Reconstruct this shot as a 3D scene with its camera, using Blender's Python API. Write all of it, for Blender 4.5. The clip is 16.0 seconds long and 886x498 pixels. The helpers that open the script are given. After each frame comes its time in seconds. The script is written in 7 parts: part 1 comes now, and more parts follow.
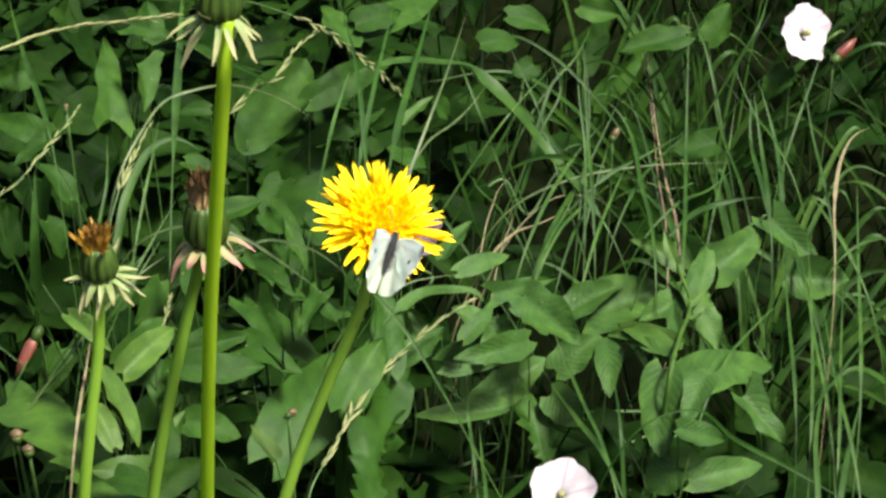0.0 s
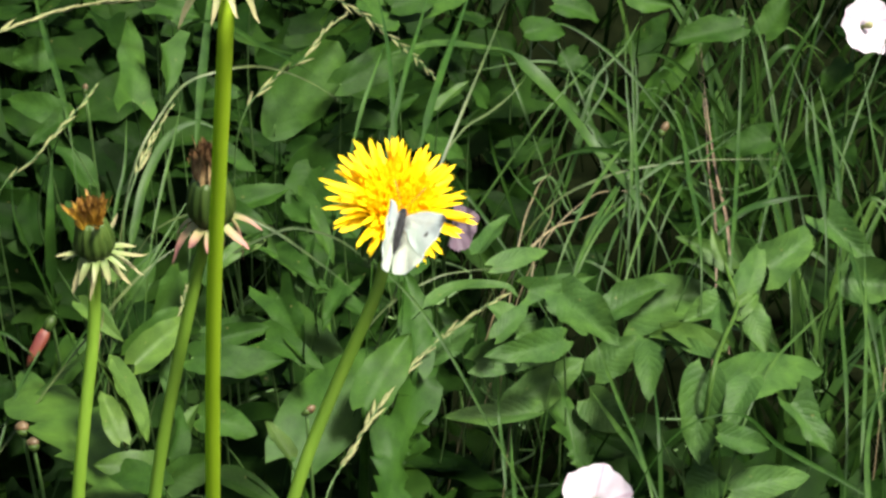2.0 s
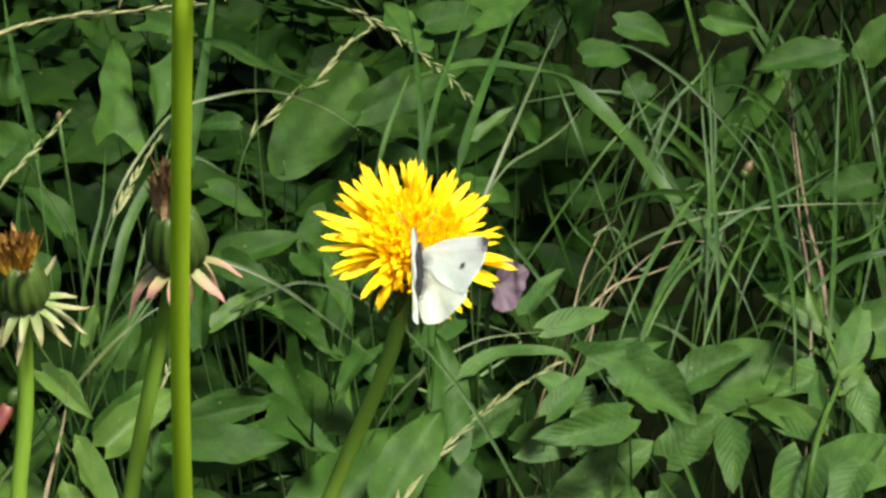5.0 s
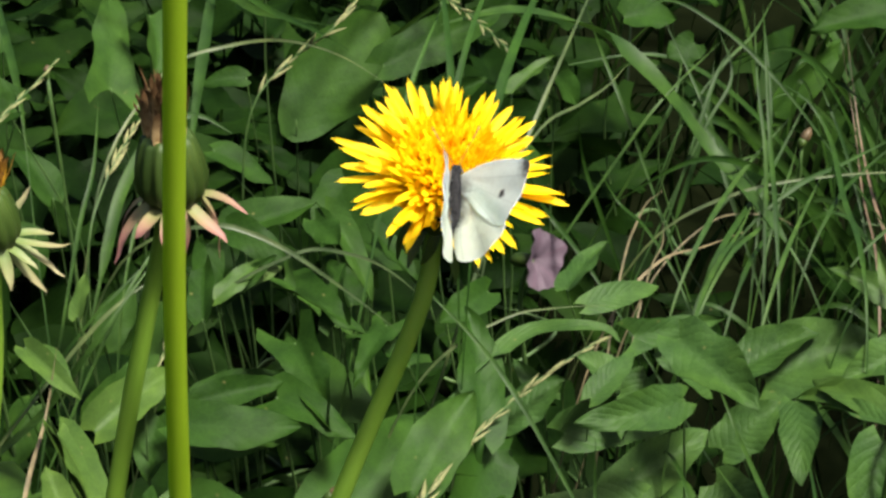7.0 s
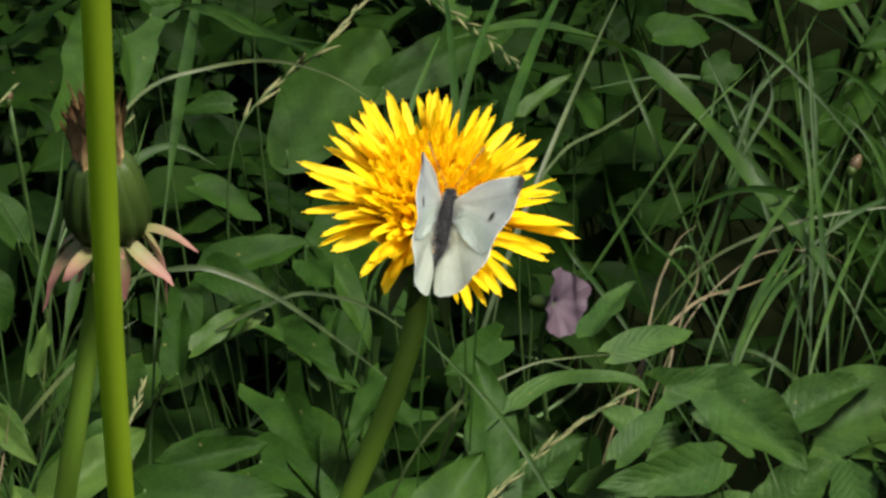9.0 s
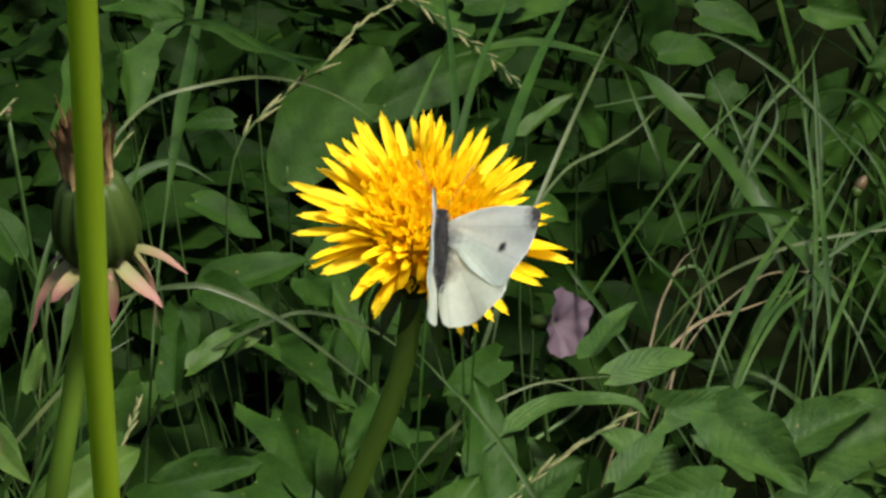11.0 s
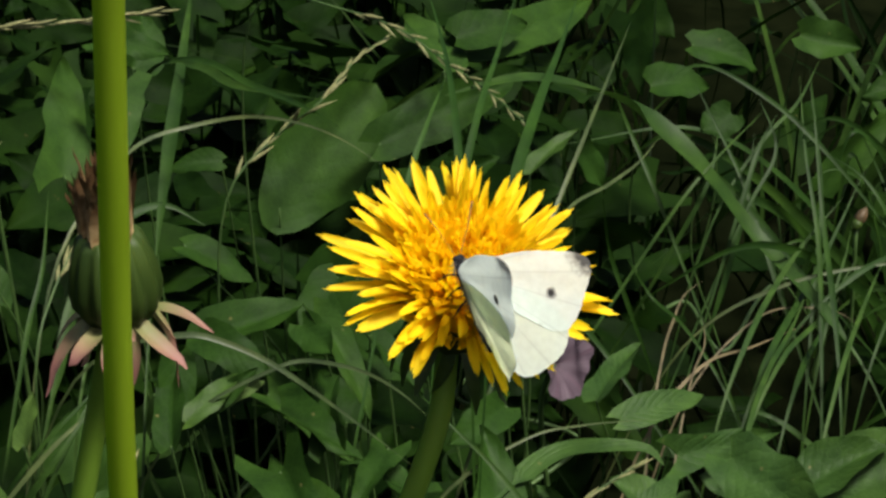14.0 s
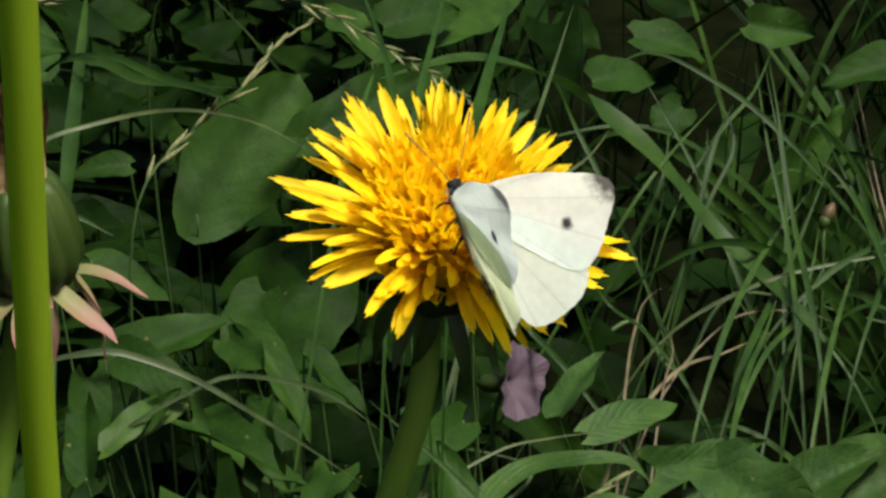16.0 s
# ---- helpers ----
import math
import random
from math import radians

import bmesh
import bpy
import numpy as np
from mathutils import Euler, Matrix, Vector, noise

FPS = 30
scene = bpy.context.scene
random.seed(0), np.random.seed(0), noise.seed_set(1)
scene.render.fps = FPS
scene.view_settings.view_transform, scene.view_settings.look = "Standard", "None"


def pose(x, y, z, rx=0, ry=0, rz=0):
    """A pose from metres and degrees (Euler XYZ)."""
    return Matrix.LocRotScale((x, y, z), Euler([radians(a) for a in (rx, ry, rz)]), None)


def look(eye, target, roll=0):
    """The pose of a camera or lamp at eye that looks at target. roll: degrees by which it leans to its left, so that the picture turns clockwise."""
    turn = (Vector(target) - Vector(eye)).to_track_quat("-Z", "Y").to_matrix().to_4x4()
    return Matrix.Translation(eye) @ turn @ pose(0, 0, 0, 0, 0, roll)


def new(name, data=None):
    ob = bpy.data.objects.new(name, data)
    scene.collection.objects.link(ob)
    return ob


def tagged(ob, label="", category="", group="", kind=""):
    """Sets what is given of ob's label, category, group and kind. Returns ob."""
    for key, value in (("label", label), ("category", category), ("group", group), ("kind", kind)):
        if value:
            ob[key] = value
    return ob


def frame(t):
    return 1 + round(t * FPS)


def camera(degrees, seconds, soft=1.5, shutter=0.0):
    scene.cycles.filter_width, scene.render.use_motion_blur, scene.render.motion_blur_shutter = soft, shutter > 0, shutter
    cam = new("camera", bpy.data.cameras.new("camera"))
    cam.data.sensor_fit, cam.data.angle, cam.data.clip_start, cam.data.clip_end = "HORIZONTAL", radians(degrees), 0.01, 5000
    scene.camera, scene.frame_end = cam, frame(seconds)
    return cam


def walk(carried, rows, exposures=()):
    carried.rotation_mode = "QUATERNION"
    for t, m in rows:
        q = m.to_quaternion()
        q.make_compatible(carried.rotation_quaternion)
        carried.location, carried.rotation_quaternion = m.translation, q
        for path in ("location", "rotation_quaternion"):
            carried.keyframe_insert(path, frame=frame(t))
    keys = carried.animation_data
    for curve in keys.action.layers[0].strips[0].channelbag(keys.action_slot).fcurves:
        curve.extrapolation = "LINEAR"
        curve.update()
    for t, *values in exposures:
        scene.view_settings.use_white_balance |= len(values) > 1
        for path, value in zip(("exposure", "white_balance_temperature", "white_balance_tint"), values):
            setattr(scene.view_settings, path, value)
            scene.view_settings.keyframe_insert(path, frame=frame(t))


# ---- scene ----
from mathutils import Quaternion

PATH = [  # seconds, eye, target, roll
    (0, (-0.0231, -0.5790, 0.6644), (0.0046, -0.2124, 0.4049), 1.93),
    (0.5, (-0.0214, -0.5759, 0.6576), (0.0046, -0.2087, 0.3988), 1.97),
    (1, (-0.0193, -0.5695, 0.6511), (0.0044, -0.2022, 0.3923), 2.05),
    (1.5, (-0.0095, -0.5629, 0.6424), (0.0078, -0.1946, 0.3844), 1.81),
    (2, (-0.0038, -0.5495, 0.6278), (0.0087, -0.1793, 0.3722), 1.53),
    (2.5, (-0.0024, -0.5302, 0.6094), (0.0083, -0.1575, 0.3575), 1.23),
    (3, (0.0015, -0.5093, 0.5889), (0.0097, -0.1341, 0.3406), 0.73),
    (3.5, (0.0094, -0.4879, 0.5683), (0.0129, -0.1107, 0.3230), 0.08),
    (4, (0.0102, -0.4684, 0.5527), (0.0122, -0.0896, 0.3098), -0.12),
    (4.2, (0.0098, -0.4605, 0.5499), (0.0112, -0.0818, 0.3068), 0.08),
    (6.3, (0.0063, -0.4007, 0.5126), (0.0046, -0.0221, 0.2694), 0.51),
    (6.5, (0.0052, -0.3960, 0.5047), (0.0035, -0.0166, 0.2627), 0.51),
    (7, (0.0037, -0.3821, 0.4830), (0.0002, 0.0008, 0.2465), 0.17),
    (7.5, (0.0059, -0.3648, 0.4725), (-0.0017, 0.0199, 0.2391), -0.23),
    (8, (0.0124, -0.3474, 0.4656), (0.0003, 0.0380, 0.2336), -0.65),
    (8.5, (0.0159, -0.3324, 0.4556), (0.0021, 0.0537, 0.2249), -0.94),
    (9, (0.0125, -0.3228, 0.4461), (0.0004, 0.0644, 0.2171), -1.00),
    (11.5, (0.0162, -0.3181, 0.4455), (0.0005, 0.0702, 0.2186), -0.69),
    (12, (0.0130, -0.3190, 0.4470), (-0.0042, 0.0694, 0.2204), -0.84),
    (12.5, (0.0092, -0.3202, 0.4457), (-0.0088, 0.0697, 0.2217), -0.96),
    (13, (0.0073, -0.3176, 0.4468), (-0.0100, 0.0728, 0.2237), -0.94),
    (13.5, (0.0084, -0.3136, 0.4491), (-0.0066, 0.0766, 0.2254), -0.88),
    (14, (-0.0003, -0.3001, 0.4401), (-0.0028, 0.0909, 0.2173), -0.67),
    (14.5, (-0.0063, -0.2849, 0.4260), (0.0018, 0.1072, 0.2053), -0.73),
    (15, (-0.0110, -0.2704, 0.4072), (0.0044, 0.1248, 0.1924), -1.14),
    (15.5, (-0.0147, -0.2597, 0.3965), (0.0055, 0.1374, 0.1858), -1.15),
    (16, (-0.0134, -0.2565, 0.3938), (0.0073, 0.1419, 0.1857), -1.21),
]
EXPOSURES = [(0, 2.0, 6500, 6), (0.5, 1.77, 6500, 10), (1, 1.82, 6500, 10), (2, 2.05, 6500, 10), (3, 2.03, 6500, 10), (3.5, 1.88, 6500, 10), (4, 1.84, 6500, 10), (6.5, 1.76, 6500, 11), (7, 1.69, 6500, 11), (7.5, 1.39, 6500, 12), (8, 1.23, 6500, 12), (9, 1.11, 6500, 12), (11.5, 1.09, 6500, 12), (12, 1.02, 6500, 12), (12.5, 0.87, 6500, 12), (14, 0.87, 6500, 12), (16, 0.89, 6500, 12)]
cam = camera(22, 16.0, soft=2.8)

walk(cam, [(t, look(e, g, r)) for t, e, g, r in PATH], EXPOSURES)

# ---- sky and sun: bright hazy daylight from high up ----
world = bpy.data.worlds.new("sky")
scene.world = world
world.use_nodes = True
wn = world.node_tree.nodes
sky = wn.new("ShaderNodeTexSky")
sky.sky_type, sky.sun_disc = "NISHITA", False
SUN_EL, SUN_AZ = radians(65), radians(126)  # azimuth clockwise from +y
sky.sun_elevation, sky.sun_rotation = SUN_EL, SUN_AZ
sky.dust_density, sky.air_density = 6.0, 0.8
wn["Background"].inputs["Strength"].default_value = 0.07
world.node_tree.links.new(sky.outputs[0], wn["Background"].inputs[0])
sun = new("sun", bpy.data.lights.new("sun", "SUN"))
sun.data.energy, sun.data.angle, sun.data.color = 4.2, radians(11), (1.0, 0.96, 0.88)
sd = Vector((math.sin(SUN_AZ) * math.cos(SUN_EL), math.cos(SUN_AZ) * math.cos(SUN_EL), math.sin(SUN_EL)))
sun.matrix_world = look(sd * 5, (0, 0, 0))


# ---- materials ----
def material(name, rough=0.6, spec=0.5):
    m = bpy.data.materials.new(name)
    m.use_nodes = True
    b = m.node_tree.nodes["Principled BSDF"]
    b.inputs["Roughness"].default_value = rough
    b.inputs["Specular IOR Level"].default_value = spec
    return m, m.node_tree.nodes, m.node_tree.links, b


def node(nodes, kind, **values):
    n = nodes.new(kind)
    for k, v in values.items():
        n.inputs[k.replace("_", " ")].default_value = v
    return n


def ramp(nodes, stops):
    r = nodes.new("ShaderNodeValToRGB")
    e = r.color_ramp.elements
    while len(e) < len(stops):
        e.new(0.5)
    for el, (p, c) in zip(e, stops):
        el.position, el.color = p, (*c, 1)
    return r


def mixed(nodes, links, a, b, fac, blend="MIX"):
    m = nodes.new("ShaderNodeMix")
    m.data_type, m.blend_type = "RGBA", blend
    for sock, v in ((m.inputs[6], a), (m.inputs[7], b), (m.inputs[0], fac)):
        if isinstance(v, bpy.types.NodeSocket):
            links.new(v, sock)
        elif isinstance(v, tuple):
            sock.default_value = (*v, 1)
        else:
            sock.default_value = v
    return m.outputs[2]


def sheer(m, nodes, links, b, colour, amount):
    """Light that comes through a thin leaf or petal."""
    tr = nodes.new("ShaderNodeBsdfTranslucent")
    links.new(colour, tr.inputs[0])
    mx = nodes.new("ShaderNodeMixShader")
    mx.inputs[0].default_value = amount
    links.new(b.outputs[0], mx.inputs[1])
    links.new(tr.outputs[0], mx.inputs[2])
    links.new(mx.outputs[0], nodes["Material Output"].inputs[0])


def plant_material(name, dark, mid, light, rough=0.58, through_light=0.25, island=False, veins=7.0, spots=True, vein_tone=0.14, relief=0.12, gloss=0.2):
    m, nodes, links, b = material(name, rough, gloss)
    pick = nodes.new("ShaderNodeNewGeometry").outputs["Random Per Island"] if island else nodes.new("ShaderNodeObjectInfo").outputs["Random"]
    tone = ramp(nodes, [(0.0, dark), (0.5, mid), (1.0, light)])
    links.new(pick, tone.inputs[0])
    tex = nodes.new("ShaderNodeTexCoord")
    blotch = node(nodes, "ShaderNodeTexNoise", Scale=140.0, Detail=3.0)
    links.new(tex.outputs["Object"], blotch.inputs["Vector"])
    bl = ramp(nodes, [(0.3, (0.55, 0.6, 0.55)), (0.7, (1.35, 1.28, 1.15))])
    links.new(blotch.outputs["Fac"], bl.inputs[0])
    colour = mixed(nodes, links, tone.outputs[0], bl.outputs[0], 0.75, "MULTIPLY")
    grain = node(nodes, "ShaderNodeTexNoise", Scale=1500.0, Detail=2.0)
    links.new(tex.outputs["Object"], grain.inputs["Vector"])
    gr = ramp(nodes, [(0.35, (0.8, 0.82, 0.8)), (0.65, (1.15, 1.12, 1.1))])
    links.new(grain.outputs["Fac"], gr.inputs[0])
    colour = mixed(nodes, links, colour, gr.outputs[0], 0.6, "MULTIPLY")
    broad = node(nodes, "ShaderNodeTexNoise", Scale=38.0, Detail=2.0)
    links.new(tex.outputs["Object"], broad.inputs["Vector"])
    br = ramp(nodes, [(0.35, (0.7, 0.74, 0.85)), (0.65, (1.35, 1.2, 0.95))])
    links.new(broad.outputs["Fac"], br.inputs[0])
    colour = mixed(nodes, links, colour, br.outputs[0], 0.7, "MULTIPLY")
    height = grain.outputs["Fac"]
    if veins:
        uv = nodes.new("ShaderNodeSeparateXYZ")
        links.new(tex.outputs["UV"], uv.inputs[0])

        def maths(op, a, c):
            k = nodes.new("ShaderNodeMath")
            k.operation = op
            for s, v in zip(k.inputs, (a, c)):
                if isinstance(v, bpy.types.NodeSocket):
                    links.new(v, s)
                else:
                    s.default_value = v
            return k.outputs[0]

        side = maths("ABSOLUTE", maths("SUBTRACT", uv.outputs[1], 0.5), 0.0)
        along = maths("SUBTRACT", uv.outputs[0], maths("MULTIPLY", side, 0.55))
        wob = maths("ADD", along, maths("MULTIPLY", blotch.outputs["Fac"], 0.16))
        saw = maths("ABSOLUTE", maths("SUBTRACT", maths("FRACT", maths("MULTIPLY", wob, veins), 0.0), 0.5), 0.0)
        vein = ramp(nodes, [(0.0, (1, 1, 1)), (0.14, (0, 0, 0))])
        links.new(saw, vein.inputs[0])
        mid_rib = ramp(nodes, [(0.0, (1, 1, 1)), (0.035, (0, 0, 0))])
        links.new(side, mid_rib.inputs[0])
        net = maths("MAXIMUM", maths("MULTIPLY", vein.outputs[0], 0.45), mid_rib.outputs[0])
        colour = mixed(nodes, links, colour, light, maths("MULTIPLY", net, vein_tone))
        swell = ramp(nodes, [(0.0, (0, 0, 0)), (0.3, (1, 1, 1))])
        links.new(saw, swell.inputs[0])
        cells = node(nodes, "ShaderNodeTexVoronoi", Scale=420.0)
        cells.feature = "DISTANCE_TO_EDGE"
        links.new(tex.outputs["Object"], cells.inputs["Vector"])
        mesh_line = ramp(nodes, [(0.0, (0, 0, 0)), (0.12, (1, 1, 1))])
        links.new(cells.outputs["Distance"], mesh_line.inputs[0])
        lighter = mixed(nodes, links, light, colour, mesh_line.outputs[0])
        colour = mixed(nodes, links, colour, lighter, 0.22)
        height = maths("ADD", maths("MULTIPLY", swell.outputs[0], 1.0), maths("ADD", maths("MULTIPLY", grain.outputs["Fac"], 0.25), maths("MULTIPLY", mesh_line.outputs[0], 0.5)))
    if spots:
        flaw = node(nodes, "ShaderNodeTexNoise", Scale=330.0, Detail=1.0)
        links.new(tex.outputs["Object"], flaw.inputs["Vector"])
        fl = ramp(nodes, [(0.77, (0, 0, 0)), (0.84, (0.5, 0.5, 0.5))])
        links.new(flaw.outputs["Fac"], fl.inputs[0])
        colour = mixed(nodes, links, colour, (0.16, 0.13, 0.05), fl.outputs[0])
    links.new(colour, b.inputs["Base Color"])
    bump = node(nodes, "ShaderNodeBump", Strength=relief, Distance=0.00035)
    links.new(height, bump.inputs["Height"])
    links.new(bump.outputs[0], b.inputs["Normal"])
    sheer(m, nodes, links, b, colour, through_light)
    return m


def plain_material(name, c1, c2, scale=300.0, rough=0.6, through_light=0.0, bump=0.3, stretch=(1, 1, 1), spec=0.4, tip=None, tip_at=0.01):
    m, nodes, links, b = material(name, rough, spec)
    tex = nodes.new("ShaderNodeTexCoord")
    mp = nodes.new("ShaderNodeMapping")
    mp.inputs["Scale"].default_value = stretch
    links.new(tex.outputs["Object"], mp.inputs[0])
    ns = node(nodes, "ShaderNodeTexNoise", Scale=scale, Detail=4.0)
    links.new(mp.outputs[0], ns.inputs["Vector"])
    r = ramp(nodes, [(0.3, c1), (0.7, c2)])
    links.new(ns.outputs["Fac"], r.inputs[0])
    rnd = nodes.new("ShaderNodeObjectInfo")
    rr = ramp(nodes, [(0.0, (0.82, 0.84, 0.8)), (1.0, (1.12, 1.1, 1.08))])
    links.new(rnd.outputs["Random"], rr.inputs[0])
    col = mixed(nodes, links, r.outputs[0], rr.outputs[0], 1.0, "MULTIPLY")
    if tip:  # another colour towards the free end
        sep = nodes.new("ShaderNodeSeparateXYZ")
        links.new(tex.outputs["Object"], sep.inputs[0])
        mr = nodes.new("ShaderNodeMapRange")
        links.new(sep.outputs[1], mr.inputs[0])
        mr.inputs[1].default_value, mr.inputs[2].default_value = tip_at * 0.2, tip_at
        col = mixed(nodes, links, col, tip, mr.outputs[0])
    links.new(col, b.inputs["Base Color"])
    bp = node(nodes, "ShaderNodeBump", Strength=bump, Distance=0.0005)
    links.new(ns.outputs["Fac"], bp.inputs["Height"])
    links.new(bp.outputs[0], b.inputs["Normal"])
    if through_light:
        sheer(m, nodes, links, b, col, through_light)
    return m


LEAF = plant_material("bindweed leaf", (0.0104, 0.0321, 0.0032), (0.0145, 0.0422, 0.0049), (0.0229, 0.0581, 0.0084), through_light=0.22, vein_tone=0.16, relief=0.16, rough=0.6, gloss=0.08)
# ribbed leaf, lightened against LEAF for the stronger light on the right
RIBBED_LIT = plant_material("ribbed bindweed leaf, lightened for sun", (0.0180, 0.0484, 0.0081), (0.0255, 0.0625, 0.0121), (0.0378, 0.0818, 0.0180), veins=9.0, vein_tone=0.1, relief=0.35, through_light=0.22, rough=0.55, gloss=0.12)
YOUNG = plant_material("young leaf", (0.0270, 0.0670, 0.0078), (0.0355, 0.0810, 0.0112), (0.0530, 0.1010, 0.0165), through_light=0.32)
BROAD = plant_material("dandelion leaf", (0.0119, 0.0378, 0.0035), (0.0157, 0.0466, 0.0051), (0.0229, 0.0598, 0.0079), veins=6.0, through_light=0.2, vein_tone=0.2, relief=0.2, gloss=0.12)
# leaf green far below LEAF: the shade between plants is in this colour
UNDER_SHADED = plant_material("undergrowth leaf darkened for shade", (0.0023, 0.0084, 0.0009), (0.0042, 0.0141, 0.0016), (0.0075, 0.0211, 0.0029), island=True, through_light=0.15, rough=0.6, gloss=0.03)
GRASS = plant_material("grass blade", (0.0098, 0.0312, 0.0037), (0.0152, 0.0427, 0.0060), (0.0266, 0.0609, 0.0122), rough=0.5, veins=0, spots=False, through_light=0.25, gloss=0.13)
# massed grass, its dark tones painted in for the shaded gaps
GRASS_MANY_SHADED = plant_material("grass", (0.0014, 0.0054, 0.0006), (0.0028, 0.0104, 0.0011), (0.0125, 0.0310, 0.0052), rough=0.55, gloss=0.05, island=True, veins=0, spots=False, through_light=0.2)
STEM = plain_material("dandelion stalk", (0.26, 0.40, 0.012), (0.34, 0.5, 0.022), 120, 0.6, 0.55, 0.25, (1, 1, 0.08), spec=0.25)
GREEN_STEM = plain_material("green dandelion stalk", (0.13, 0.25, 0.018), (0.19, 0.33, 0.03), 120, 0.65, 0.5, 0.25, (1, 1, 0.08))
# dark sheath green, lowered further to hold the shade on these stalks
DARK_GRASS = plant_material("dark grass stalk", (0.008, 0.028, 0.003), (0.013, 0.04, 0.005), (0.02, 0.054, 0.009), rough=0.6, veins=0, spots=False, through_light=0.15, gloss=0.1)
PALE_GRASS = plant_material("pale grass blade", (0.0307, 0.0530, 0.0168), (0.0439, 0.0675, 0.0244), (0.0614, 0.0857, 0.0362), rough=0.45, veins=0, spots=False, through_light=0.2)
VINE = plain_material("vine stem", (0.02, 0.05, 0.008), (0.042, 0.085, 0.015), 200, 0.6)
STRAW = plain_material("straw", (0.05, 0.042, 0.018), (0.12, 0.095, 0.045), 250, 0.7, 0.1)
BROWN = plain_material("brown stalk", (0.045, 0.028, 0.015), (0.1, 0.065, 0.036), 250, 0.7)
SEED = plain_material("grass spikelet", (0.07, 0.085, 0.026), (0.22, 0.21, 0.09), 900, 0.7, 0.15)
PETAL = plain_material("yellow floret", (0.87, 0.58, 0.003), (0.93, 0.69, 0.007), 500, 0.55, 0.5, 0.2, (1, 0.12, 1), spec=0.25)
CORE = plain_material("orange floret", (0.93, 0.63, 0.003), (0.96, 0.73, 0.006), 500, 0.55, 0.6, 0.2, spec=0.2)
SEPAL = plain_material("green bract", (0.015, 0.032, 0.005), (0.036, 0.062, 0.010), 300, 0.5, 0.1, 0.4, (1, 1, 0.1), spec=0.2)
PALE_SEPAL = plain_material("pale bract", (0.075, 0.12, 0.028), (0.16, 0.2, 0.06), 160, 0.6, 0.2, 0.3, tip=(0.2, 0.18, 0.085))
PINK_SEPAL = plain_material("pink bract", (0.12, 0.15, 0.045), (0.22, 0.17, 0.08), 160, 0.6, 0.2, 0.3, tip=(0.22, 0.1, 0.08), tip_at=0.008)
WILT = plain_material("wilted floret", (0.3, 0.19, 0.08), (0.58, 0.44, 0.22), 700, 0.45, 0.1, spec=0.3, tip=(0.06, 0.032, 0.013), tip_at=0.0155)
WILT_GOLD = plain_material("wilted golden floret", (0.36, 0.18, 0.012), (0.62, 0.38, 0.03), 700, 0.55, 0.15, spec=0.25, tip=(0.09, 0.04, 0.01), tip_at=0.0135)
def trumpet_material(name, c1, c2, star):
    """Thin petals with five pleats that run out from the throat."""
    m, nodes, links, b = material(name, 0.6, 0.25)
    tex = nodes.new("ShaderNodeTexCoord")
    sep = nodes.new("ShaderNodeSeparateXYZ")
    links.new(tex.outputs["Object"], sep.inputs[0])

    def calc(op, a, c=0.0):
        k = nodes.new("ShaderNodeMath")
        k.operation = op
        for sock, val in zip(k.inputs, (a, c)):
            if isinstance(val, bpy.types.NodeSocket):
                links.new(val, sock)
            else:
                sock.default_value = val
        return k.outputs[0]

    turn = calc("ARCTAN2", sep.outputs[1], sep.outputs[0])
    pleat = calc("ABSOLUTE", calc("SINE", calc("MULTIPLY", turn, 2.5)))
    fine = calc("ABSOLUTE", calc("SINE", calc("MULTIPLY", turn, 20.0)))
    ns = node(nodes, "ShaderNodeTexNoise", Scale=180.0, Detail=3.0)
    links.new(tex.outputs["Object"], ns.inputs["Vector"])
    r = ramp(nodes, [(0.3, c1), (0.7, c2)])
    links.new(ns.outputs["Fac"], r.inputs[0])
    edge = ramp(nodes, [(0.0, (1, 1, 1)), (0.3, (0, 0, 0))])
    links.new(pleat, edge.inputs[0])
    col = mixed(nodes, links, r.outputs[0], star, calc("MULTIPLY", edge.outputs[0], 0.6))
    links.new(col, b.inputs["Base Color"])
    bp = node(nodes, "ShaderNodeBump", Strength=0.35, Distance=0.0006)
    links.new(calc("ADD", calc("MULTIPLY", pleat, 1.0), calc("MULTIPLY", fine, 0.35)), bp.inputs["Height"])
    links.new(bp.outputs[0], b.inputs["Normal"])
    sheer(m, nodes, links, b, col, 0.3)
    return m


WHITE = trumpet_material("bindweed petal", (0.34, 0.3, 0.325), (0.42, 0.375, 0.4), (0.25, 0.145, 0.2))
# pink petals with the shade behind the dandelion mixed into their colour
SHADED_PINK = trumpet_material("shaded pink bindweed petal", (0.065, 0.045, 0.058), (0.11, 0.08, 0.098), (0.1, 0.058, 0.078))
SMALL_BUD = plain_material("olive bud", (0.04, 0.028, 0.009), (0.075, 0.045, 0.018), 500, 0.6)
RED = plain_material("red bud", (0.06, 0.009, 0.008), (0.12, 0.035, 0.016), 200, 0.5)
# soil taken below its real tone, plant shade included in the colour
SHADED_SOIL = plain_material("soil", (0.0016, 0.0026, 0.001), (0.004, 0.0055, 0.002), 60, 1.0, 0.0, 1.0, spec=0.0)


# ---- mesh helpers ----
def part(name, bm, mat, parent=None, label="", smooth=True):
    me = bpy.data.meshes.new(name)
    bm.to_mesh(me)
    bm.free()
    me.materials.append(mat)
    if smooth:
        me.polygons.foreach_set("use_smooth", [True] * len(me.polygons))
    ob = new(name, me)
    ob.parent = parent
    return tagged(ob, label)


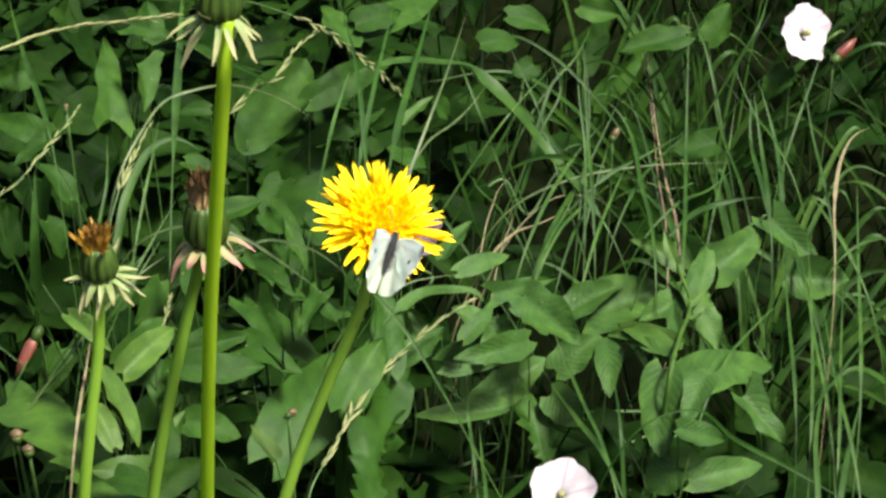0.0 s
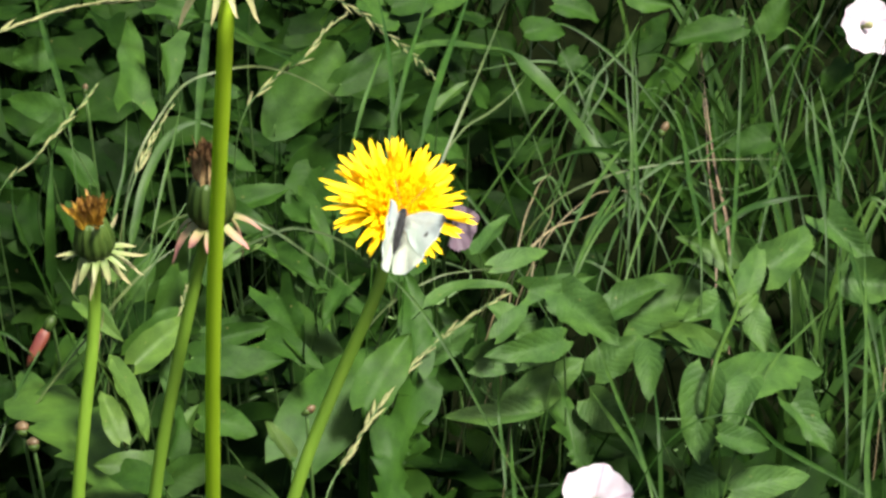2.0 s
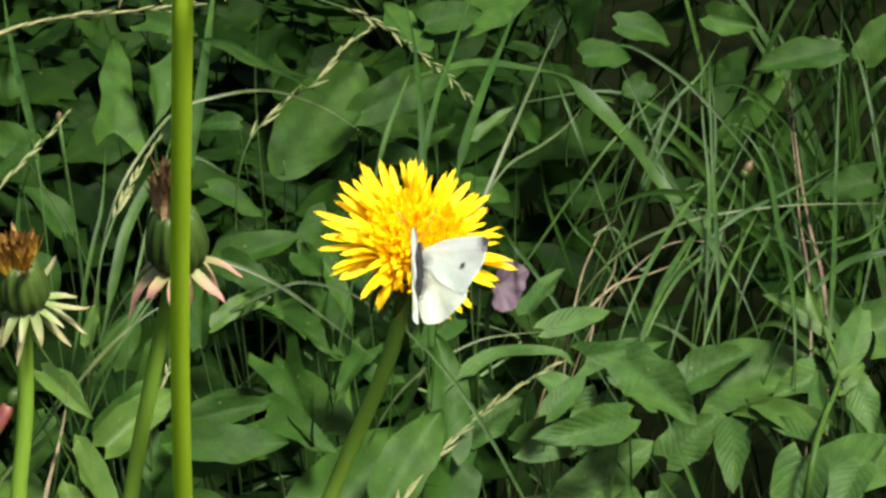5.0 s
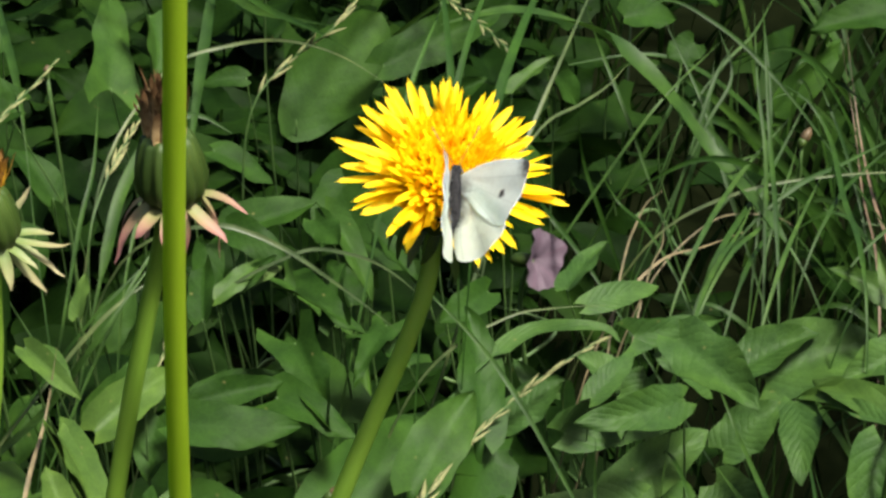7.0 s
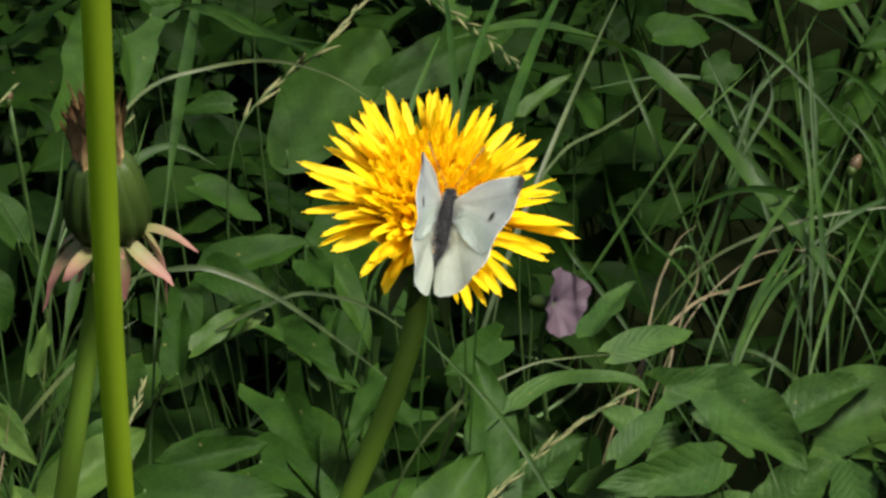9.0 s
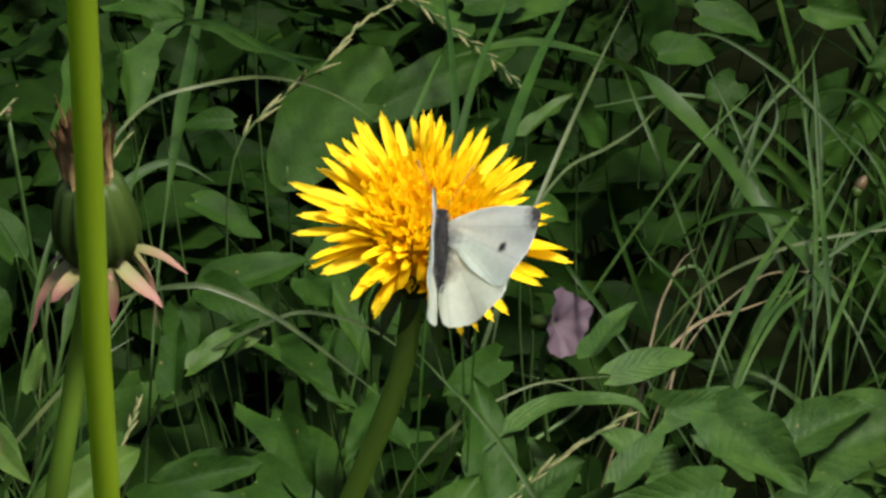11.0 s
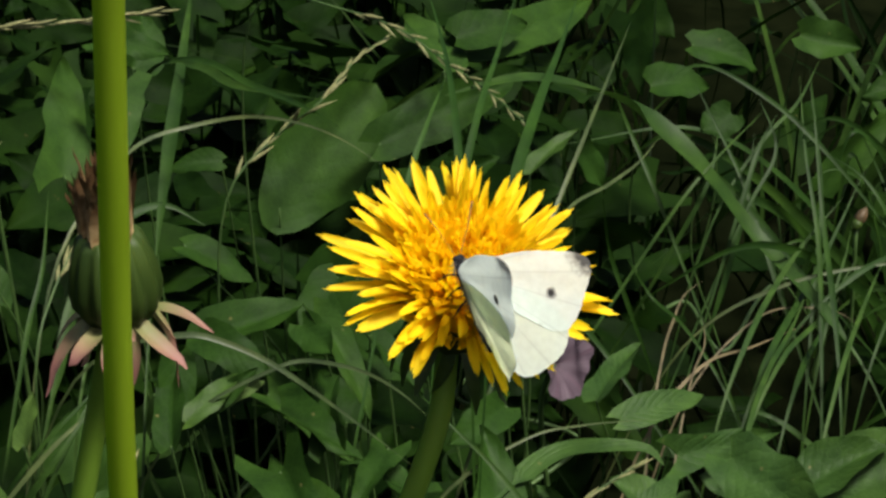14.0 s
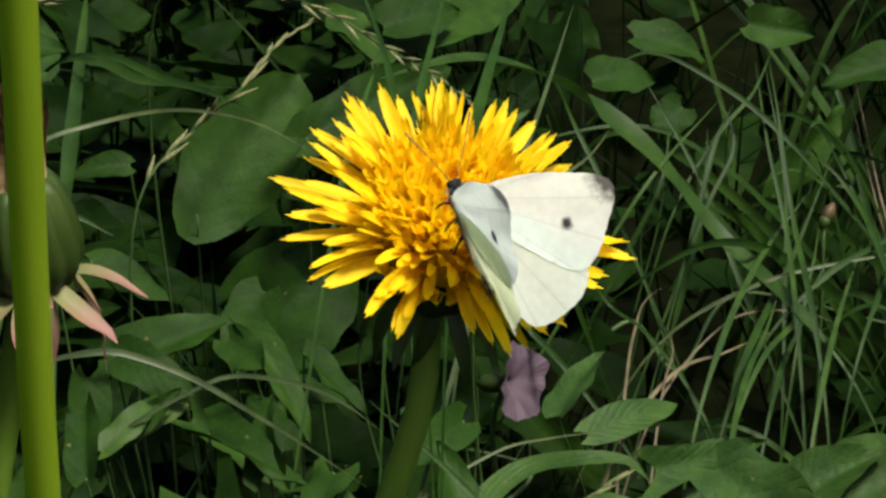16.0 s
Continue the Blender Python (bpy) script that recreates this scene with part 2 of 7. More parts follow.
def joined(name, verts, faces, mat, parent=None, uvs=None):
    me = bpy.data.meshes.new(name)
    me.from_pydata(verts, [], faces)
    me.materials.append(mat)
    me.polygons.foreach_set("use_smooth", [True] * len(me.polygons))
    if uvs is not None:
        idx = np.empty(len(me.loops), int)
        me.loops.foreach_get("vertex_index", idx)
        me.uv_layers.new(name="UVMap").data.foreach_set("uv", np.asarray(uvs)[idx].ravel())
    ob = new(name, me)
    ob.parent = parent
    return ob


def thing(name, place, label, category, group="", kind=""):
    ob = new(name)
    ob.empty_display_size = 0.01
    ob.location = place
    return tagged(ob, label, category, group, kind)


def along(points, n):
    """A smooth line through points, n + 1 places on it."""
    p = [np.array(q, float) for q in points]
    if len(p) == 2:
        return [p[0] + (p[1] - p[0]) * i / n for i in range(n + 1)]
    p = [2 * p[0] - p[1]] + p + [2 * p[-1] - p[-2]]
    knot = [0.0]
    for a, b in zip(p, p[1:]):
        knot.append(knot[-1] + max(1e-5, float(np.linalg.norm(b - a))) ** 0.5)
    out = []
    for i in range(n + 1):
        t = knot[1] + (knot[-2] - knot[1]) * i / n
        k = max(1, min(len(p) - 3, int(np.searchsorted(knot, t, "right")) - 1))
        q, w = p[k - 1 : k + 3], knot[k - 1 : k + 3]
        a1 = [((w[j + 1] - t) * q[j] + (t - w[j]) * q[j + 1]) / (w[j + 1] - w[j]) for j in range(3)]
        a2 = [((w[j + 2] - t) * a1[j] + (t - w[j]) * a1[j + 1]) / (w[j + 2] - w[j]) for j in range(2)]
        out.append(((w[2] - t) * a2[0] + (t - w[1]) * a2[1]) / (w[2] - w[1]))
    return out


def tube(points, radii, n=14, sides=10, wobble=0.0):
    line = along(points, n)
    rad = np.interp(np.linspace(0, 1, n + 1), np.linspace(0, 1, len(radii)), radii)
    bm = bmesh.new()
    rings = []
    ref = Vector((1, 0.2, 0.1))
    for i, p in enumerate(line):
        d = Vector(line[min(i + 1, n)] - line[max(i - 1, 0)]).normalized()
        a = (ref - d * ref.dot(d)).normalized()
        b = d.cross(a)
        ref = a
        ring = []
        for k in range(sides):
            w = math.tau * k / sides
            r = rad[i] * (1 + wobble * math.sin(3 * w + i * 0.7) + wobble * random.uniform(-1, 1))
            ring.append(bm.verts.new(Vector(p) + (a * math.cos(w) + b * math.sin(w)) * r))
        rings.append(ring)
    for r1, r2 in zip(rings, rings[1:]):
        for k in range(sides):
            bm.faces.new((r1[k], r1[(k + 1) % sides], r2[(k + 1) % sides], r2[k]))
    bm.faces.new(rings[0][::-1])
    bm.faces.new(rings[-1])
    return bm


def lathe(profile, sides=20, ribs=0, rib=0.0):
    """A turned body round z from (radius, height) pairs."""
    bm = bmesh.new()
    rings = []
    for r, z in profile:
        ring = []
        for k in range(sides):
            w = math.tau * k / sides
            q = r * (1 + rib * math.cos(ribs * w))
            ring.append(bm.verts.new((q * math.cos(w), q * math.sin(w), z)))
        rings.append(ring)
    for a, b in zip(rings, rings[1:]):
        for k in range(sides):
            bm.faces.new((a[k], a[(k + 1) % sides], b[(k + 1) % sides], b[k]))
    bm.faces.new(rings[0][::-1])
    bm.faces.new(rings[-1])
    return bm


# ---- leaves ----
def half_width(kind, u):
    if kind == "hastate":
        w = float(np.interp(u, (0, 0.05, 0.1, 0.18, 0.3, 0.5, 0.7, 0.88, 1), (0.75, 1.0, 0.95, 0.72, 0.68, 0.6, 0.44, 0.22, 0)))
    elif kind == "round":
        w = max(0.0, math.sin(math.pi * (0.015 + 0.985 * u))) ** 0.55
    elif kind == "heart":
        w = math.sin(math.pi * min(1, u + 0.18) ** 0.8) ** 0.75 if u < 0.82 else 0.95 * (1 - u) / 0.18 * 0.45
        w = max(w, 0.0)
    elif kind == "lobed":
        saw = (u * 7 + 0.8 * math.sin(5 * u)) % 1.0
        w = (0.4 + 0.6 * u**0.6) * min(1, (1.02 - u) * 2.6) * (0.5 + (0.42 + 0.08 * math.sin(19 * u)) * saw**1.4)
    elif kind == "ovate":
        w = float(np.interp(u, (0, 0.04, 0.1, 0.2, 0.34, 0.5, 0.68, 0.84, 0.94, 0.98, 1), (0.42, 0.74, 0.88, 0.96, 1.0, 0.94, 0.76, 0.5, 0.25, 0.12, 0)))
    else:
        w = math.sin(math.pi * u**0.7) ** 0.9
    return max(w, 0.015)


def leaf_sheet(kind, length, width, rnd, fold=0.25, droop=0.18):
    """Points, faces and uv of a leaf that grows along +y with its face to +z."""
    rows, cols = (44 if kind == "lobed" else 15), 8
    wave, ph, side = rnd.uniform(0.05, 0.13), rnd.uniform(0, 6), rnd.uniform(-0.2, 0.2)
    verts, uvs, faces = [], [], []
    for i in range(rows + 1):
        u = i / rows
        w = half_width(kind, u) * width / 2 * (1 + 0.05 * math.sin(11 * u + ph) + 0.03 * math.sin(23 * u + 2 * ph))
        for j in range(cols + 1):
            v = j / cols * 2 - 1
            back = 0.0
            if kind in ("hastate", "heart"):
                back = (0.22 if kind == "hastate" else 0.14) * length * abs(v) ** 1.5 * max(0, 1 - u / 0.26)
            elif kind == "ovate":
                back = 0.12 * length * abs(v) ** 1.4 * max(0, 1 - u / 0.22)
            x = v * w + side * length * u * u
            y = u * length - back
            z = fold * abs(v) * w - droop * length * (u - 0.25) ** 2 + wave * width * math.sin(7 * u + ph) * v * v + 0.35 * wave * width * math.sin(17 * u + 2 * ph) * abs(v) ** 3
            verts.append((x, y, z))
            uvs.append((u, j / cols))
    for i in range(rows):
        for j in range(cols):
            a = i * (cols + 1) + j
            faces.append((a, a + 1, a + cols + 2, a + cols + 1))
    return verts, faces, uvs


def frame_of(base, tip, face):
    y = (Vector(tip) - Vector(base)).normalized()
    z = Vector(face)
    z = (z - y * z.dot(y)).normalized()
    x = y.cross(z)
    return Matrix(((x[0], y[0], z[0], base[0]), (x[1], y[1], z[1], base[1]), (x[2], y[2], z[2], base[2]), (0, 0, 0, 1)))


LEAVES = [0]


def leaf(plant, kind, base, tip, width, face=(0, -0.55, 0.8), mat=None, name="leaf", label="", fold=None, droop=None):
    LEAVES[0] += 1
    rnd = random.Random(LEAVES[0])
    length = (Vector(tip) - Vector(base)).length
    fold = rnd.uniform(0.15, 0.65) if fold is None else fold
    droop = rnd.uniform(0.0, 0.4) if droop is None else droop
    v, f, uv = leaf_sheet(kind, length, width, rnd, fold, droop)
    n = len(v)
    back = [(x, y, z - 0.00025) for x, y, z in v]  # a real, thin blade of leaf
    f = f + [tuple(n + i for i in q[::-1]) for q in f]
    ob = joined(name, v + back, f, mat or LEAF, plant, uv + uv)
    m = frame_of(base, tip, Vector(face) + Vector((rnd.uniform(-0.6, 0.6), rnd.uniform(-0.4, 0.3), 0)))
    ob.matrix_basis = Matrix.Translation(-plant.location) @ m
    return tagged(ob, label)


def vine(plant, *points, radius=0.0007, mat=None, name="vine"):
    o = np.array(plant.location)
    return part(name, tube([np.array(p) - o for p in points], [radius * 1.2, radius, radius * 0.7], 8 * len(points), 7), mat or VINE, plant)


# ---- grass ----
def blade_sheet(points, width, face, n=12, base=0.6, twist=0.0, root=0.0, taper=2.6):
    line = along(points, n)
    verts, faces, uvs = [], [], []
    fz = Vector(face)
    for i, p in enumerate(line):
        s = i / n
        d = Vector(line[min(i + 1, n)] - line[max(i - 1, 0)]).normalized()
        f = fz.copy()
        f.rotate(Matrix.Rotation(twist * s, 3, d))
        x = d.cross(f).normalized()
        f = x.cross(d)
        q = max(0.0, s - root) / (1 - root)  # the bare stem ends at root
        w = width / 2 * max(0.12, min(1, base + (1 - base) * q * 2)) * max(0.03, 1 - s**taper)
        if s < root:
            w = min(w, 0.0002 + 0.0004 * (s / root) ** 3)
        p = Vector(p)
        verts += [tuple(p - x * w), tuple(p - f * w * 0.35), tuple(p + x * w)]
        uvs += [(s, 0), (s, 0.5), (s, 1)]
    for i in range(n):
        a = i * 3
        faces += [(a, a + 1, a + 4, a + 3), (a + 1, a + 2, a + 5, a + 4)]
    return verts, faces, uvs


def blade(tuft, width, *points, face=(0, -0.7, 0.6), mat=None, twist=0.0, base=0.6, label="", root=0.0, taper=2.6):
    o = np.array(tuft.location)
    v, f, uv = blade_sheet([np.array(p) - o for p in points], width, face, 36, base, twist, root, taper)
    return tagged(joined("blade", v, f, mat or GRASS, tuft, uv), label)


def spikelet(length, width):
    bm = lathe([(0.0002, 0), (width * 0.5, length * 0.3), (width * 0.42, length * 0.6), (0.0001, length)], 6)
    for v in bm.verts:
        v.co.y *= 0.6
    return bm


def grass_ear(label, *points, gap=0.0026, size=0.0055, reach=0.75):
    """A flowering grass: a thin stalk with pale spikelets along its upper part."""
    o = Vector(points[0])
    ear = thing("grass_ear", o, label, "grass", "flowering grasses")
    part("stalk", tube([Vector(p) - o for p in points], [0.00035, 0.0003, 0.0002], 30, 6), VINE, ear)
    line = along([np.array(p) for p in points], 60)
    total = sum(np.linalg.norm(b - a) for a, b in list(zip(line, line[1:]))[int(60 * (1 - reach)) :])
    shared = None
    count = int(total / gap)
    rnd = random.Random(len(label) + count)
    for i in range(count):
        s = 1 - reach + reach * (i + 0.5) / count
        k = min(59, int(s * 60))
        p, d = Vector(line[k]), Vector(line[k + 1] - line[k]).normalized()
        if shared is None:
            ob = part("spikelet", spikelet(size * 1.45, size * 0.25), SEED, ear)
            shared = ob.data
        else:
            ob = new("spikelet", shared)
            ob.parent = ear
        out = Vector((0.9, -0.2, 0.5)) * (1 if i % 2 else -1) + Vector((rnd.uniform(-0.4, 0.4), rnd.uniform(-0.5, 0.2), rnd.uniform(-0.3, 0.3)))
        out = (out - d * out.dot(d)).normalized()
        way = (d + out * rnd.uniform(0.08, 0.4)).normalized()
        ob.matrix_basis = Matrix.Translation(p - o) @ way.to_track_quat("Z", "Y").to_matrix().to_4x4()
        ob.scale = [rnd.uniform(0.75, 1.15) * (1 - 0.35 * i / count)] * 3
    return ear


# ---- dandelions ----
def strap(length, width, curl, seed):
    """One strap-shaped floret along +y, toothed at its tip."""
    rnd = random.Random(seed)
    bm = bmesh.new()
    n, cols = 7, 4
    rows = []
    for i in range(n + 1):
        s = i / n
        w = width / 2 * (0.35 + 0.65 * min(1, s * 2.2)) * (1 if s < 0.75 else 1 - (s - 0.75) * 2.0)
        row = []
        for j in range(cols + 1):
            v = j / cols * 2 - 1
            y = s * length
            if i == n:
                y += (0.05 * length if j % 2 == 0 else -0.02 * length) - 0.07 * length * v * v
            row.append(bm.verts.new((v * w, y, -curl * length * (s - 0.1) ** 2 + 0.22 * w * v * v * 2 + rnd.uniform(-1, 1) * width * 0.03)))
        rows.append(row)
    for a, b in zip(rows, rows[1:]):
        for j in range(cols):
            bm.faces.new((a[j], a[j + 1], b[j + 1], b[j]))
    return bm


def bract_strip(length, width, curl, seed):
    """A narrow pointed bract along +y, hollowed along its middle."""
    rnd = random.Random(seed)
    bm = bmesh.new()
    rows = []
    bend = rnd.uniform(-0.25, 0.25)
    for i in range(8):
        s = i / 7
        w = width / 2 * (0.75 + 0.6 * s) * (1 - s**2.2) + width * 0.04
        z = -curl * length * s * s + 0.12 * length * max(0, s - 0.7) * rnd.uniform(-2, 3)
        x = bend * length * s * s
        rows.append([bm.verts.new((x + v * w, s * length, z - 0.35 * w * (1 - v * v))) for v in (-1, -0.5, 0, 0.5, 1)])
    for a, b in zip(rows, rows[1:]):
        for j in range(4):
            bm.faces.new((a[j], a[j + 1], b[j + 1], b[j]))
    return bm


def dandelion_flower(place, axis, radius):
    """An open dandelion: its stalk is added by the caller."""
    plant = thing("dandelion", (place[0], place[1], 0), "open yellow dandelion flower on a bare green stalk", "flower")
    head = part("flower_head", lathe([(0.002, -0.012), (0.0062, -0.010), (0.0072, -0.004), (0.0078, 0.0), (0.006, 0.0025), (0.001, 0.0035)], 18, 9, 0.03), SEPAL, plant)
    head.matrix_basis = Matrix.Translation((0, 0, place[2])) @ Vector(axis).to_track_quat("Z", "Y").to_matrix().to_4x4()
    meshes = []
    for k in range(6):
        ob = part("petal", strap(1.0, 0.1 + 0.016 * (k % 3), (0.06, -0.04, 0.14, -0.1, 0.02, 0.1)[k], k), PETAL, head)
        meshes.append(ob.data)
        scene.collection.objects.unlink(ob)
        bpy.data.objects.remove(ob)
    core = part("petal", strap(1.0, 0.17, -0.25, 9), CORE, head)
    core_mesh = core.data
    bpy.data.objects.remove(core)
    rnd = random.Random(5)
    n = 298
    for i in range(n):
        k = (i + 0.5) / n  # 0 outside, 1 at the heart
        turn = i * 2.39996
        turn += 0.11 * math.sin(7 * turn) + 0.08 * math.sin(12 * turn + 1) + rnd.uniform(-0.12, 0.12)
        lift = radians(1 + 80 * k**0.85 + rnd.uniform(-9, 9))
        start = 0.0088 * math.sqrt(1 - k)
        length = 0.0152 * (1 - 0.52 * k**0.9) * rnd.uniform(0.8, 1.06) * (1 + 0.06 * math.sin(3 * turn + 2))
        way = head.matrix_basis.to_3x3() @ Vector((-math.sin(turn), math.cos(turn), 0))
        length *= 1 + 0.14 * max(0, way.dot(Vector((0.5, -0.85, -0.2)))) ** 4 - 0.2 * max(0, way.dot(Vector((-0.5, -0.85, 0)))) ** 3
        heart = k > 0.5
        ob = new("petal", core_mesh if heart and rnd.random() < 0.8 else meshes[rnd.randrange(6)])
        ob.parent = head
        m = Matrix.Rotation(turn, 4, "Z") @ Matrix.Translation((0, start, 0.001 + 0.0035 * k)) @ Matrix.Rotation(lift, 4, "X") @ Matrix.Rotation(rnd.uniform(-0.55, 0.55), 4, "Y")
        wide = 0.0168 * rnd.uniform(0.75, 1.1) * (0.42 if heart else 1 - 0.5 * k)
        ob.matrix_basis = m @ Matrix.Diagonal((wide, length, length, 1))
    dome = [(0.0095, 0.0), (0.0092, 0.0034), (0.0076, 0.0062), (0.0045, 0.0078), (0.0005, 0.0084)]
    part("disc", lathe(dome, 24), CORE, head)
    V, F = [], []
    for i in range(1100):  # the short florets that fill the heart
        a, r = i * 2.39996, 0.0104 * math.sqrt((i + 0.5) / 1100)
        z = float(np.interp(r, [q[0] for q in dome[::-1]], [q[1] for q in dome[::-1]]))
        out = Vector((math.cos(a), math.sin(a), 0))
        d = (out * (0.12 + r / 0.0104 * 0.8) + Vector((rnd.gauss(0, 0.28), rnd.gauss(0, 0.28), 1))).normalized()
        p = out * r + Vector((0, 0, z - 0.001))
        side = d.cross(Vector((rnd.uniform(-1, 1), rnd.uniform(-1, 1), 0.2))).normalized() * rnd.uniform(0.0004, 0.0007)
        h = rnd.uniform(0.003, 0.0052)
        tip = p + d * h + Vector((rnd.gauss(0, 0.0006), rnd.gauss(0, 0.0006), 0))
        o = len(V)
        V += [tuple(q) for q in (p - side, p + side, p + d * h * 0.6 + side, tip + side * 0.5, tip - side * 0.5, p + d * h * 0.6 - side)]
        F += [(o, o + 1, o + 2, o + 5), (o + 5, o + 2, o + 3, o + 4)]
    tagged(joined("flower_heart", V, F, CORE, head), "dense orange-yellow heart florets", kind="stuff")
    for i in range(14):  # reflexed bracts under the head
        b = part("bract", bract_strip(0.010 * rnd.uniform(0.8, 1.2), 0.0026, 0.5, 40 + i), SEPAL, head)
        b.matrix_basis = Matrix.Rotation(i * math.tau / 14, 4, "Z") @ Matrix.Translation((0, 0.0055, -0.009)) @ Matrix.Rotation(radians(rnd.uniform(-55, -5)), 4, "X")
    return plant


def spent_head(name, label, place, axis, scale, tuft, tuft_height, bract_mat, bracts=15, reach=0.015, spread=(74, 100), bract_width=0.0027, splay=1.0, fall=0.0):
    """A closed, faded dandelion head: green barrel, turned-down bracts, a wilted tuft."""
    plant = thing(name, (place[0], place[1], 0), label, "flower", "faded dandelions")
    head = part("bud", lathe([(0.0018, -0.0058), (0.005, -0.0054), (0.0064, -0.003), (0.0067, 0.0), (0.006, 0.004), (0.005, 0.0072), (0.004, 0.0085)], 78, 13, 0.05), SEPAL, plant, "dark green ribbed closed bud")
    head.matrix_basis = Matrix.Translation((0, 0, place[2])) @ Vector(axis).to_track_quat("Z", "Y").to_matrix().to_4x4() @ Matrix.Scale(scale, 4)
    rnd = random.Random(len(label))
    shared = [part("wilted_floret", strap(tuft_height, 0.0012, c * splay, 70 + i), tuft, head).data for i, c in enumerate((0.3, -0.45, 0.08, 0.5, -0.2))]
    for ob in [o for o in head.children]:
        bpy.data.objects.remove(ob)
    for i in range(150):
        ob = new("wilted_floret", shared[i % 5])
        ob.parent = head
        hangs = rnd.random() < fall
        r = (0.003 + 0.002 * splay) * math.sqrt(rnd.random()) + (0.001 if hangs else 0)
        lift = rnd.uniform(45, 80) if hangs else rnd.uniform(*spread)
        clump = 0.25 * math.sin(i * 2.4 * 5)
        ob.matrix_basis = Matrix.Rotation(i * 2.4 + clump, 4, "Z") @ Matrix.Translation((0, r, 0.0075 if hangs else 0.004)) @ Matrix.Rotation(radians(lift), 4, "X") @ Matrix.Rotation(rnd.uniform(-1.4, 1.4), 4, "Y") @ Matrix.Diagonal((rnd.uniform(0.8, 1.7), *[rnd.uniform(0.45, 0.65) if hangs else rnd.uniform(0.6, 1.0)] * 2, 1))
    for i in range(bracts):
        ob = part("bract", bract_strip(reach * rnd.uniform(0.55, 1.2), bract_width * rnd.uniform(0.7, 1.15), rnd.uniform(-0.1, 0.9), 90 + i), bract_mat, head)
        ob.matrix_basis = Matrix.Rotation(i * math.tau / bracts + rnd.uniform(-0.2, 0.2), 4, "Z") @ Matrix.Translation((0, 0.0046, -0.0048 + rnd.uniform(-0.0006, 0.001))) @ Matrix.Rotation(radians(rnd.uniform(-75, -10) if rnd.random() < 0.75 else rnd.uniform(-10, 40)), 4, "X")
    return plant


def stalk(plant, *points, radius=0.0024, mat=None):
    o = np.array(plant.location)
    return part("stalk", tube([np.array(p) - o for p in points], [radius * 1.1, radius, radius * 0.92], 22, 14, 0.02), mat or GREEN_STEM, plant)


# ---- bindweed flowers ----
def funnel(name, label, place, axis, radius, mat, depth=0.75, stem_to=None):
    flower = thing(name, (place[0], place[1], 0), label, "flower", "bindweed flowers")
    bm = bmesh.new()
    rows, sides = 9, 40
    rings = []
    rnd = random.Random(int(radius * 1e5))
    for i in range(rows + 1):
        s = i / rows
        r = radius * (0.09 + 0.91 * s**1.5)
        z = radius * depth * (s**0.75 - 1)
        ring = []
        for k in range(sides):
            w = math.tau * k / sides
            five = math.cos(5 * w)
            q = r * (1 + 0.06 * five * s**3 - 0.05 * s**4 * abs(math.sin(7.5 * w + 1)))
            ring.append(bm.verts.new((q * math.cos(w), q * math.sin(w), z + radius * s**3 * (0.06 * math.cos(10 * w) + 0.12 * math.sin(3 * w + 1) + 0.1 * math.sin(2 * w + radius * 900)))))
        rings.append(ring)
    for a, b in zip(rings, rings[1:]):
        for k in range(sides):
            bm.faces.new((a[k], a[(k + 1) % sides], b[(k + 1) % sides], b[k]))
    cup = part("petals", bm, mat, flower)
    cup.matrix_basis = Matrix.Translation((0, 0, place[2])) @ Vector(axis).to_track_quat("Z", "Y").to_matrix().to_4x4()
    back = Vector(axis).normalized() * -radius * depth
    if mat is WHITE:
        throat = part("stamens", lathe([(0.0004, 0), (0.0012, radius * 0.2), (0.0016, radius * 0.42), (0.0003, radius * 0.5)], 8), SEED, cup)
        throat.location = (0, 0, -radius * depth)
    calyx = part("calyx", lathe([(0.0008, -0.005), (0.0022, -0.003), (0.0024, 0.0), (0.0018, 0.003)], 10), SEPAL, cup)
    calyx.location = (0, 0, -radius * depth - 0.0032)
    low = Vector((0, 0, place[2])) + back
    part("stalk", tube([low, low + back * 0.8 - Vector((0, 0, 0.012)), Vector((0.004, 0.006, 0))], [0.0007, 0.0008, 0.001], 16, 7), VINE, flower)
    return flower


def bud(name, label, base, tip, width, mat, category="bud"):
    b = thing(name, (base[0], base[1], 0), label, category)
    length = (Vector(tip) - Vector(base)).length
    ob = part("petals", lathe([(0.0006, 0), (width * 0.5, length * 0.35), (width * 0.42, length * 0.7), (0.0004, length)], 12, 3, 0.12), mat, b)
    ob.matrix_basis = Matrix.Translation((0, 0, base[2])) @ (Vector(tip) - Vector(base)).to_track_quat("Z", "Y").to_matrix().to_4x4()
    part("calyx", lathe([(0.0005, -0.002), (width * 0.45, 0.0), (width * 0.4, length * 0.22)], 10), SEPAL, ob)
    part("stalk", tube([(0, 0, base[2]), (0.002, 0.004, base[2] * 0.6), (0.003, 0.006, 0)], [0.0006, 0.0007, 0.0008], 10, 6), VINE, b)
    return b


def white_cluster(place):
    plant = thing("small_flowers", (place[0], place[1], 0), "cluster of tiny white flowers low among leaves", "flower")
    rnd = random.Random(2)
    for i in range(5):
        x, y, z = rnd.uniform(-0.006, 0.006), rnd.uniform(-0.003, 0.003), place[2] + rnd.uniform(-0.002, 0.002)
        ob = part("floret", lathe([(0.0003, 0), (0.0009, 0.0007), (0.0012, 0.0012), (0.0004, 0.001)], 10, 5, 0.2), WHITE, plant)
        ob.location = (x, y, z)
        part("stalk", tube([(x, y, z), (x * 0.5, y + 0.003, z * 0.5), (0, 0.004, 0)], [0.0003, 0.0003, 0.0004], 8, 5), VINE, plant)
    return plant

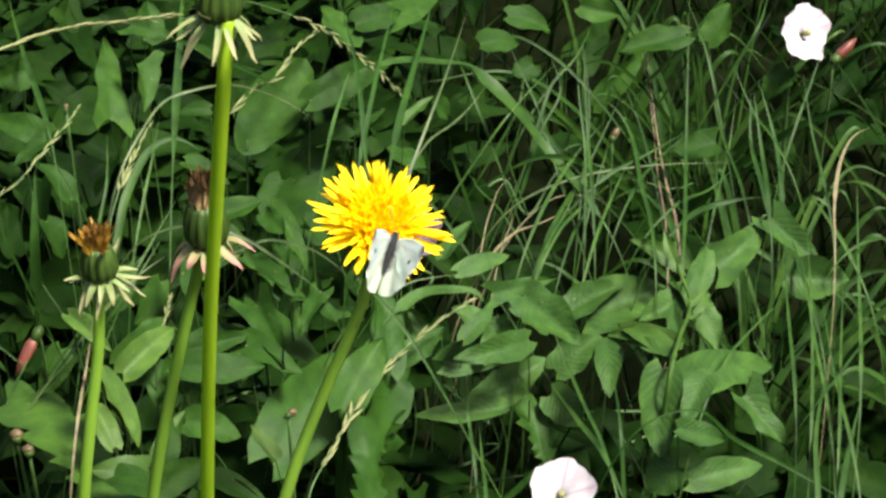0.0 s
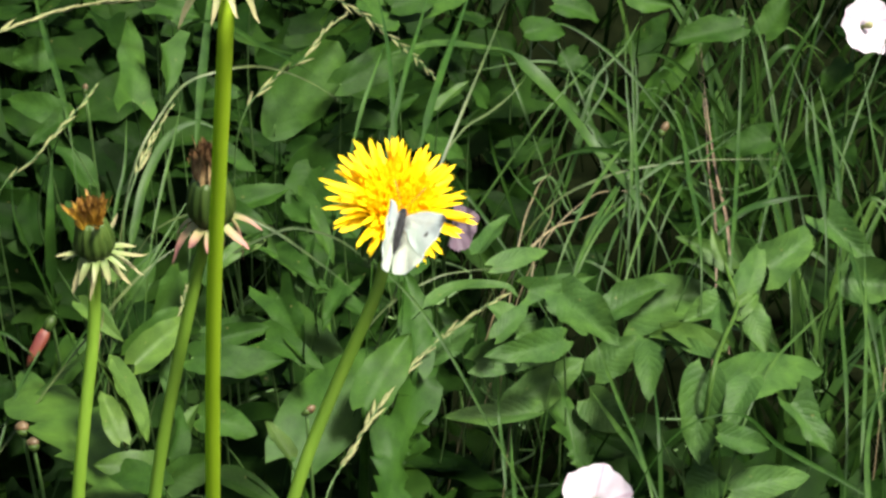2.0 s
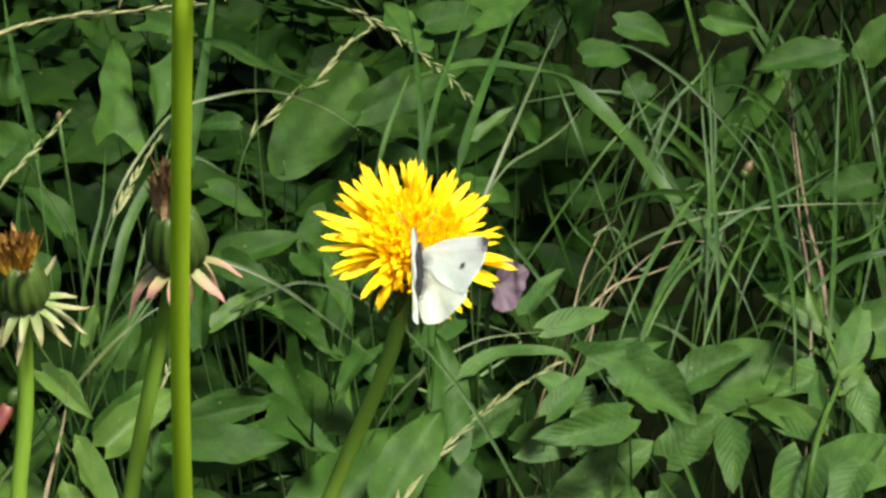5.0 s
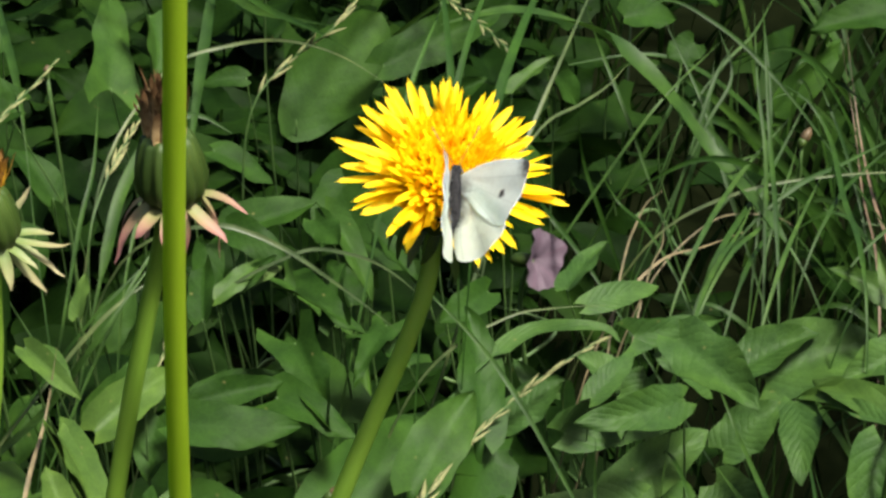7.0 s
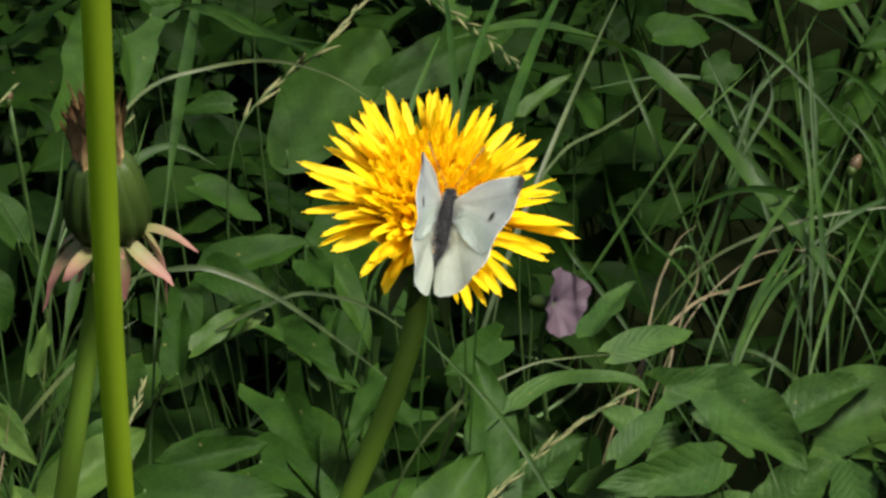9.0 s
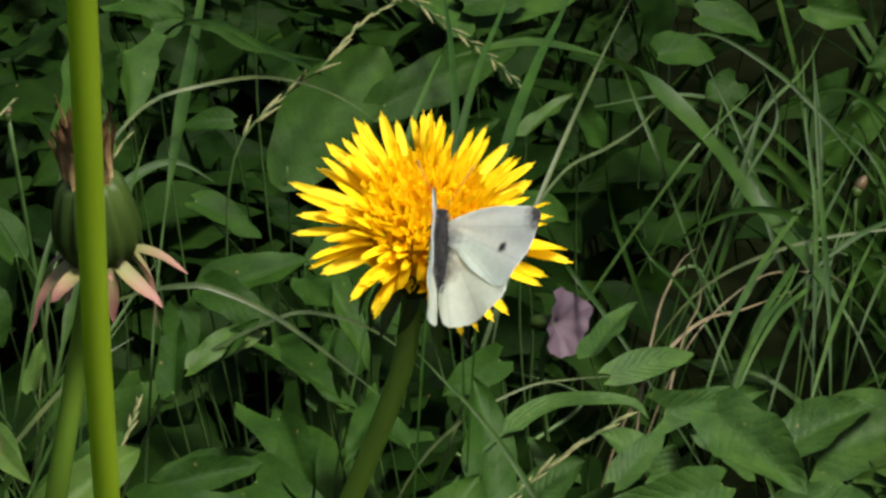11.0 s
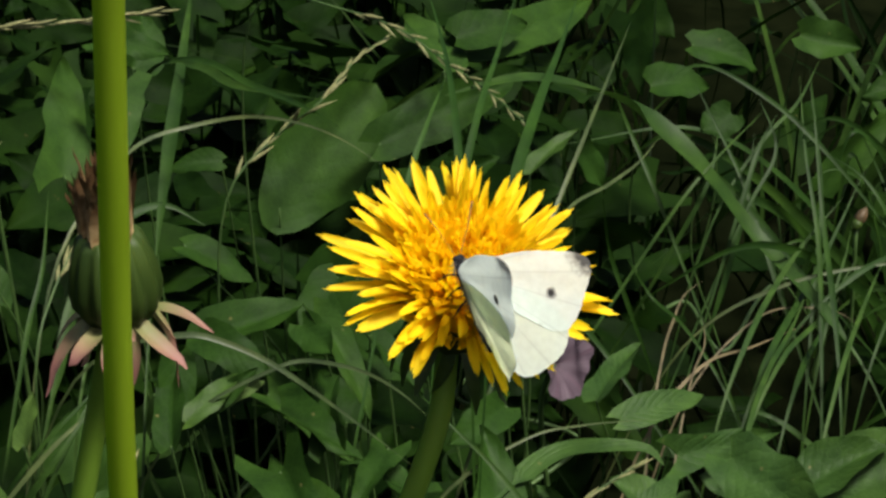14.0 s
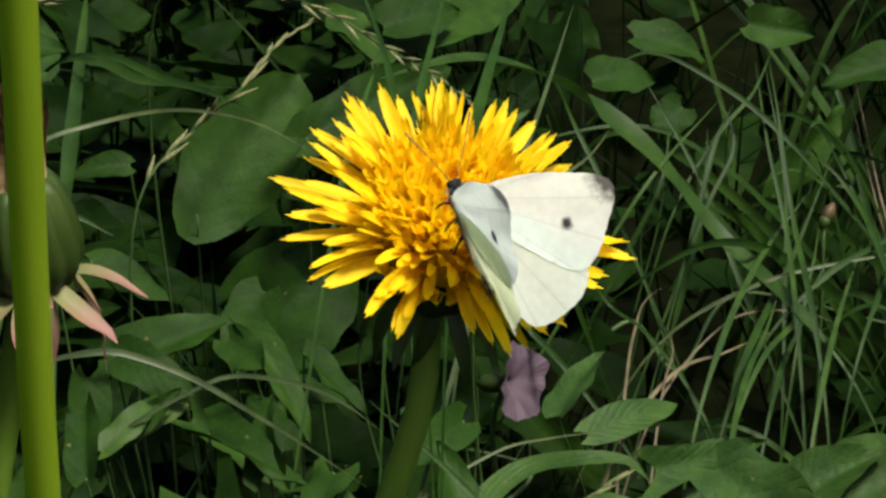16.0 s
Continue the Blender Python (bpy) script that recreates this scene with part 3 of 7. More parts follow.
# ---- the dandelions ----
flower = dandelion_flower((0.0004, 0.0062, 0.2590), (0.17, -0.35, 0.92), 0.0226)
stalk(flower, (-0.0717, -0.0394, 0.0000), (-0.0306, -0.0140, 0.1607), (-0.0242, -0.0100, 0.1822), (-0.0161, -0.0040, 0.2026), (-0.0073, 0.0000, 0.2241), (-0.0030, 0.0040, 0.2365), (-0.0015, 0.0095, 0.2491), radius=0.002)
faded = spent_head("faded_dandelion", "faded dandelion head with golden-brown wilted tuft", (-0.0839, -0.0202, 0.2647), (-0.05, -0.1, 1), 0.84, WILT_GOLD, 0.0135, PALE_SEPAL, 24, 0.012, (82, 106), 0.0026, 0.5, 0.2)
stalk(faded, (-0.1046, -0.0403, 0.0000), (-0.0935, -0.0300, 0.1754), (-0.0892, -0.0260, 0.2095), (-0.0860, -0.0220, 0.2324), (-0.0841, -0.0202, 0.2603), radius=0.0019)
browned = spent_head("faded_dandelion", "faded dandelion head with brown tuft and pink-tipped bracts", (-0.0527, 0.0017, 0.2628), (-0.02, -0.05, 1), 1.05, WILT, 0.0168, PINK_SEPAL, 17, 0.0108, (86, 101), 0.003, 0.4)
stalk(browned, (-0.0874, -0.0076, 0.0000), (-0.0737, -0.0040, 0.1560), (-0.0661, -0.0020, 0.1990), (-0.0589, 0.0010, 0.2323), (-0.0532, 0.0017, 0.2570), radius=0.002)
tall = spent_head("faded_dandelion", "tall faded dandelion with pale turned-down bracts on a thick stalk", (-0.0453, -0.0241, 0.3566), (0.05, 0, 1), 1.0, WILT, 0.008, PALE_SEPAL, 20, 0.011)
stalk(tall, (-0.0580, 0.0193, 0.0000), (-0.0580, 0.0125, 0.0500), (-0.0573, 0.0057, 0.1000), (-0.0559, -0.0011, 0.1500), (-0.0538, -0.0078, 0.2000), (-0.0510, -0.0146, 0.2500), (-0.0431, -0.0285, 0.3526), radius=0.0023, mat=STEM)

BODY = [  # seconds, place, turn as a quaternion
    (0, (0.0035, -0.0171, 0.2666), (0.9129, 0.3728, 0.1027, -0.1312)),
    (1, (0.0019, -0.0173, 0.2662), (0.9083, 0.3866, 0.1121, -0.1141)),
    (2, (0.0018, -0.0165, 0.2671), (0.9426, 0.3079, 0.1089, -0.0698)),
    (3, (0.0015, -0.0170, 0.2662), (0.9085, 0.4042, 0.0923, -0.0523)),
    (4, (0.0018, -0.0163, 0.2669), (0.9437, 0.3233, 0.0644, 0.0275)),
    (6.5, (0.0028, -0.0140, 0.2685), (0.9624, 0.2675, -0.0458, 0.0068)),
    (7.5, (0.0027, -0.0144, 0.2675), (0.9341, 0.3494, -0.0457, -0.0577)),
    (8.5, (0.0032, -0.0134, 0.2681), (0.9639, 0.2521, -0.0250, -0.0813)),
    (9, (0.0033, -0.0131, 0.2681), (0.9641, 0.2540, -0.0105, -0.0772)),
    (11.5, (0.0039, -0.0126, 0.2679), (0.9348, 0.3390, 0.0994, 0.0371)),
    (12, (0.0028, -0.0126, 0.2678), (0.9195, 0.3684, 0.1029, 0.0901)),
    (12.5, (0.0028, -0.0124, 0.2679), (0.8690, 0.3720, 0.1775, 0.2739)),
    (13, (0.0026, -0.0121, 0.2682), (0.8632, 0.3698, 0.1883, 0.2875)),
    (13.5, (0.0018, -0.0119, 0.2683), (0.8694, 0.3808, 0.1911, 0.2503)),
    (14, (0.0018, -0.0116, 0.2685), (0.8704, 0.3597, 0.1837, 0.2816)),
    (14.5, (0.0027, -0.0115, 0.2684), (0.8719, 0.3661, 0.1787, 0.2715)),
    (15, (0.0033, -0.0117, 0.2680), (0.8571, 0.4197, 0.1713, 0.2447)),
    (16, (0.0026, -0.0109, 0.2689), (0.8773, 0.4233, 0.0631, 0.2174)),
]
WINGS = [  # seconds, degrees from upright: left, right
    (0, 22, 25),
    (1, 21, 27),
    (2, 18, 31),
    (3, 20, 32),
    (4, 12, 41),
    (6.5, -3, 50),
    (7.5, 4, 46),
    (8.5, 6, 44),
    (9, 5, 43),
    (11.5, 15, 37),
    (12, 18, 32),
    (12.5, 10, 68),
    (13, 15, 76),
    (13.5, 29, 96),
    (14, 21, 85),
    (14.5, 21, 81),
    (15, 24, 87),
    (16, 11, 98),
]


# ---- the butterfly ----
def wing_sheet(outline, side, camber, tuck=0.0):
    """A wing from its outline in (out, forward) millimetres, with pleats and thickness."""
    cx = sum(p[0] for p in outline) / len(outline)
    cy = sum(p[1] for p in outline) / len(outline)
    line = along([(x, y, 0) for x, y in outline] + [(*outline[0], 0)], 72)[:-1]
    verts, faces = [], []
    rings = 6
    n = len(line)
    for top in (0.00006, -0.00006):
        for r in range(rings + 1):
            s = r / rings
            for k, p in enumerate(line):
                e = s * (1 + 0.008 * math.sin(k * 2.3)) if r == rings else s  # a finely scalloped fringe
                x, y = cx + (p[0] - cx) * e, cy + (p[1] - cy) * e
                reach = math.hypot(x, y - 3)
                fan = math.atan2(y - 3, x + 0.1)
                z = camber * (x / 20) ** 2 + 0.22 * math.sin(fan * 16) * min(1, reach / 8) * s
                z += tuck * max(0.0, 1 - max(x, 0) / 4.5) ** 2 * min(1.0, max(0.0, (-y - 5) / 4))  # the inner edge wraps the abdomen
                verts.append((side * x / 1000, y / 1000, z / 1000 + top))
    for side_k in (0, 1):
        o = side_k * n * (rings + 1)
        for r in range(rings):
            for k in range(n):
                q = (o + r * n + k, o + r * n + (k + 1) % n, o + (r + 1) * n + (k + 1) % n, o + (r + 1) * n + k)
                faces.append(q if (side_k == 0) == (side > 0) else q[::-1])
    o1, o2, o3 = rings * n, n * (rings + 1) + rings * n, len(verts)
    verts += [verts[o1 + k] for k in range(n)] + [verts[o2 + k] for k in range(n)]  # a crisp rim
    for k in range(n):
        faces.append((o3 + k, o3 + (k + 1) % n, o3 + n + (k + 1) % n, o3 + n + k))
    return verts, faces


def wing_material(name, base, tip_dark, spots):
    m, nodes, links, b = material(name, 0.6, 0.3)
    tex = nodes.new("ShaderNodeTexCoord")
    sep = nodes.new("ShaderNodeSeparateXYZ")
    links.new(tex.outputs["Object"], sep.inputs[0])
    ns = node(nodes, "ShaderNodeTexNoise", Scale=900.0, Detail=3.0)
    links.new(tex.outputs["Object"], ns.inputs["Vector"])
    r = ramp(nodes, [(0.25, tuple(c * 0.9 for c in base)), (0.75, base)])
    links.new(ns.outputs["Fac"], r.inputs[0])
    colour = r.outputs[0]

    def dark_spot(x, y, size, sharp, tone, amount, colour):
        v = nodes.new("ShaderNodeCombineXYZ")
        a = nodes.new("ShaderNodeMath")
        a.operation = "ABSOLUTE"
        links.new(sep.outputs[0], a.inputs[0])
        links.new(a.outputs[0], v.inputs[0])
        links.new(sep.outputs[1], v.inputs[1])
        d = nodes.new("ShaderNodeVectorMath")
        d.operation = "DISTANCE"
        links.new(v.outputs[0], d.inputs[0])
        d.inputs[1].default_value = (x / 1000, y / 1000, 0)
        mul = nodes.new("ShaderNodeMath")
        mul.operation = "MULTIPLY_ADD"
        links.new(ns.outputs["Fac"], mul.inputs[0])
        mul.inputs[1].default_value = size / 1000 * 0.8
        links.new(d.outputs["Value"], mul.inputs[2])
        mr = nodes.new("ShaderNodeMapRange")
        links.new(mul.outputs[0], mr.inputs[0])
        mr.inputs[1].default_value = size / 1000 * 1.4
        mr.inputs[2].default_value = size / 1000 * (1.4 - sharp)
        mr.inputs[3].default_value, mr.inputs[4].default_value = 0.0, amount
        return mixed(nodes, links, colour, tone, mr.outputs[0])

    # fine rays that fan out from the wing's root
    def calc(op, a, c=0.0):
        k = nodes.new("ShaderNodeMath")
        k.operation = op
        for sock, val in zip(k.inputs, (a, c)):
            if isinstance(val, bpy.types.NodeSocket):
                links.new(val, sock)
            else:
                sock.default_value = val
        return k.outputs[0]

    fan = calc("ARCTAN2", calc("SUBTRACT", sep.outputs[1], 0.003), calc("ADD", calc("ABSOLUTE", sep.outputs[0]), 0.0012))
    ray = calc("ABSOLUTE", calc("SINE", calc("MULTIPLY", fan, 11.0)))
    line = ramp(nodes, [(0.0, (1, 1, 1)), (0.16, (0, 0, 0))])
    links.new(ray, line.inputs[0])
    colour = mixed(nodes, links, colour, tuple(c * 0.72 for c in base), calc("MULTIPLY", line.outputs[0], 0.55))
    for spot in spots:
        colour = dark_spot(*spot, colour)
    if tip_dark:
        colour = dark_spot(19.8, -0.4, 4.0, 0.5, (0.05, 0.045, 0.045), 0.9, colour)
    links.new(colour, b.inputs["Base Color"])
    bp = node(nodes, "ShaderNodeBump", Strength=0.3, Distance=0.0002)
    links.new(calc("ADD", calc("MULTIPLY", line.outputs[0], 0.8), calc("MULTIPLY", ns.outputs["Fac"], 0.4)), bp.inputs["Height"])
    links.new(bp.outputs[0], b.inputs["Normal"])
    sheer(m, nodes, links, b, mixed(nodes, links, colour, (1.16, 1.16, 1.16), 1.0, "MULTIPLY"), 0.76)
    return m


FOREWING = wing_material("white forewing", (0.75, 0.81, 0.79), True, [(11.1, -4.0, 1.02, 0.6, (0.04, 0.04, 0.04), 0.98), (7.2, -8.2, 0.6, 0.9, (0.3, 0.3, 0.29), 0.4), (0, 0.5, 3.2, 1.2, (0.08, 0.08, 0.08), 0.8)])
HINDWING = wing_material("white hindwing", (0.75, 0.81, 0.785), False, [(0, -1, 3.2, 1.0, (0.07, 0.07, 0.07), 0.85), (0, -5, 2.9, 1.1, (0.1, 0.1, 0.1), 0.75)])
FORE_UNDER = wing_material("forewing underside", (0.76, 0.80, 0.72), False, [(11.1, -4.0, 0.9, 0.45, (0.1, 0.1, 0.09), 0.8), (8.5, -7.8, 0.7, 0.45, (0.12, 0.12, 0.1), 0.7)])
HIND_UNDER = wing_material("hindwing underside", (0.7, 0.73, 0.46), False, [(6, -6, 1.2, 1.2, (0.4, 0.44, 0.3), 0.5)])


def two_sided(ob, under):
    """The lower skin of a wing has its own colour."""
    ob.data.materials.append(under)
    half = 72 * 6
    ob.data.polygons.foreach_set("material_index", [1 if half <= i < 2 * half else 0 for i in range(len(ob.data.polygons))])
    return ob


FUR = plain_material("dark fur", (0.004, 0.004, 0.005), (0.022, 0.022, 0.023), 1200, 0.9, 0, 0.8, spec=0.1)
FORE = [(-1.3, 2.6), (0, 3.4), (4, 3.7), (10, 3.1), (15, 1.7), (18.0, 0.5), (19.2, -0.9), (18.8, -2.6), (17, -5.2), (14.4, -8), (11.6, -10), (9.6, -9.8), (5, -6), (0, -0.6), (-1.3, 0.2)]
HIND = [(-1.4, 1.0), (0, 1.6), (5, -1), (9.5, -5), (11.8, -8.8), (11.4, -11), (9.2, -13.1), (6, -14.4), (2.8, -14.9), (0.5, -14.4), (-1.0, -11.5), (-1.4, -7), (-1.5, -3)]

butterfly = thing("butterfly", (0, 0, 0), "white butterfly with a dark spot on each forewing, on the dandelion", "butterfly")
body = part("body", tube([(0, 0.0055, 0), (0, 0.004, 0.0002), (0, 0.001, 0.0004), (0, -0.002, 0.0002), (0, -0.006, -0.0003), (0, -0.0095, -0.0008)], [0.0007, 0.0010, 0.00125, 0.0011, 0.0009, 0.0003], 18, 12, 0.05), FUR, butterfly, "furry dark grey body")
fuzz = random.Random(8)
fv, ff = [], []
for i in range(700):
    y, w = fuzz.uniform(-0.009, 0.005), fuzz.uniform(-0.3, math.pi + 0.3)
    r = 0.0011 if -0.003 < y < 0.004 else 0.0008
    p = Vector((math.cos(w) * r, y, math.sin(w) * r))
    q = p + Vector((math.cos(w) * 0.001, fuzz.uniform(-0.0014, 0.0002), math.sin(w) * 0.0009)) * fuzz.uniform(0.5, 1.1)
    k = len(fv)
    fv += [tuple(p + Vector((0, 0.00008, 0))), tuple(p - Vector((0, 0.00008, 0))), tuple(q)]
    ff.append((k, k + 1, k + 2))
tagged(joined("fur", fv, ff, plain_material("pale fur", (0.01, 0.01, 0.011), (0.13, 0.135, 0.135), 1500, 0.9, spec=0.1), body), kind="stuff")
for s in (-1, 1):
    part("antenna", tube([(s * 0.0004, 0.0055, 0.0003), (s * 0.0025, 0.009, 0.0018), (s * 0.0045, 0.0125, 0.0026)], [0.00005, 0.00004, 0.00013], 10, 6), BROWN, butterfly)
    for k in range(3):
        part("leg", tube([(s * 0.0008, 0.003 - 0.002 * k, -0.0006), (s * 0.0014, 0.0035 - 0.0025 * k, -0.0016), (s * 0.0018, 0.0035 - 0.003 * k, -0.0038)], [0.00018, 0.00015, 0.0001], 8, 5), FUR, butterfly)
    part("eye", lathe([(0.0001, -0.0004), (0.0004, -0.0002), (0.0004, 0.0002), (0.0001, 0.0004)], 8), FUR, body).location = (s * 0.0006, 0.0052, 0.0003)
WING = {}
for s, which in ((-1, "left"), (1, "right")):
    v, f = wing_sheet(FORE, s, 1.2)
    WING[which] = two_sided(joined("forewing", v, f, FOREWING, butterfly), FORE_UNDER)
    v, f = wing_sheet(HIND, s, 0.9, 1.0)
    hind = two_sided(joined("hindwing", v, f, HINDWING, WING[which]), HIND_UNDER)
    hind.location = (0, 0, -0.00016)


def wing_pose(side, degrees):
    """Hinged at the body's back; 0 degrees is upright, 90 lies flat to its own side."""
    return Matrix.Translation((side * 0.0012, 0, 0.0009)) @ Matrix.Rotation(radians(-(90 - degrees) * side), 4, "Y")


# ---- ground and what cannot be counted ----
def ground_sheet():
    bm = bmesh.new()
    xs = [-2000, -200, -20, -3, *np.linspace(-0.9, 1.0, 40), 3, 20, 200, 2000]
    ys = [-2000, -200, -20, -3, *np.linspace(-0.9, 1.6, 50), 3, 20, 200, 2000]
    grid = [[bm.verts.new((x, y, (noise.noise((x * 9, y * 9, 0)) * 0.012 - 0.012) if abs(x) < 2 and abs(y) < 2 else -0.012)) for x in xs] for y in ys]
    for a, b in zip(grid, grid[1:]):
        for i in range(len(xs) - 1):
            bm.faces.new((a[i], a[i + 1], b[i + 1], b[i]))
    return tagged(part("ground", bm, SHADED_SOIL), "soil coloured near black for shade under dense meadow plants", "ground", kind="structure")


def canopy(x, y):
    return min(0.26, max(0.05, 0.094 - 0.157 * x + 0.222 * y))


def meadow_grass(count, seed):
    rnd = random.Random(seed)
    V, F, U = [], [], []
    while len(V) < count * 27:
        x, y = (rnd.uniform(-0.25, 0.33), rnd.uniform(0.03, 0.6)) if rnd.random() < 0.75 else (rnd.uniform(-0.6, 0.7), rnd.uniform(-0.1, 1.1))
        clump = noise.noise((x * 14, y * 14, 3))
        right = 1 / (1 + math.exp(-(x - 0.015) * 60)) * (1 if y > 0.16 else 0.45)
        if rnd.random() > 0.05 + 0.95 * right * (0.6 + clump) * (0.45 if x < 0.16 else 1):
            continue
        top = canopy(x, y) * (rnd.uniform(0.12, 0.35) if rnd.random() < 0.55 else 0.3 + 0.6 * rnd.random() ** 1.6)
        lean = Vector((rnd.gauss(0.0, 0.55), rnd.gauss(-0.1, 0.5), 1)) * top
        p0 = Vector((x, y, -0.01))
        p2 = p0 + lean
        bend = rnd.choice((0.0, 0.0, 0.06, 0.12))
        p1 = p0 + lean * 0.5 + Vector((-lean.x * bend, -lean.y * bend, top * 0.12))
        p3 = p2 + Vector((lean.x * 0.5 * bend, lean.y * 0.5 * bend, -top * 0.3 * bend))
        v, f, u = blade_sheet([np.array(q) for q in ((p0, p1, p2, p3) if bend > 0.3 else (p0, p1, p2))], rnd.choice((0.0012, 0.0017, 0.0024, 0.0034)), (rnd.uniform(-0.8, 0.8), -0.7, 0.4), 8, 0.7, rnd.uniform(-1, 1))
        o = len(V)
        V += v
        U += u
        F += [tuple(o + i for i in q) for q in f]
    return tagged(joined("meadow_grass", V, F, GRASS_MANY_SHADED, None, U), "dense tangled green meadow grass", "grass", kind="stuff")


def tall_tufts(count, seed):
    """Loose tufts of broad blades that lean every way, where the grass stands tallest."""
    rnd = random.Random(seed)
    for _ in range(count):
        x, y = 0.07 + 0.23 * rnd.random() ** 0.6, rnd.uniform(0.17, 0.42)
        tuft = thing("grass_tuft", (x, y, 0), "loose tuft of crossing green grass blades", "grass", "grass tufts")
        for _ in range(7):
            top = canopy(x, y) * rnd.uniform(0.7, 1.02)
            foot = Vector((x + rnd.gauss(0, 0.008), y + rnd.gauss(0, 0.008), -0.008))
            tip = foot + Vector((rnd.choice((-1, 1)) * rnd.uniform(0.1, 0.75) * top, rnd.gauss(0.0, 0.35) * top, top))
            knee = foot.lerp(tip, 0.5) + Vector(((foot.x - tip.x) * 0.12, 0, top * 0.08))
            end = tip + Vector(((tip.x - foot.x) * rnd.uniform(0.1, 0.5), rnd.uniform(-0.01, 0.01), -top * rnd.uniform(0.0, 0.25)))
            blade(tuft, rnd.choice((0.0022, 0.003, 0.0038, 0.0046)), foot, knee, tip, end, face=(rnd.uniform(-0.6, 0.9), -0.6, 0.6), twist=rnd.uniform(-0.8, 0.8), base=0.7)


def undergrowth(count, seed):
    rnd = random.Random(seed)
    V, F, U = [], [], []
    for _ in range(count):
        while True:
            x, y = (rnd.uniform(-0.24, 0.3), rnd.uniform(0.0, 0.72)) if rnd.random() < 0.75 else (rnd.uniform(-0.6, 0.7), rnd.uniform(-0.15, 1.1))
            leafy = 1 - 0.955 / (1 + math.exp(-(x - 0.03) * 50)) * (1 if y > 0.17 else 0.3)
            if rnd.random() < leafy:
                break
        z = canopy(x, y) * (0.03 + 0.5 * rnd.random() ** 1.2)
        length = rnd.uniform(0.02, 0.046)
        kind = rnd.choice(("ovate", "hastate", "hastate", "lance"))
        v, f, u = leaf_sheet(kind, length, length * rnd.uniform(0.4, 0.62), rnd, rnd.uniform(0.1, 0.4), rnd.uniform(0, 0.25))
        a = rnd.uniform(0, math.tau)
        base = Vector((x, y, z))
        tip = base + Vector((math.cos(a), math.sin(a), rnd.uniform(-0.5, 0.5)))
        m = frame_of(base, tip, (rnd.gauss(0, 0.35), -0.4 + rnd.gauss(0, 0.35), 0.9))
        o = len(V)
        V += [tuple(m @ Vector(q)) for q in v]
        U += u
        F += [tuple(o + i for i in q) for q in f]
        stem = [np.array(base), np.array((x + rnd.uniform(-0.01, 0.01), y + rnd.uniform(0, 0.012), z * 0.5)), np.array((x, y + 0.01, -0.01))]
        v, f, u = blade_sheet(stem, 0.0011, (0, -1, 0.2), 4, 1.0)
        o = len(V)
        V += v
        U += u
        F += [tuple(o + i for i in q) for q in f]
    return tagged(joined("undergrowth", V, F, UNDER_SHADED, None, U), "dense low green leaves filling the meadow floor", "plant", kind="stuff")


def meadow_around(count, seed):
    """The same meadow further off on all sides, cropped short where one would stand."""
    rnd = random.Random(seed)
    V, F, U = [], [], []
    while len(V) < count * 15:
        x, y = rnd.gauss(0, 1.6), rnd.gauss(0.2, 1.6)
        if -0.5 < x < 0.6 and 0.0 < y < 1.0:
            continue
        trodden = abs(x) < 0.7 and -1.6 < y <= 0.0
        top = rnd.uniform(0.015, 0.04) if trodden else rnd.uniform(0.06, 0.2)
        lean = Vector((rnd.gauss(0, 0.4), rnd.gauss(0, 0.4), 1)) * top
        p0 = Vector((x, y, -0.012))
        p1 = p0 + lean * 0.5 + Vector((0, 0, top * 0.15))
        v, f, u = blade_sheet([np.array(q) for q in (p0, p1, p0 + lean)], rnd.uniform(0.002, 0.006), (rnd.uniform(-1, 1), rnd.uniform(-1, 1), 0.4), 4, 0.7)
        o = len(V)
        V += v
        U += u
        F += [tuple(o + i for i in q) for q in f]
    return tagged(joined("meadow_around", V, F, GRASS_MANY_SHADED, None, U), "green meadow grass spreading around the flowers", "grass", kind="stuff")




# ---- leafy plants ----
vine_ul = thing("bindweed", (-0.1116, 0.2228, 0), "leafy bindweed with arrow-shaped green leaves in grass", "plant")
leaf(vine_ul, "hastate", (-0.1006, 0.2174, 0.1679), (-0.1022, 0.2538, 0.1881), 0.0190, face=(0.55, -0.35, 0.8))
leaf(vine_ul, "hastate", (-0.0896, 0.2317, 0.1850), (-0.0823, 0.2146, 0.1741), 0.0193, face=(0.55, -0.35, 0.8))
leaf(vine_ul, "ovate", (-0.1237, 0.1965, 0.1737), (-0.1480, 0.2031, 0.1763), 0.0115, face=(0.55, -0.35, 0.8))
leaf(vine_ul, "hastate", (-0.1248, 0.1867, 0.1764), (-0.1377, 0.1809, 0.1704), 0.0099, face=(0.55, -0.35, 0.8))
leaf(vine_ul, "ovate", (-0.1377, 0.2464, 0.1730), (-0.1500, 0.2411, 0.1694), 0.0139, face=(0.55, -0.35, 0.8))
leaf(vine_ul, "ovate", (-0.0901, 0.2786, 0.1696), (-0.0846, 0.2937, 0.1790), 0.0144, face=(0.55, -0.35, 0.8))
leaf(vine_ul, "hastate", (-0.0937, 0.2561, 0.1890), (-0.0751, 0.2512, 0.1865), 0.0128, face=(0.55, -0.35, 0.8))
leaf(vine_ul, "ovate", (-0.1171, 0.1986, 0.1409), (-0.1275, 0.2108, 0.1546), 0.0114, face=(0.55, -0.35, 0.8))
leaf(vine_ul, "ovate", (-0.1273, 0.1935, 0.1333), (-0.1219, 0.1858, 0.1193), 0.0136, face=(0.55, -0.35, 0.8))
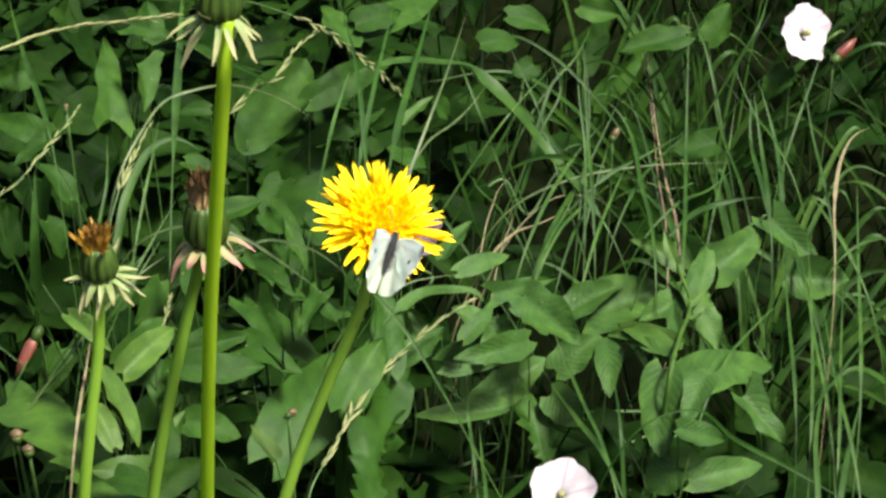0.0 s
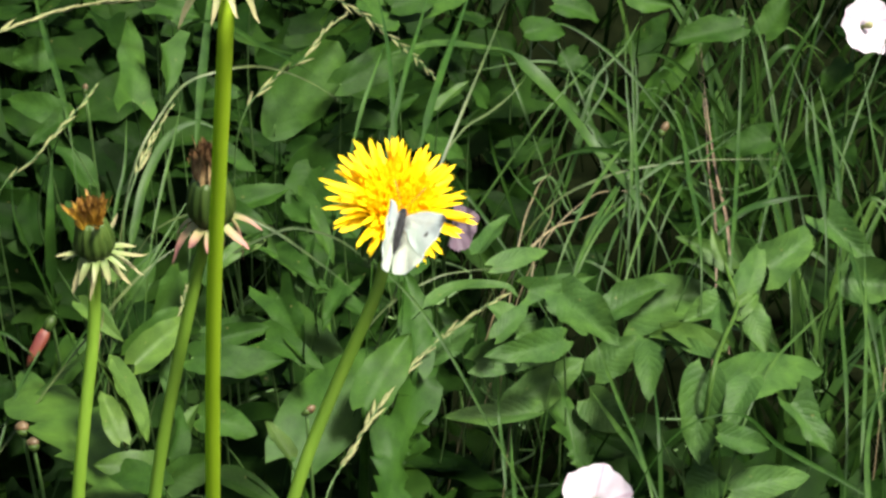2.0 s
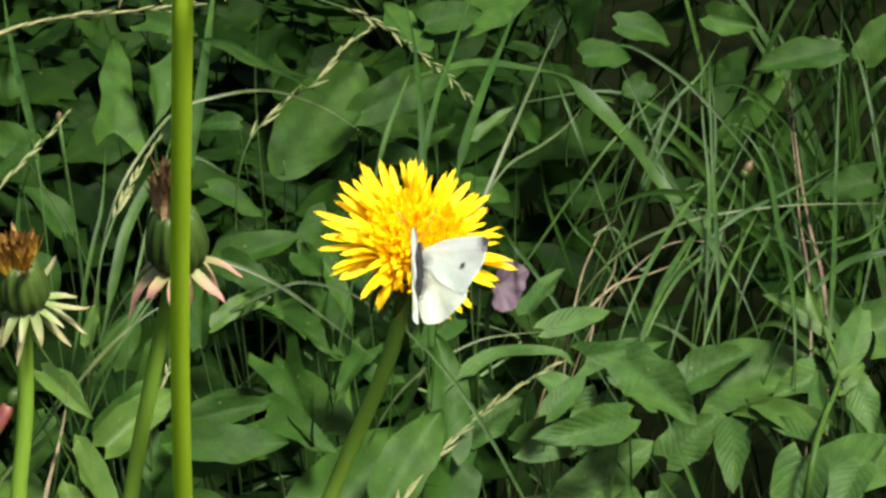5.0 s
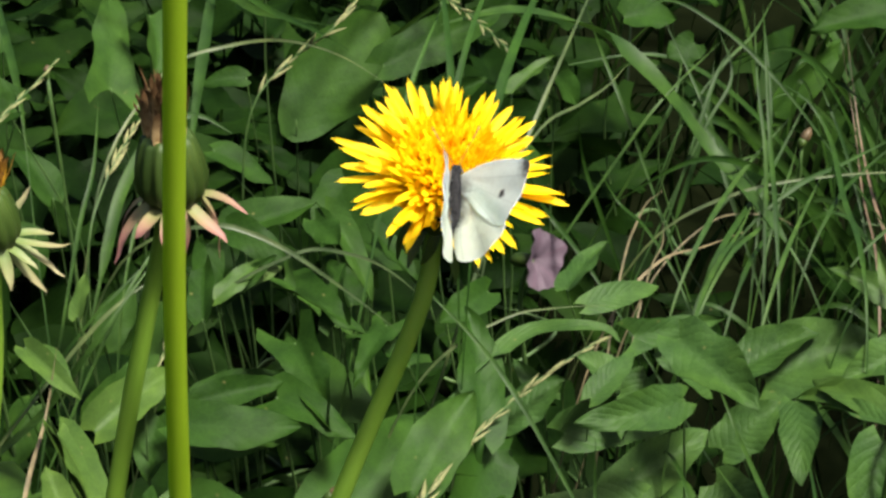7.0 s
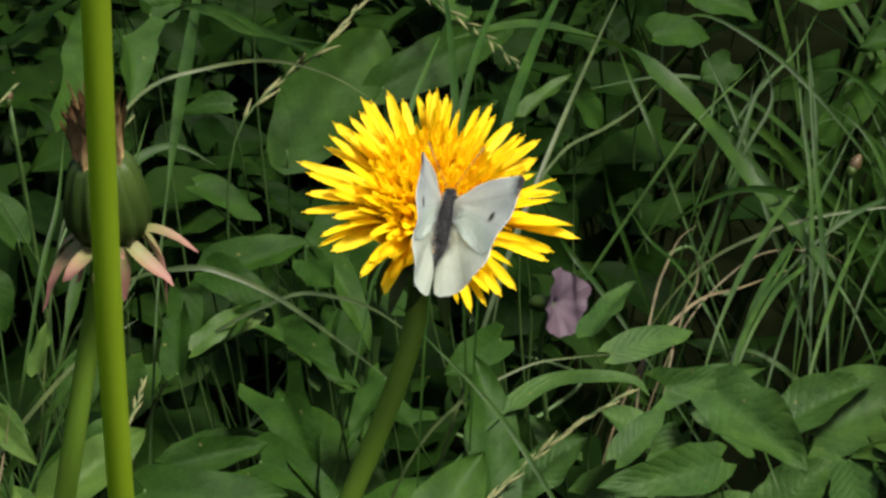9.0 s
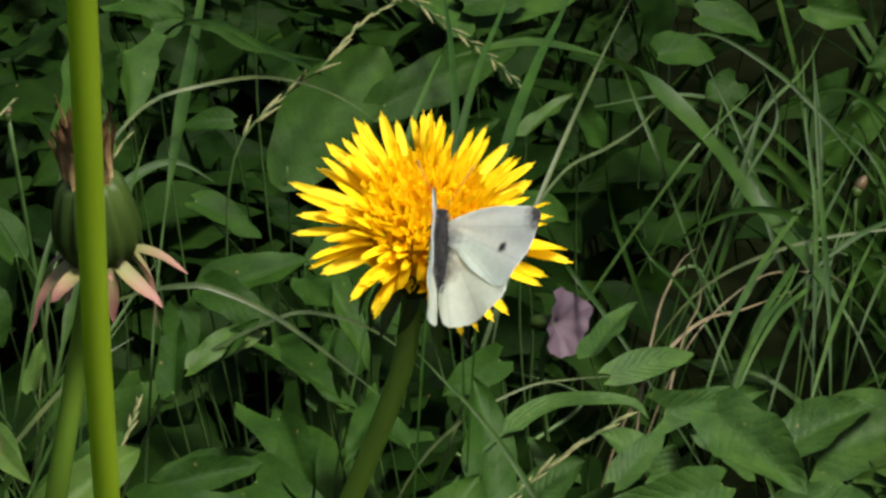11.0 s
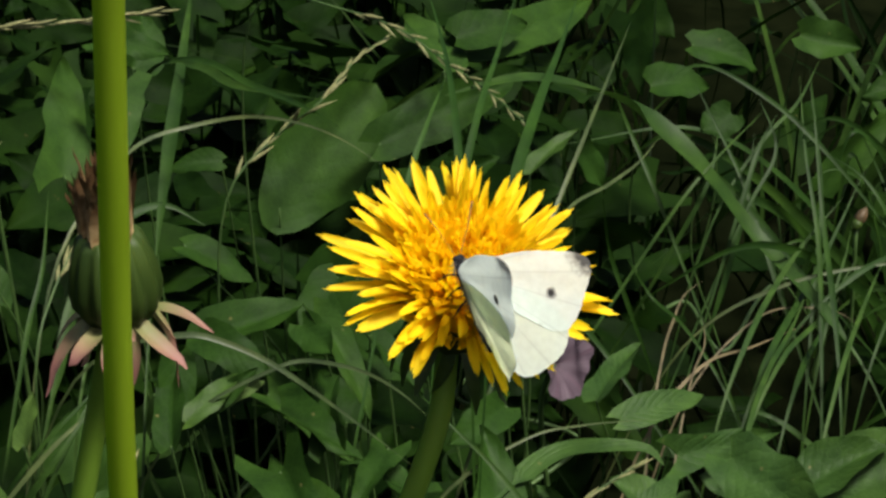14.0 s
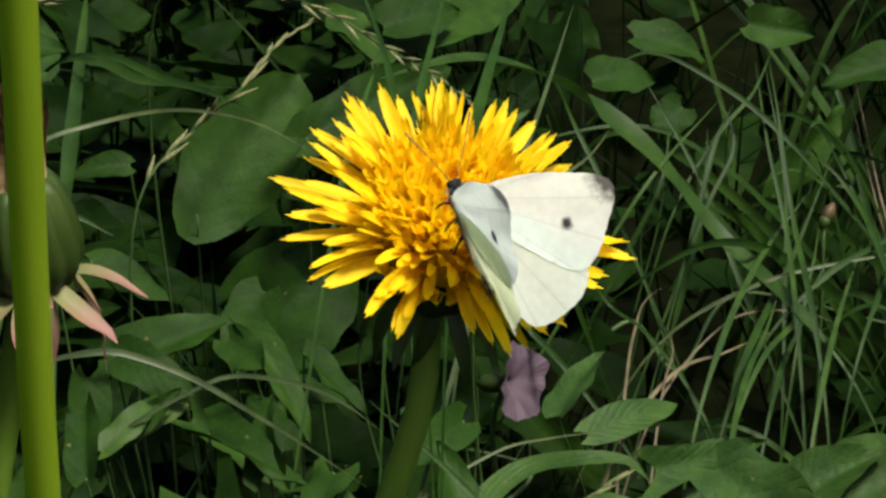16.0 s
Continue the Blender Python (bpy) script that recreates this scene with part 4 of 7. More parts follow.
vine(vine_ul, (-0.1178, 0.2107, 0.0000), (-0.1158, 0.2117, 0.0309), (-0.1218, 0.2007, 0.0617), (-0.1207, 0.2105, 0.0608), (-0.0976, 0.2314, 0.0588), (-0.0866, 0.2457, 0.0647), (-0.0907, 0.2701, 0.0661), (-0.0871, 0.2926, 0.0594))
vine(vine_ul, (-0.1218, 0.2007, 0.0617), (-0.1090, 0.1997, 0.1151), (-0.1248, 0.1867, 0.1764), radius=0.0003, name="leaf_stalk")
vine(vine_ul, (-0.1207, 0.2105, 0.0608), (-0.1401, 0.2095, 0.1132), (-0.1237, 0.1965, 0.1737), radius=0.0003, name="leaf_stalk")
vine(vine_ul, (-0.0976, 0.2314, 0.0588), (-0.0962, 0.2304, 0.1093), (-0.1006, 0.2174, 0.1679), radius=0.0003, name="leaf_stalk")
vine(vine_ul, (-0.0866, 0.2457, 0.0647), (-0.0921, 0.2447, 0.1209), (-0.0896, 0.2317, 0.1850), radius=0.0003, name="leaf_stalk")
vine(vine_ul, (-0.0907, 0.2701, 0.0661), (-0.0954, 0.2691, 0.1236), (-0.0937, 0.2561, 0.1890), radius=0.0003, name="leaf_stalk")
vine(vine_ul, (-0.0871, 0.2926, 0.0594), (-0.0901, 0.2916, 0.1105), (-0.0901, 0.2786, 0.1696), radius=0.0003, name="leaf_stalk")
vine(vine_ul, (-0.1203, 0.2175, 0.0000), (-0.1183, 0.2185, 0.0233), (-0.1243, 0.2075, 0.0467), (-0.1141, 0.2126, 0.0493))
vine(vine_ul, (-0.1243, 0.2075, 0.0467), (-0.1399, 0.2065, 0.0860), (-0.1273, 0.1935, 0.1333), radius=0.0003, name="leaf_stalk")
vine(vine_ul, (-0.1141, 0.2126, 0.0493), (-0.1172, 0.2116, 0.0911), (-0.1171, 0.1986, 0.1409), radius=0.0003, name="leaf_stalk")
vine(vine_ul, (-0.1307, 0.2704, 0.0000), (-0.1287, 0.2714, 0.0303), (-0.1347, 0.2604, 0.0606))
vine(vine_ul, (-0.1347, 0.2604, 0.0606), (-0.1422, 0.2594, 0.1128), (-0.1377, 0.2464, 0.1730), radius=0.0003, name="leaf_stalk")

vine_top = thing("bindweed", (-0.0111, 0.2288, 0), "bindweed with large heart-shaped green leaves behind the dandelion", "plant")
leaf(vine_top, "round", (-0.0480, 0.2090, 0.1560), (-0.0215, 0.2370, 0.1850), 0.0245, face=(0.75, -0.35, 0.6), fold=0.12, droop=0.05)
leaf(vine_top, "ovate", (-0.0193, 0.2137, 0.1782), (0.0169, 0.2368, 0.1865), 0.0137, face=(0.4, -0.35, 0.8))
leaf(vine_top, "ovate", (0.0031, 0.2753, 0.1754), (0.0481, 0.3075, 0.1719), 0.0140, face=(0.4, -0.35, 0.8))
leaf(vine_top, "ovate", (-0.0604, 0.2204, 0.1701), (-0.0737, 0.2190, 0.1711), 0.0066, face=(0.4, -0.35, 0.8))
leaf(vine_top, "ovate", (-0.0705, 0.2129, 0.1496), (-0.0527, 0.2077, 0.1421), 0.0094, face=(0.4, -0.35, 0.8))
leaf(vine_top, "ovate", (0.0177, 0.1837, 0.1849), (0.0271, 0.1985, 0.1897), 0.0056, mat=YOUNG, face=(0.4, -0.35, 0.8))
leaf(vine_top, "heart", (0.0329, 0.2448, 0.1601), (0.0423, 0.2500, 0.1432), 0.0110, face=(0.4, -0.35, 0.8))
leaf(vine_top, "ovate", (-0.0031, 0.2593, 0.1769), (-0.0148, 0.2796, 0.1871), 0.0166, face=(0.4, -0.35, 0.8))
leaf(vine_top, "ovate", (0.0005, 0.2687, 0.1824), (0.0210, 0.2807, 0.1826), 0.0131, face=(0.4, -0.35, 0.8))
leaf(vine_top, "hastate", (-0.0005, 0.2069, 0.1719), (0.0108, 0.2076, 0.1768), 0.0101, face=(0.4, -0.35, 0.8))
leaf(vine_top, "ovate", (-0.0034, 0.2249, 0.1526), (-0.0313, 0.2277, 0.1454), 0.0128, face=(0.4, -0.35, 0.8))
leaf(vine_top, "ovate", (0.0154, 0.2260, 0.1437), (0.0339, 0.2375, 0.1293), 0.0106, face=(0.4, -0.35, 0.8))
vine(vine_top, (-0.0635, 0.2369, 0.0000), (-0.0615, 0.2379, 0.0262), (-0.0675, 0.2269, 0.0524), (-0.0574, 0.2344, 0.0595), (-0.0420, 0.2224, 0.0569), (-0.0163, 0.2277, 0.0624), (0.0025, 0.2209, 0.0602), (-0.0004, 0.2389, 0.0534))
vine(vine_top, (-0.0675, 0.2269, 0.0524), (-0.0458, 0.2259, 0.0970), (-0.0705, 0.2129, 0.1496), radius=0.0003, name="leaf_stalk")
vine(vine_top, (-0.0574, 0.2344, 0.0595), (-0.0573, 0.2334, 0.1108), (-0.0604, 0.2204, 0.1701), radius=0.0003, name="leaf_stalk")
vine(vine_top, (-0.0420, 0.2224, 0.0569), (-0.0459, 0.2214, 0.1057), (-0.0450, 0.2084, 0.1625), radius=0.0003, name="leaf_stalk")
vine(vine_top, (-0.0163, 0.2277, 0.0624), (-0.0198, 0.2267, 0.1163), (-0.0193, 0.2137, 0.1782), radius=0.0003, name="leaf_stalk")
vine(vine_top, (0.0025, 0.2209, 0.0602), (-0.0036, 0.2199, 0.1121), (-0.0005, 0.2069, 0.1719), radius=0.0003, name="leaf_stalk")
vine(vine_top, (-0.0004, 0.2389, 0.0534), (-0.0093, 0.2379, 0.0990), (-0.0034, 0.2249, 0.1526), radius=0.0003, name="leaf_stalk")
vine(vine_top, (0.0247, 0.2077, 0.0000), (0.0267, 0.2087, 0.0324), (0.0207, 0.1977, 0.0647), (0.0184, 0.2400, 0.0503), (0.0359, 0.2588, 0.0560), (-0.0001, 0.2733, 0.0619), (0.0035, 0.2827, 0.0638), (0.0061, 0.2893, 0.0614))
vine(vine_top, (0.0207, 0.1977, 0.0647), (0.0165, 0.1967, 0.1208), (0.0177, 0.1837, 0.1849), radius=0.0003, name="leaf_stalk")
vine(vine_top, (0.0184, 0.2400, 0.0503), (0.0202, 0.2390, 0.0930), (0.0154, 0.2260, 0.1437), radius=0.0003, name="leaf_stalk")
vine(vine_top, (0.0359, 0.2588, 0.0560), (0.0328, 0.2578, 0.1040), (0.0329, 0.2448, 0.1601), radius=0.0003, name="leaf_stalk")
vine(vine_top, (-0.0001, 0.2733, 0.0619), (0.0051, 0.2723, 0.1154), (-0.0031, 0.2593, 0.1769), radius=0.0003, name="leaf_stalk")
vine(vine_top, (0.0035, 0.2827, 0.0638), (0.0006, 0.2817, 0.1191), (0.0005, 0.2687, 0.1824), radius=0.0003, name="leaf_stalk")
vine(vine_top, (0.0061, 0.2893, 0.0614), (0.0047, 0.2883, 0.1144), (0.0031, 0.2753, 0.1754), radius=0.0003, name="leaf_stalk")

vine_left = thing("bindweed", (-0.0619, 0.1269, 0), "bindweed with pointed green leaves round dandelion stalks", "plant")
leaf(vine_left, "ovate", (-0.0639, 0.1828, 0.1398), (-0.0380, 0.1883, 0.1437), 0.0122, face=(0.5, -0.35, 0.8))
leaf(vine_left, "ovate", (-0.0350, 0.1765, 0.1510), (-0.0183, 0.1554, 0.1376), 0.0082, face=(0.5, -0.35, 0.8))
leaf(vine_left, "hastate", (-0.0468, 0.1695, 0.1318), (-0.0271, 0.1546, 0.1228), 0.0126, face=(0.5, -0.35, 0.8))
leaf(vine_left, "ovate", (-0.0277, 0.1697, 0.1231), (-0.0358, 0.1820, 0.1315), 0.0109, face=(0.5, -0.35, 0.8))
leaf(vine_left, "hastate", (-0.0103, 0.1315, 0.1281), (-0.0257, 0.1411, 0.1337), 0.0133, face=(0.5, -0.35, 0.8))
leaf(vine_left, "ovate", (-0.0221, 0.1888, 0.1365), (-0.0100, 0.1753, 0.1286), 0.0082, face=(0.5, -0.35, 0.8))
leaf(vine_left, "ovate", (-0.0659, 0.1499, 0.1553), (-0.0665, 0.1360, 0.1392), 0.0098, face=(0.5, -0.35, 0.8))
leaf(vine_left, "ovate", (-0.0612, 0.1430, 0.1422), (-0.0471, 0.1513, 0.1515), 0.0053, face=(0.5, -0.35, 0.8))
leaf(vine_left, "ovate", (-0.0668, 0.1081, 0.1209), (-0.0406, 0.1068, 0.1211), 0.0169, face=(0.5, -0.35, 0.8))
leaf(vine_left, "ovate", (-0.0675, 0.1270, 0.1208), (-0.0447, 0.1313, 0.1218), 0.0106, face=(0.5, -0.35, 0.8))
leaf(vine_left, "ovate", (-0.0928, 0.1065, 0.1275), (-0.0762, 0.1189, 0.1397), 0.0121, face=(0.5, -0.35, 0.8))
leaf(vine_left, "ovate", (-0.0987, 0.0870, 0.1368), (-0.0814, 0.0588, 0.1316), 0.0109, mat=YOUNG, face=(0.5, -0.35, 0.8))
leaf(vine_left, "ovate", (-0.1075, 0.1173, 0.1428), (-0.0940, 0.1027, 0.1385), 0.0051, mat=YOUNG, face=(0.5, -0.35, 0.8))
leaf(vine_left, "ovate", (-0.0746, 0.0477, 0.1287), (-0.0685, 0.0628, 0.1384), 0.0096, face=(0.5, -0.35, 0.8))
leaf(vine_left, "ovate", (-0.0672, 0.0842, 0.1171), (-0.0466, 0.0819, 0.1157), 0.0129, face=(0.5, -0.35, 0.8))
leaf(vine_left, "hastate", (-0.0288, 0.1371, 0.1045), (-0.0497, 0.1633, 0.1178), 0.0243, face=(0.5, -0.35, 0.8))
leaf(vine_left, "ovate", (-0.0337, 0.0486, 0.1290), (-0.0428, 0.0584, 0.1365), 0.0062, mat=YOUNG, face=(0.5, -0.35, 0.8))
leaf(vine_left, "ovate", (-0.0757, 0.0353, 0.1262), (-0.0987, 0.0472, 0.1265), 0.0123, face=(0.5, -0.35, 0.8))
leaf(vine_left, "ovate", (-0.0753, 0.0423, 0.1207), (-0.0597, 0.0532, 0.1282), 0.0124, face=(0.5, -0.35, 0.8))
leaf(vine_left, "ovate", (-0.0575, 0.0439, 0.1243), (-0.0336, 0.0353, 0.1174), 0.0103, face=(0.5, -0.35, 0.8))
leaf(vine_left, "hastate", (-0.0220, 0.1881, 0.1232), (-0.0358, 0.2027, 0.1326), 0.0161, face=(0.5, -0.35, 0.8))
leaf(vine_left, "ovate", (-0.0799, 0.1649, 0.1231), (-0.0873, 0.1503, 0.1117), 0.0122, face=(0.5, -0.35, 0.8))
leaf(vine_left, "ovate", (-0.0770, 0.1127, 0.1240), (-0.0808, 0.0974, 0.1145), 0.0106, face=(0.5, -0.35, 0.8))
leaf(vine_left, "ovate", (-0.0312, 0.2149, 0.1384), (-0.0416, 0.2007, 0.1256), 0.0139, face=(0.5, -0.35, 0.8))
leaf(vine_left, "ovate", (-0.1216, 0.1622, 0.0916), (-0.1302, 0.1492, 0.0789), 0.0124, face=(0.5, -0.35, 0.8))
leaf(vine_left, "ovate", (-0.0989, 0.1609, 0.1150), (-0.0912, 0.1726, 0.1285), 0.0112, face=(0.5, -0.35, 0.8))
vine(vine_left, (-0.0687, 0.0593, 0.0000), (-0.0667, 0.0603, 0.0221), (-0.0727, 0.0493, 0.0442), (-0.0723, 0.0563, 0.0422), (-0.0716, 0.0617, 0.0450), (-0.0545, 0.0579, 0.0435), (-0.0307, 0.0626, 0.0451), (-0.0642, 0.0982, 0.0410))
vine(vine_left, (-0.0727, 0.0493, 0.0442), (-0.0634, 0.0483, 0.0812), (-0.0757, 0.0353, 0.1262), radius=0.0003, name="leaf_stalk")
vine(vine_left, (-0.0723, 0.0563, 0.0422), (-0.0700, 0.0553, 0.0775), (-0.0753, 0.0423, 0.1207), radius=0.0003, name="leaf_stalk")
vine(vine_left, (-0.0716, 0.0617, 0.0450), (-0.0766, 0.0607, 0.0829), (-0.0746, 0.0477, 0.1287), radius=0.0003, name="leaf_stalk")
vine(vine_left, (-0.0545, 0.0579, 0.0435), (-0.0572, 0.0569, 0.0799), (-0.0575, 0.0439, 0.1243), radius=0.0003, name="leaf_stalk")
vine(vine_left, (-0.0307, 0.0626, 0.0451), (-0.0284, 0.0616, 0.0831), (-0.0337, 0.0486, 0.1290), radius=0.0003, name="leaf_stalk")
vine(vine_left, (-0.0642, 0.0982, 0.0410), (-0.0521, 0.0972, 0.0751), (-0.0672, 0.0842, 0.1171), radius=0.0003, name="leaf_stalk")
vine(vine_left, (-0.0917, 0.1110, 0.0000), (-0.0897, 0.1120, 0.0239), (-0.0957, 0.1010, 0.0479), (-0.0898, 0.1205, 0.0446), (-0.0740, 0.1267, 0.0434), (-0.0638, 0.1221, 0.0423), (-0.0645, 0.1410, 0.0423), (-0.0582, 0.1570, 0.0498))
vine(vine_left, (-0.0957, 0.1010, 0.0479), (-0.0991, 0.1000, 0.0883), (-0.0987, 0.0870, 0.1368), radius=0.0003, name="leaf_stalk")
vine(vine_left, (-0.0898, 0.1205, 0.0446), (-0.0930, 0.1195, 0.0821), (-0.0928, 0.1065, 0.1275), radius=0.0003, name="leaf_stalk")
vine(vine_left, (-0.0740, 0.1267, 0.0434), (-0.0685, 0.1257, 0.0797), (-0.0770, 0.1127, 0.1240), radius=0.0003, name="leaf_stalk")
vine(vine_left, (-0.0638, 0.1221, 0.0423), (-0.0715, 0.1211, 0.0776), (-0.0668, 0.1081, 0.1209), radius=0.0003, name="leaf_stalk")
vine(vine_left, (-0.0645, 0.1410, 0.0423), (-0.0680, 0.1400, 0.0776), (-0.0675, 0.1270, 0.1208), radius=0.0003, name="leaf_stalk")
vine(vine_left, (-0.0582, 0.1570, 0.0498), (-0.0535, 0.1560, 0.0920), (-0.0612, 0.1430, 0.1422), radius=0.0003, name="leaf_stalk")
vine(vine_left, (-0.1005, 0.1413, 0.0000), (-0.0985, 0.1423, 0.0250), (-0.1045, 0.1313, 0.0500), (-0.0959, 0.1749, 0.0402), (-0.0769, 0.1789, 0.0431), (-0.0609, 0.1968, 0.0489), (-0.0438, 0.1835, 0.0461), (-0.0247, 0.1837, 0.0431))
vine(vine_left, (-0.1045, 0.1313, 0.0500), (-0.1019, 0.1303, 0.0924), (-0.1075, 0.1173, 0.1428), radius=0.0003, name="leaf_stalk")
vine(vine_left, (-0.0959, 0.1749, 0.0402), (-0.0967, 0.1739, 0.0736), (-0.0989, 0.1609, 0.1150), radius=0.0003, name="leaf_stalk")
vine(vine_left, (-0.0769, 0.1789, 0.0431), (-0.0737, 0.1779, 0.0791), (-0.0799, 0.1649, 0.1231), radius=0.0003, name="leaf_stalk")
vine(vine_left, (-0.0609, 0.1968, 0.0489), (-0.0822, 0.1958, 0.0903), (-0.0639, 0.1828, 0.1398), radius=0.0003, name="leaf_stalk")
vine(vine_left, (-0.0438, 0.1835, 0.0461), (-0.0381, 0.1825, 0.0850), (-0.0468, 0.1695, 0.1318), radius=0.0003, name="leaf_stalk")
vine(vine_left, (-0.0247, 0.1837, 0.0431), (-0.0329, 0.1827, 0.0791), (-0.0277, 0.1697, 0.1231), radius=0.0003, name="leaf_stalk")
vine(vine_left, (-0.1146, 0.1862, 0.0000), (-0.1126, 0.1872, 0.0160), (-0.1186, 0.1762, 0.0321))
vine(vine_left, (-0.1186, 0.1762, 0.0321), (-0.1317, 0.1752, 0.0579), (-0.1216, 0.1622, 0.0916), radius=0.0003, name="leaf_stalk")
vine(vine_left, (-0.0589, 0.1739, 0.0000), (-0.0569, 0.1749, 0.0272), (-0.0629, 0.1639, 0.0544), (-0.0320, 0.1905, 0.0528), (-0.0191, 0.2028, 0.0478), (-0.0190, 0.2021, 0.0431), (-0.0282, 0.2289, 0.0484))
vine(vine_left, (-0.0629, 0.1639, 0.0544), (-0.0625, 0.1629, 0.1008), (-0.0659, 0.1499, 0.1553), radius=0.0003, name="leaf_stalk")
vine(vine_left, (-0.0320, 0.1905, 0.0528), (-0.0286, 0.1895, 0.0979), (-0.0350, 0.1765, 0.1510), radius=0.0003, name="leaf_stalk")
vine(vine_left, (-0.0191, 0.2028, 0.0478), (-0.0237, 0.2018, 0.0881), (-0.0221, 0.1888, 0.1365), radius=0.0003, name="leaf_stalk")
vine(vine_left, (-0.0190, 0.2021, 0.0431), (-0.0280, 0.2011, 0.0791), (-0.0220, 0.1881, 0.1232), radius=0.0003, name="leaf_stalk")
vine(vine_left, (-0.0282, 0.2289, 0.0484), (-0.0296, 0.2279, 0.0894), (-0.0312, 0.2149, 0.1384), radius=0.0003, name="leaf_stalk")
vine(vine_left, (-0.0218, 0.1611, 0.0000), (-0.0198, 0.1621, 0.0183), (-0.0258, 0.1511, 0.0366), (-0.0073, 0.1455, 0.0448))
vine(vine_left, (-0.0258, 0.1511, 0.0366), (-0.0277, 0.1501, 0.0665), (-0.0288, 0.1371, 0.1045), radius=0.0003, name="leaf_stalk")
vine(vine_left, (-0.0073, 0.1455, 0.0448), (0.0010, 0.1445, 0.0825), (-0.0103, 0.1315, 0.1281), radius=0.0003, name="leaf_stalk")

vine_right = thing("bindweed", (0.1002, 0.1394, 0), "sprawling bindweed with ribbed pointed leaves and yellowish shoot", "plant")
leaf(vine_right, "ovate", (0.0349, 0.1837, 0.1199), (0.0441, 0.2082, 0.1217), 0.0088, mat=RIBBED_LIT)
leaf(vine_right, "ovate", (0.0398, 0.1660, 0.1260), (0.0627, 0.1805, 0.1249), 0.0084, mat=RIBBED_LIT)
leaf(vine_right, "hastate", (0.0532, 0.1552, 0.1225), (0.0813, 0.1717, 0.1179), 0.0114, mat=RIBBED_LIT)
leaf(vine_right, "ovate", (0.0764, 0.1599, 0.1018), (0.0614, 0.1616, 0.1151), 0.0114, mat=RIBBED_LIT)
leaf(vine_right, "ovate", (0.0845, 0.1709, 0.0987), (0.1070, 0.1831, 0.1097), 0.0145, mat=RIBBED_LIT)
leaf(vine_right, "ovate", (0.0943, 0.1728, 0.0958), (0.1307, 0.1866, 0.1097), 0.0226, mat=RIBBED_LIT)
leaf(vine_right, "ovate", (0.1328, 0.1632, 0.1151), (0.1156, 0.1477, 0.1103), 0.0129, mat=RIBBED_LIT)
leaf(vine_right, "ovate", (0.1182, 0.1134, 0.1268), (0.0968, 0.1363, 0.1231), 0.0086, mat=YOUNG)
leaf(vine_right, "ovate", (0.1173, 0.1070, 0.1274), (0.0997, 0.1264, 0.1211), 0.0078, mat=RIBBED_LIT)
leaf(vine_right, "ovate", (0.0968, 0.1339, 0.1157), (0.0993, 0.1065, 0.1127), 0.0120, mat=RIBBED_LIT)
leaf(vine_right, "ovate", (0.1120, 0.0888, 0.1352), (0.1041, 0.0677, 0.1112), 0.0160, mat=RIBBED_LIT)
leaf(vine_right, "ovate", (0.1151, 0.0878, 0.1256), (0.1637, 0.1273, 0.1220), 0.0180, mat=RIBBED_LIT)
leaf(vine_right, "ovate", (0.1285, 0.0865, 0.1345), (0.1166, 0.0656, 0.1294), 0.0109, mat=RIBBED_LIT)
leaf(vine_right, "ovate", (0.1150, 0.0647, 0.1264), (0.1351, 0.0678, 0.1164), 0.0098, mat=RIBBED_LIT)
leaf(vine_right, "hastate", (0.1477, 0.1040, 0.1090), (0.1640, 0.0902, 0.0940), 0.0176, mat=RIBBED_LIT)
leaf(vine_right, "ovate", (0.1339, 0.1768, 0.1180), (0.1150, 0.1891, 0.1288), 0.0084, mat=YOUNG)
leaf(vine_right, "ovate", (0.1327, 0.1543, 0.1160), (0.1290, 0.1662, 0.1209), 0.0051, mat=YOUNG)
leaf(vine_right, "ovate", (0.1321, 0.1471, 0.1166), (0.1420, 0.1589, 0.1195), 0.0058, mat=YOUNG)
leaf(vine_right, "ovate", (0.1365, 0.1717, 0.1077), (0.1516, 0.1955, 0.1168), 0.0117, mat=RIBBED_LIT)
leaf(vine_right, "ovate", (0.1376, 0.1551, 0.1150), (0.1459, 0.1387, 0.1086), 0.0112, mat=RIBBED_LIT)
leaf(vine_right, "hastate", (0.1513, 0.1915, 0.1087), (0.1791, 0.2094, 0.1164), 0.0205, mat=RIBBED_LIT)
leaf(vine_right, "ovate", (0.0471, 0.1315, 0.0851), (0.0767, 0.1467, 0.0939), 0.0152, mat=RIBBED_LIT)
leaf(vine_right, "ovate", (0.0542, 0.1224, 0.0897), (0.0226, 0.1112, 0.0896), 0.0103, mat=RIBBED_LIT)
leaf(vine_right, "ovate", (0.0334, 0.1373, 0.1016), (0.0702, 0.1560, 0.1007), 0.0144, mat=RIBBED_LIT)
leaf(vine_right, "ovate", (0.0155, 0.1220, 0.1155), (0.0317, 0.1289, 0.1275), 0.0117, mat=RIBBED_LIT)
leaf(vine_right, "ovate", (0.0810, 0.1568, 0.0818), (0.0975, 0.1633, 0.0952), 0.0148, mat=RIBBED_LIT)
leaf(vine_right, "ovate", (0.0496, 0.1483, 0.1083), (0.0378, 0.1517, 0.1202), 0.0120, mat=RIBBED_LIT)
leaf(vine_right, "ovate", (0.1223, 0.0680, 0.0975), (0.1521, 0.0782, 0.0998), 0.0122, mat=RIBBED_LIT)
leaf(vine_right, "heart", (0.1163, 0.0688, 0.1043), (0.1036, 0.0668, 0.0917), 0.0157, mat=RIBBED_LIT)
leaf(vine_right, "hastate", (0.1770, 0.2136, 0.1167), (0.1935, 0.1921, 0.1058), 0.0177, mat=RIBBED_LIT)
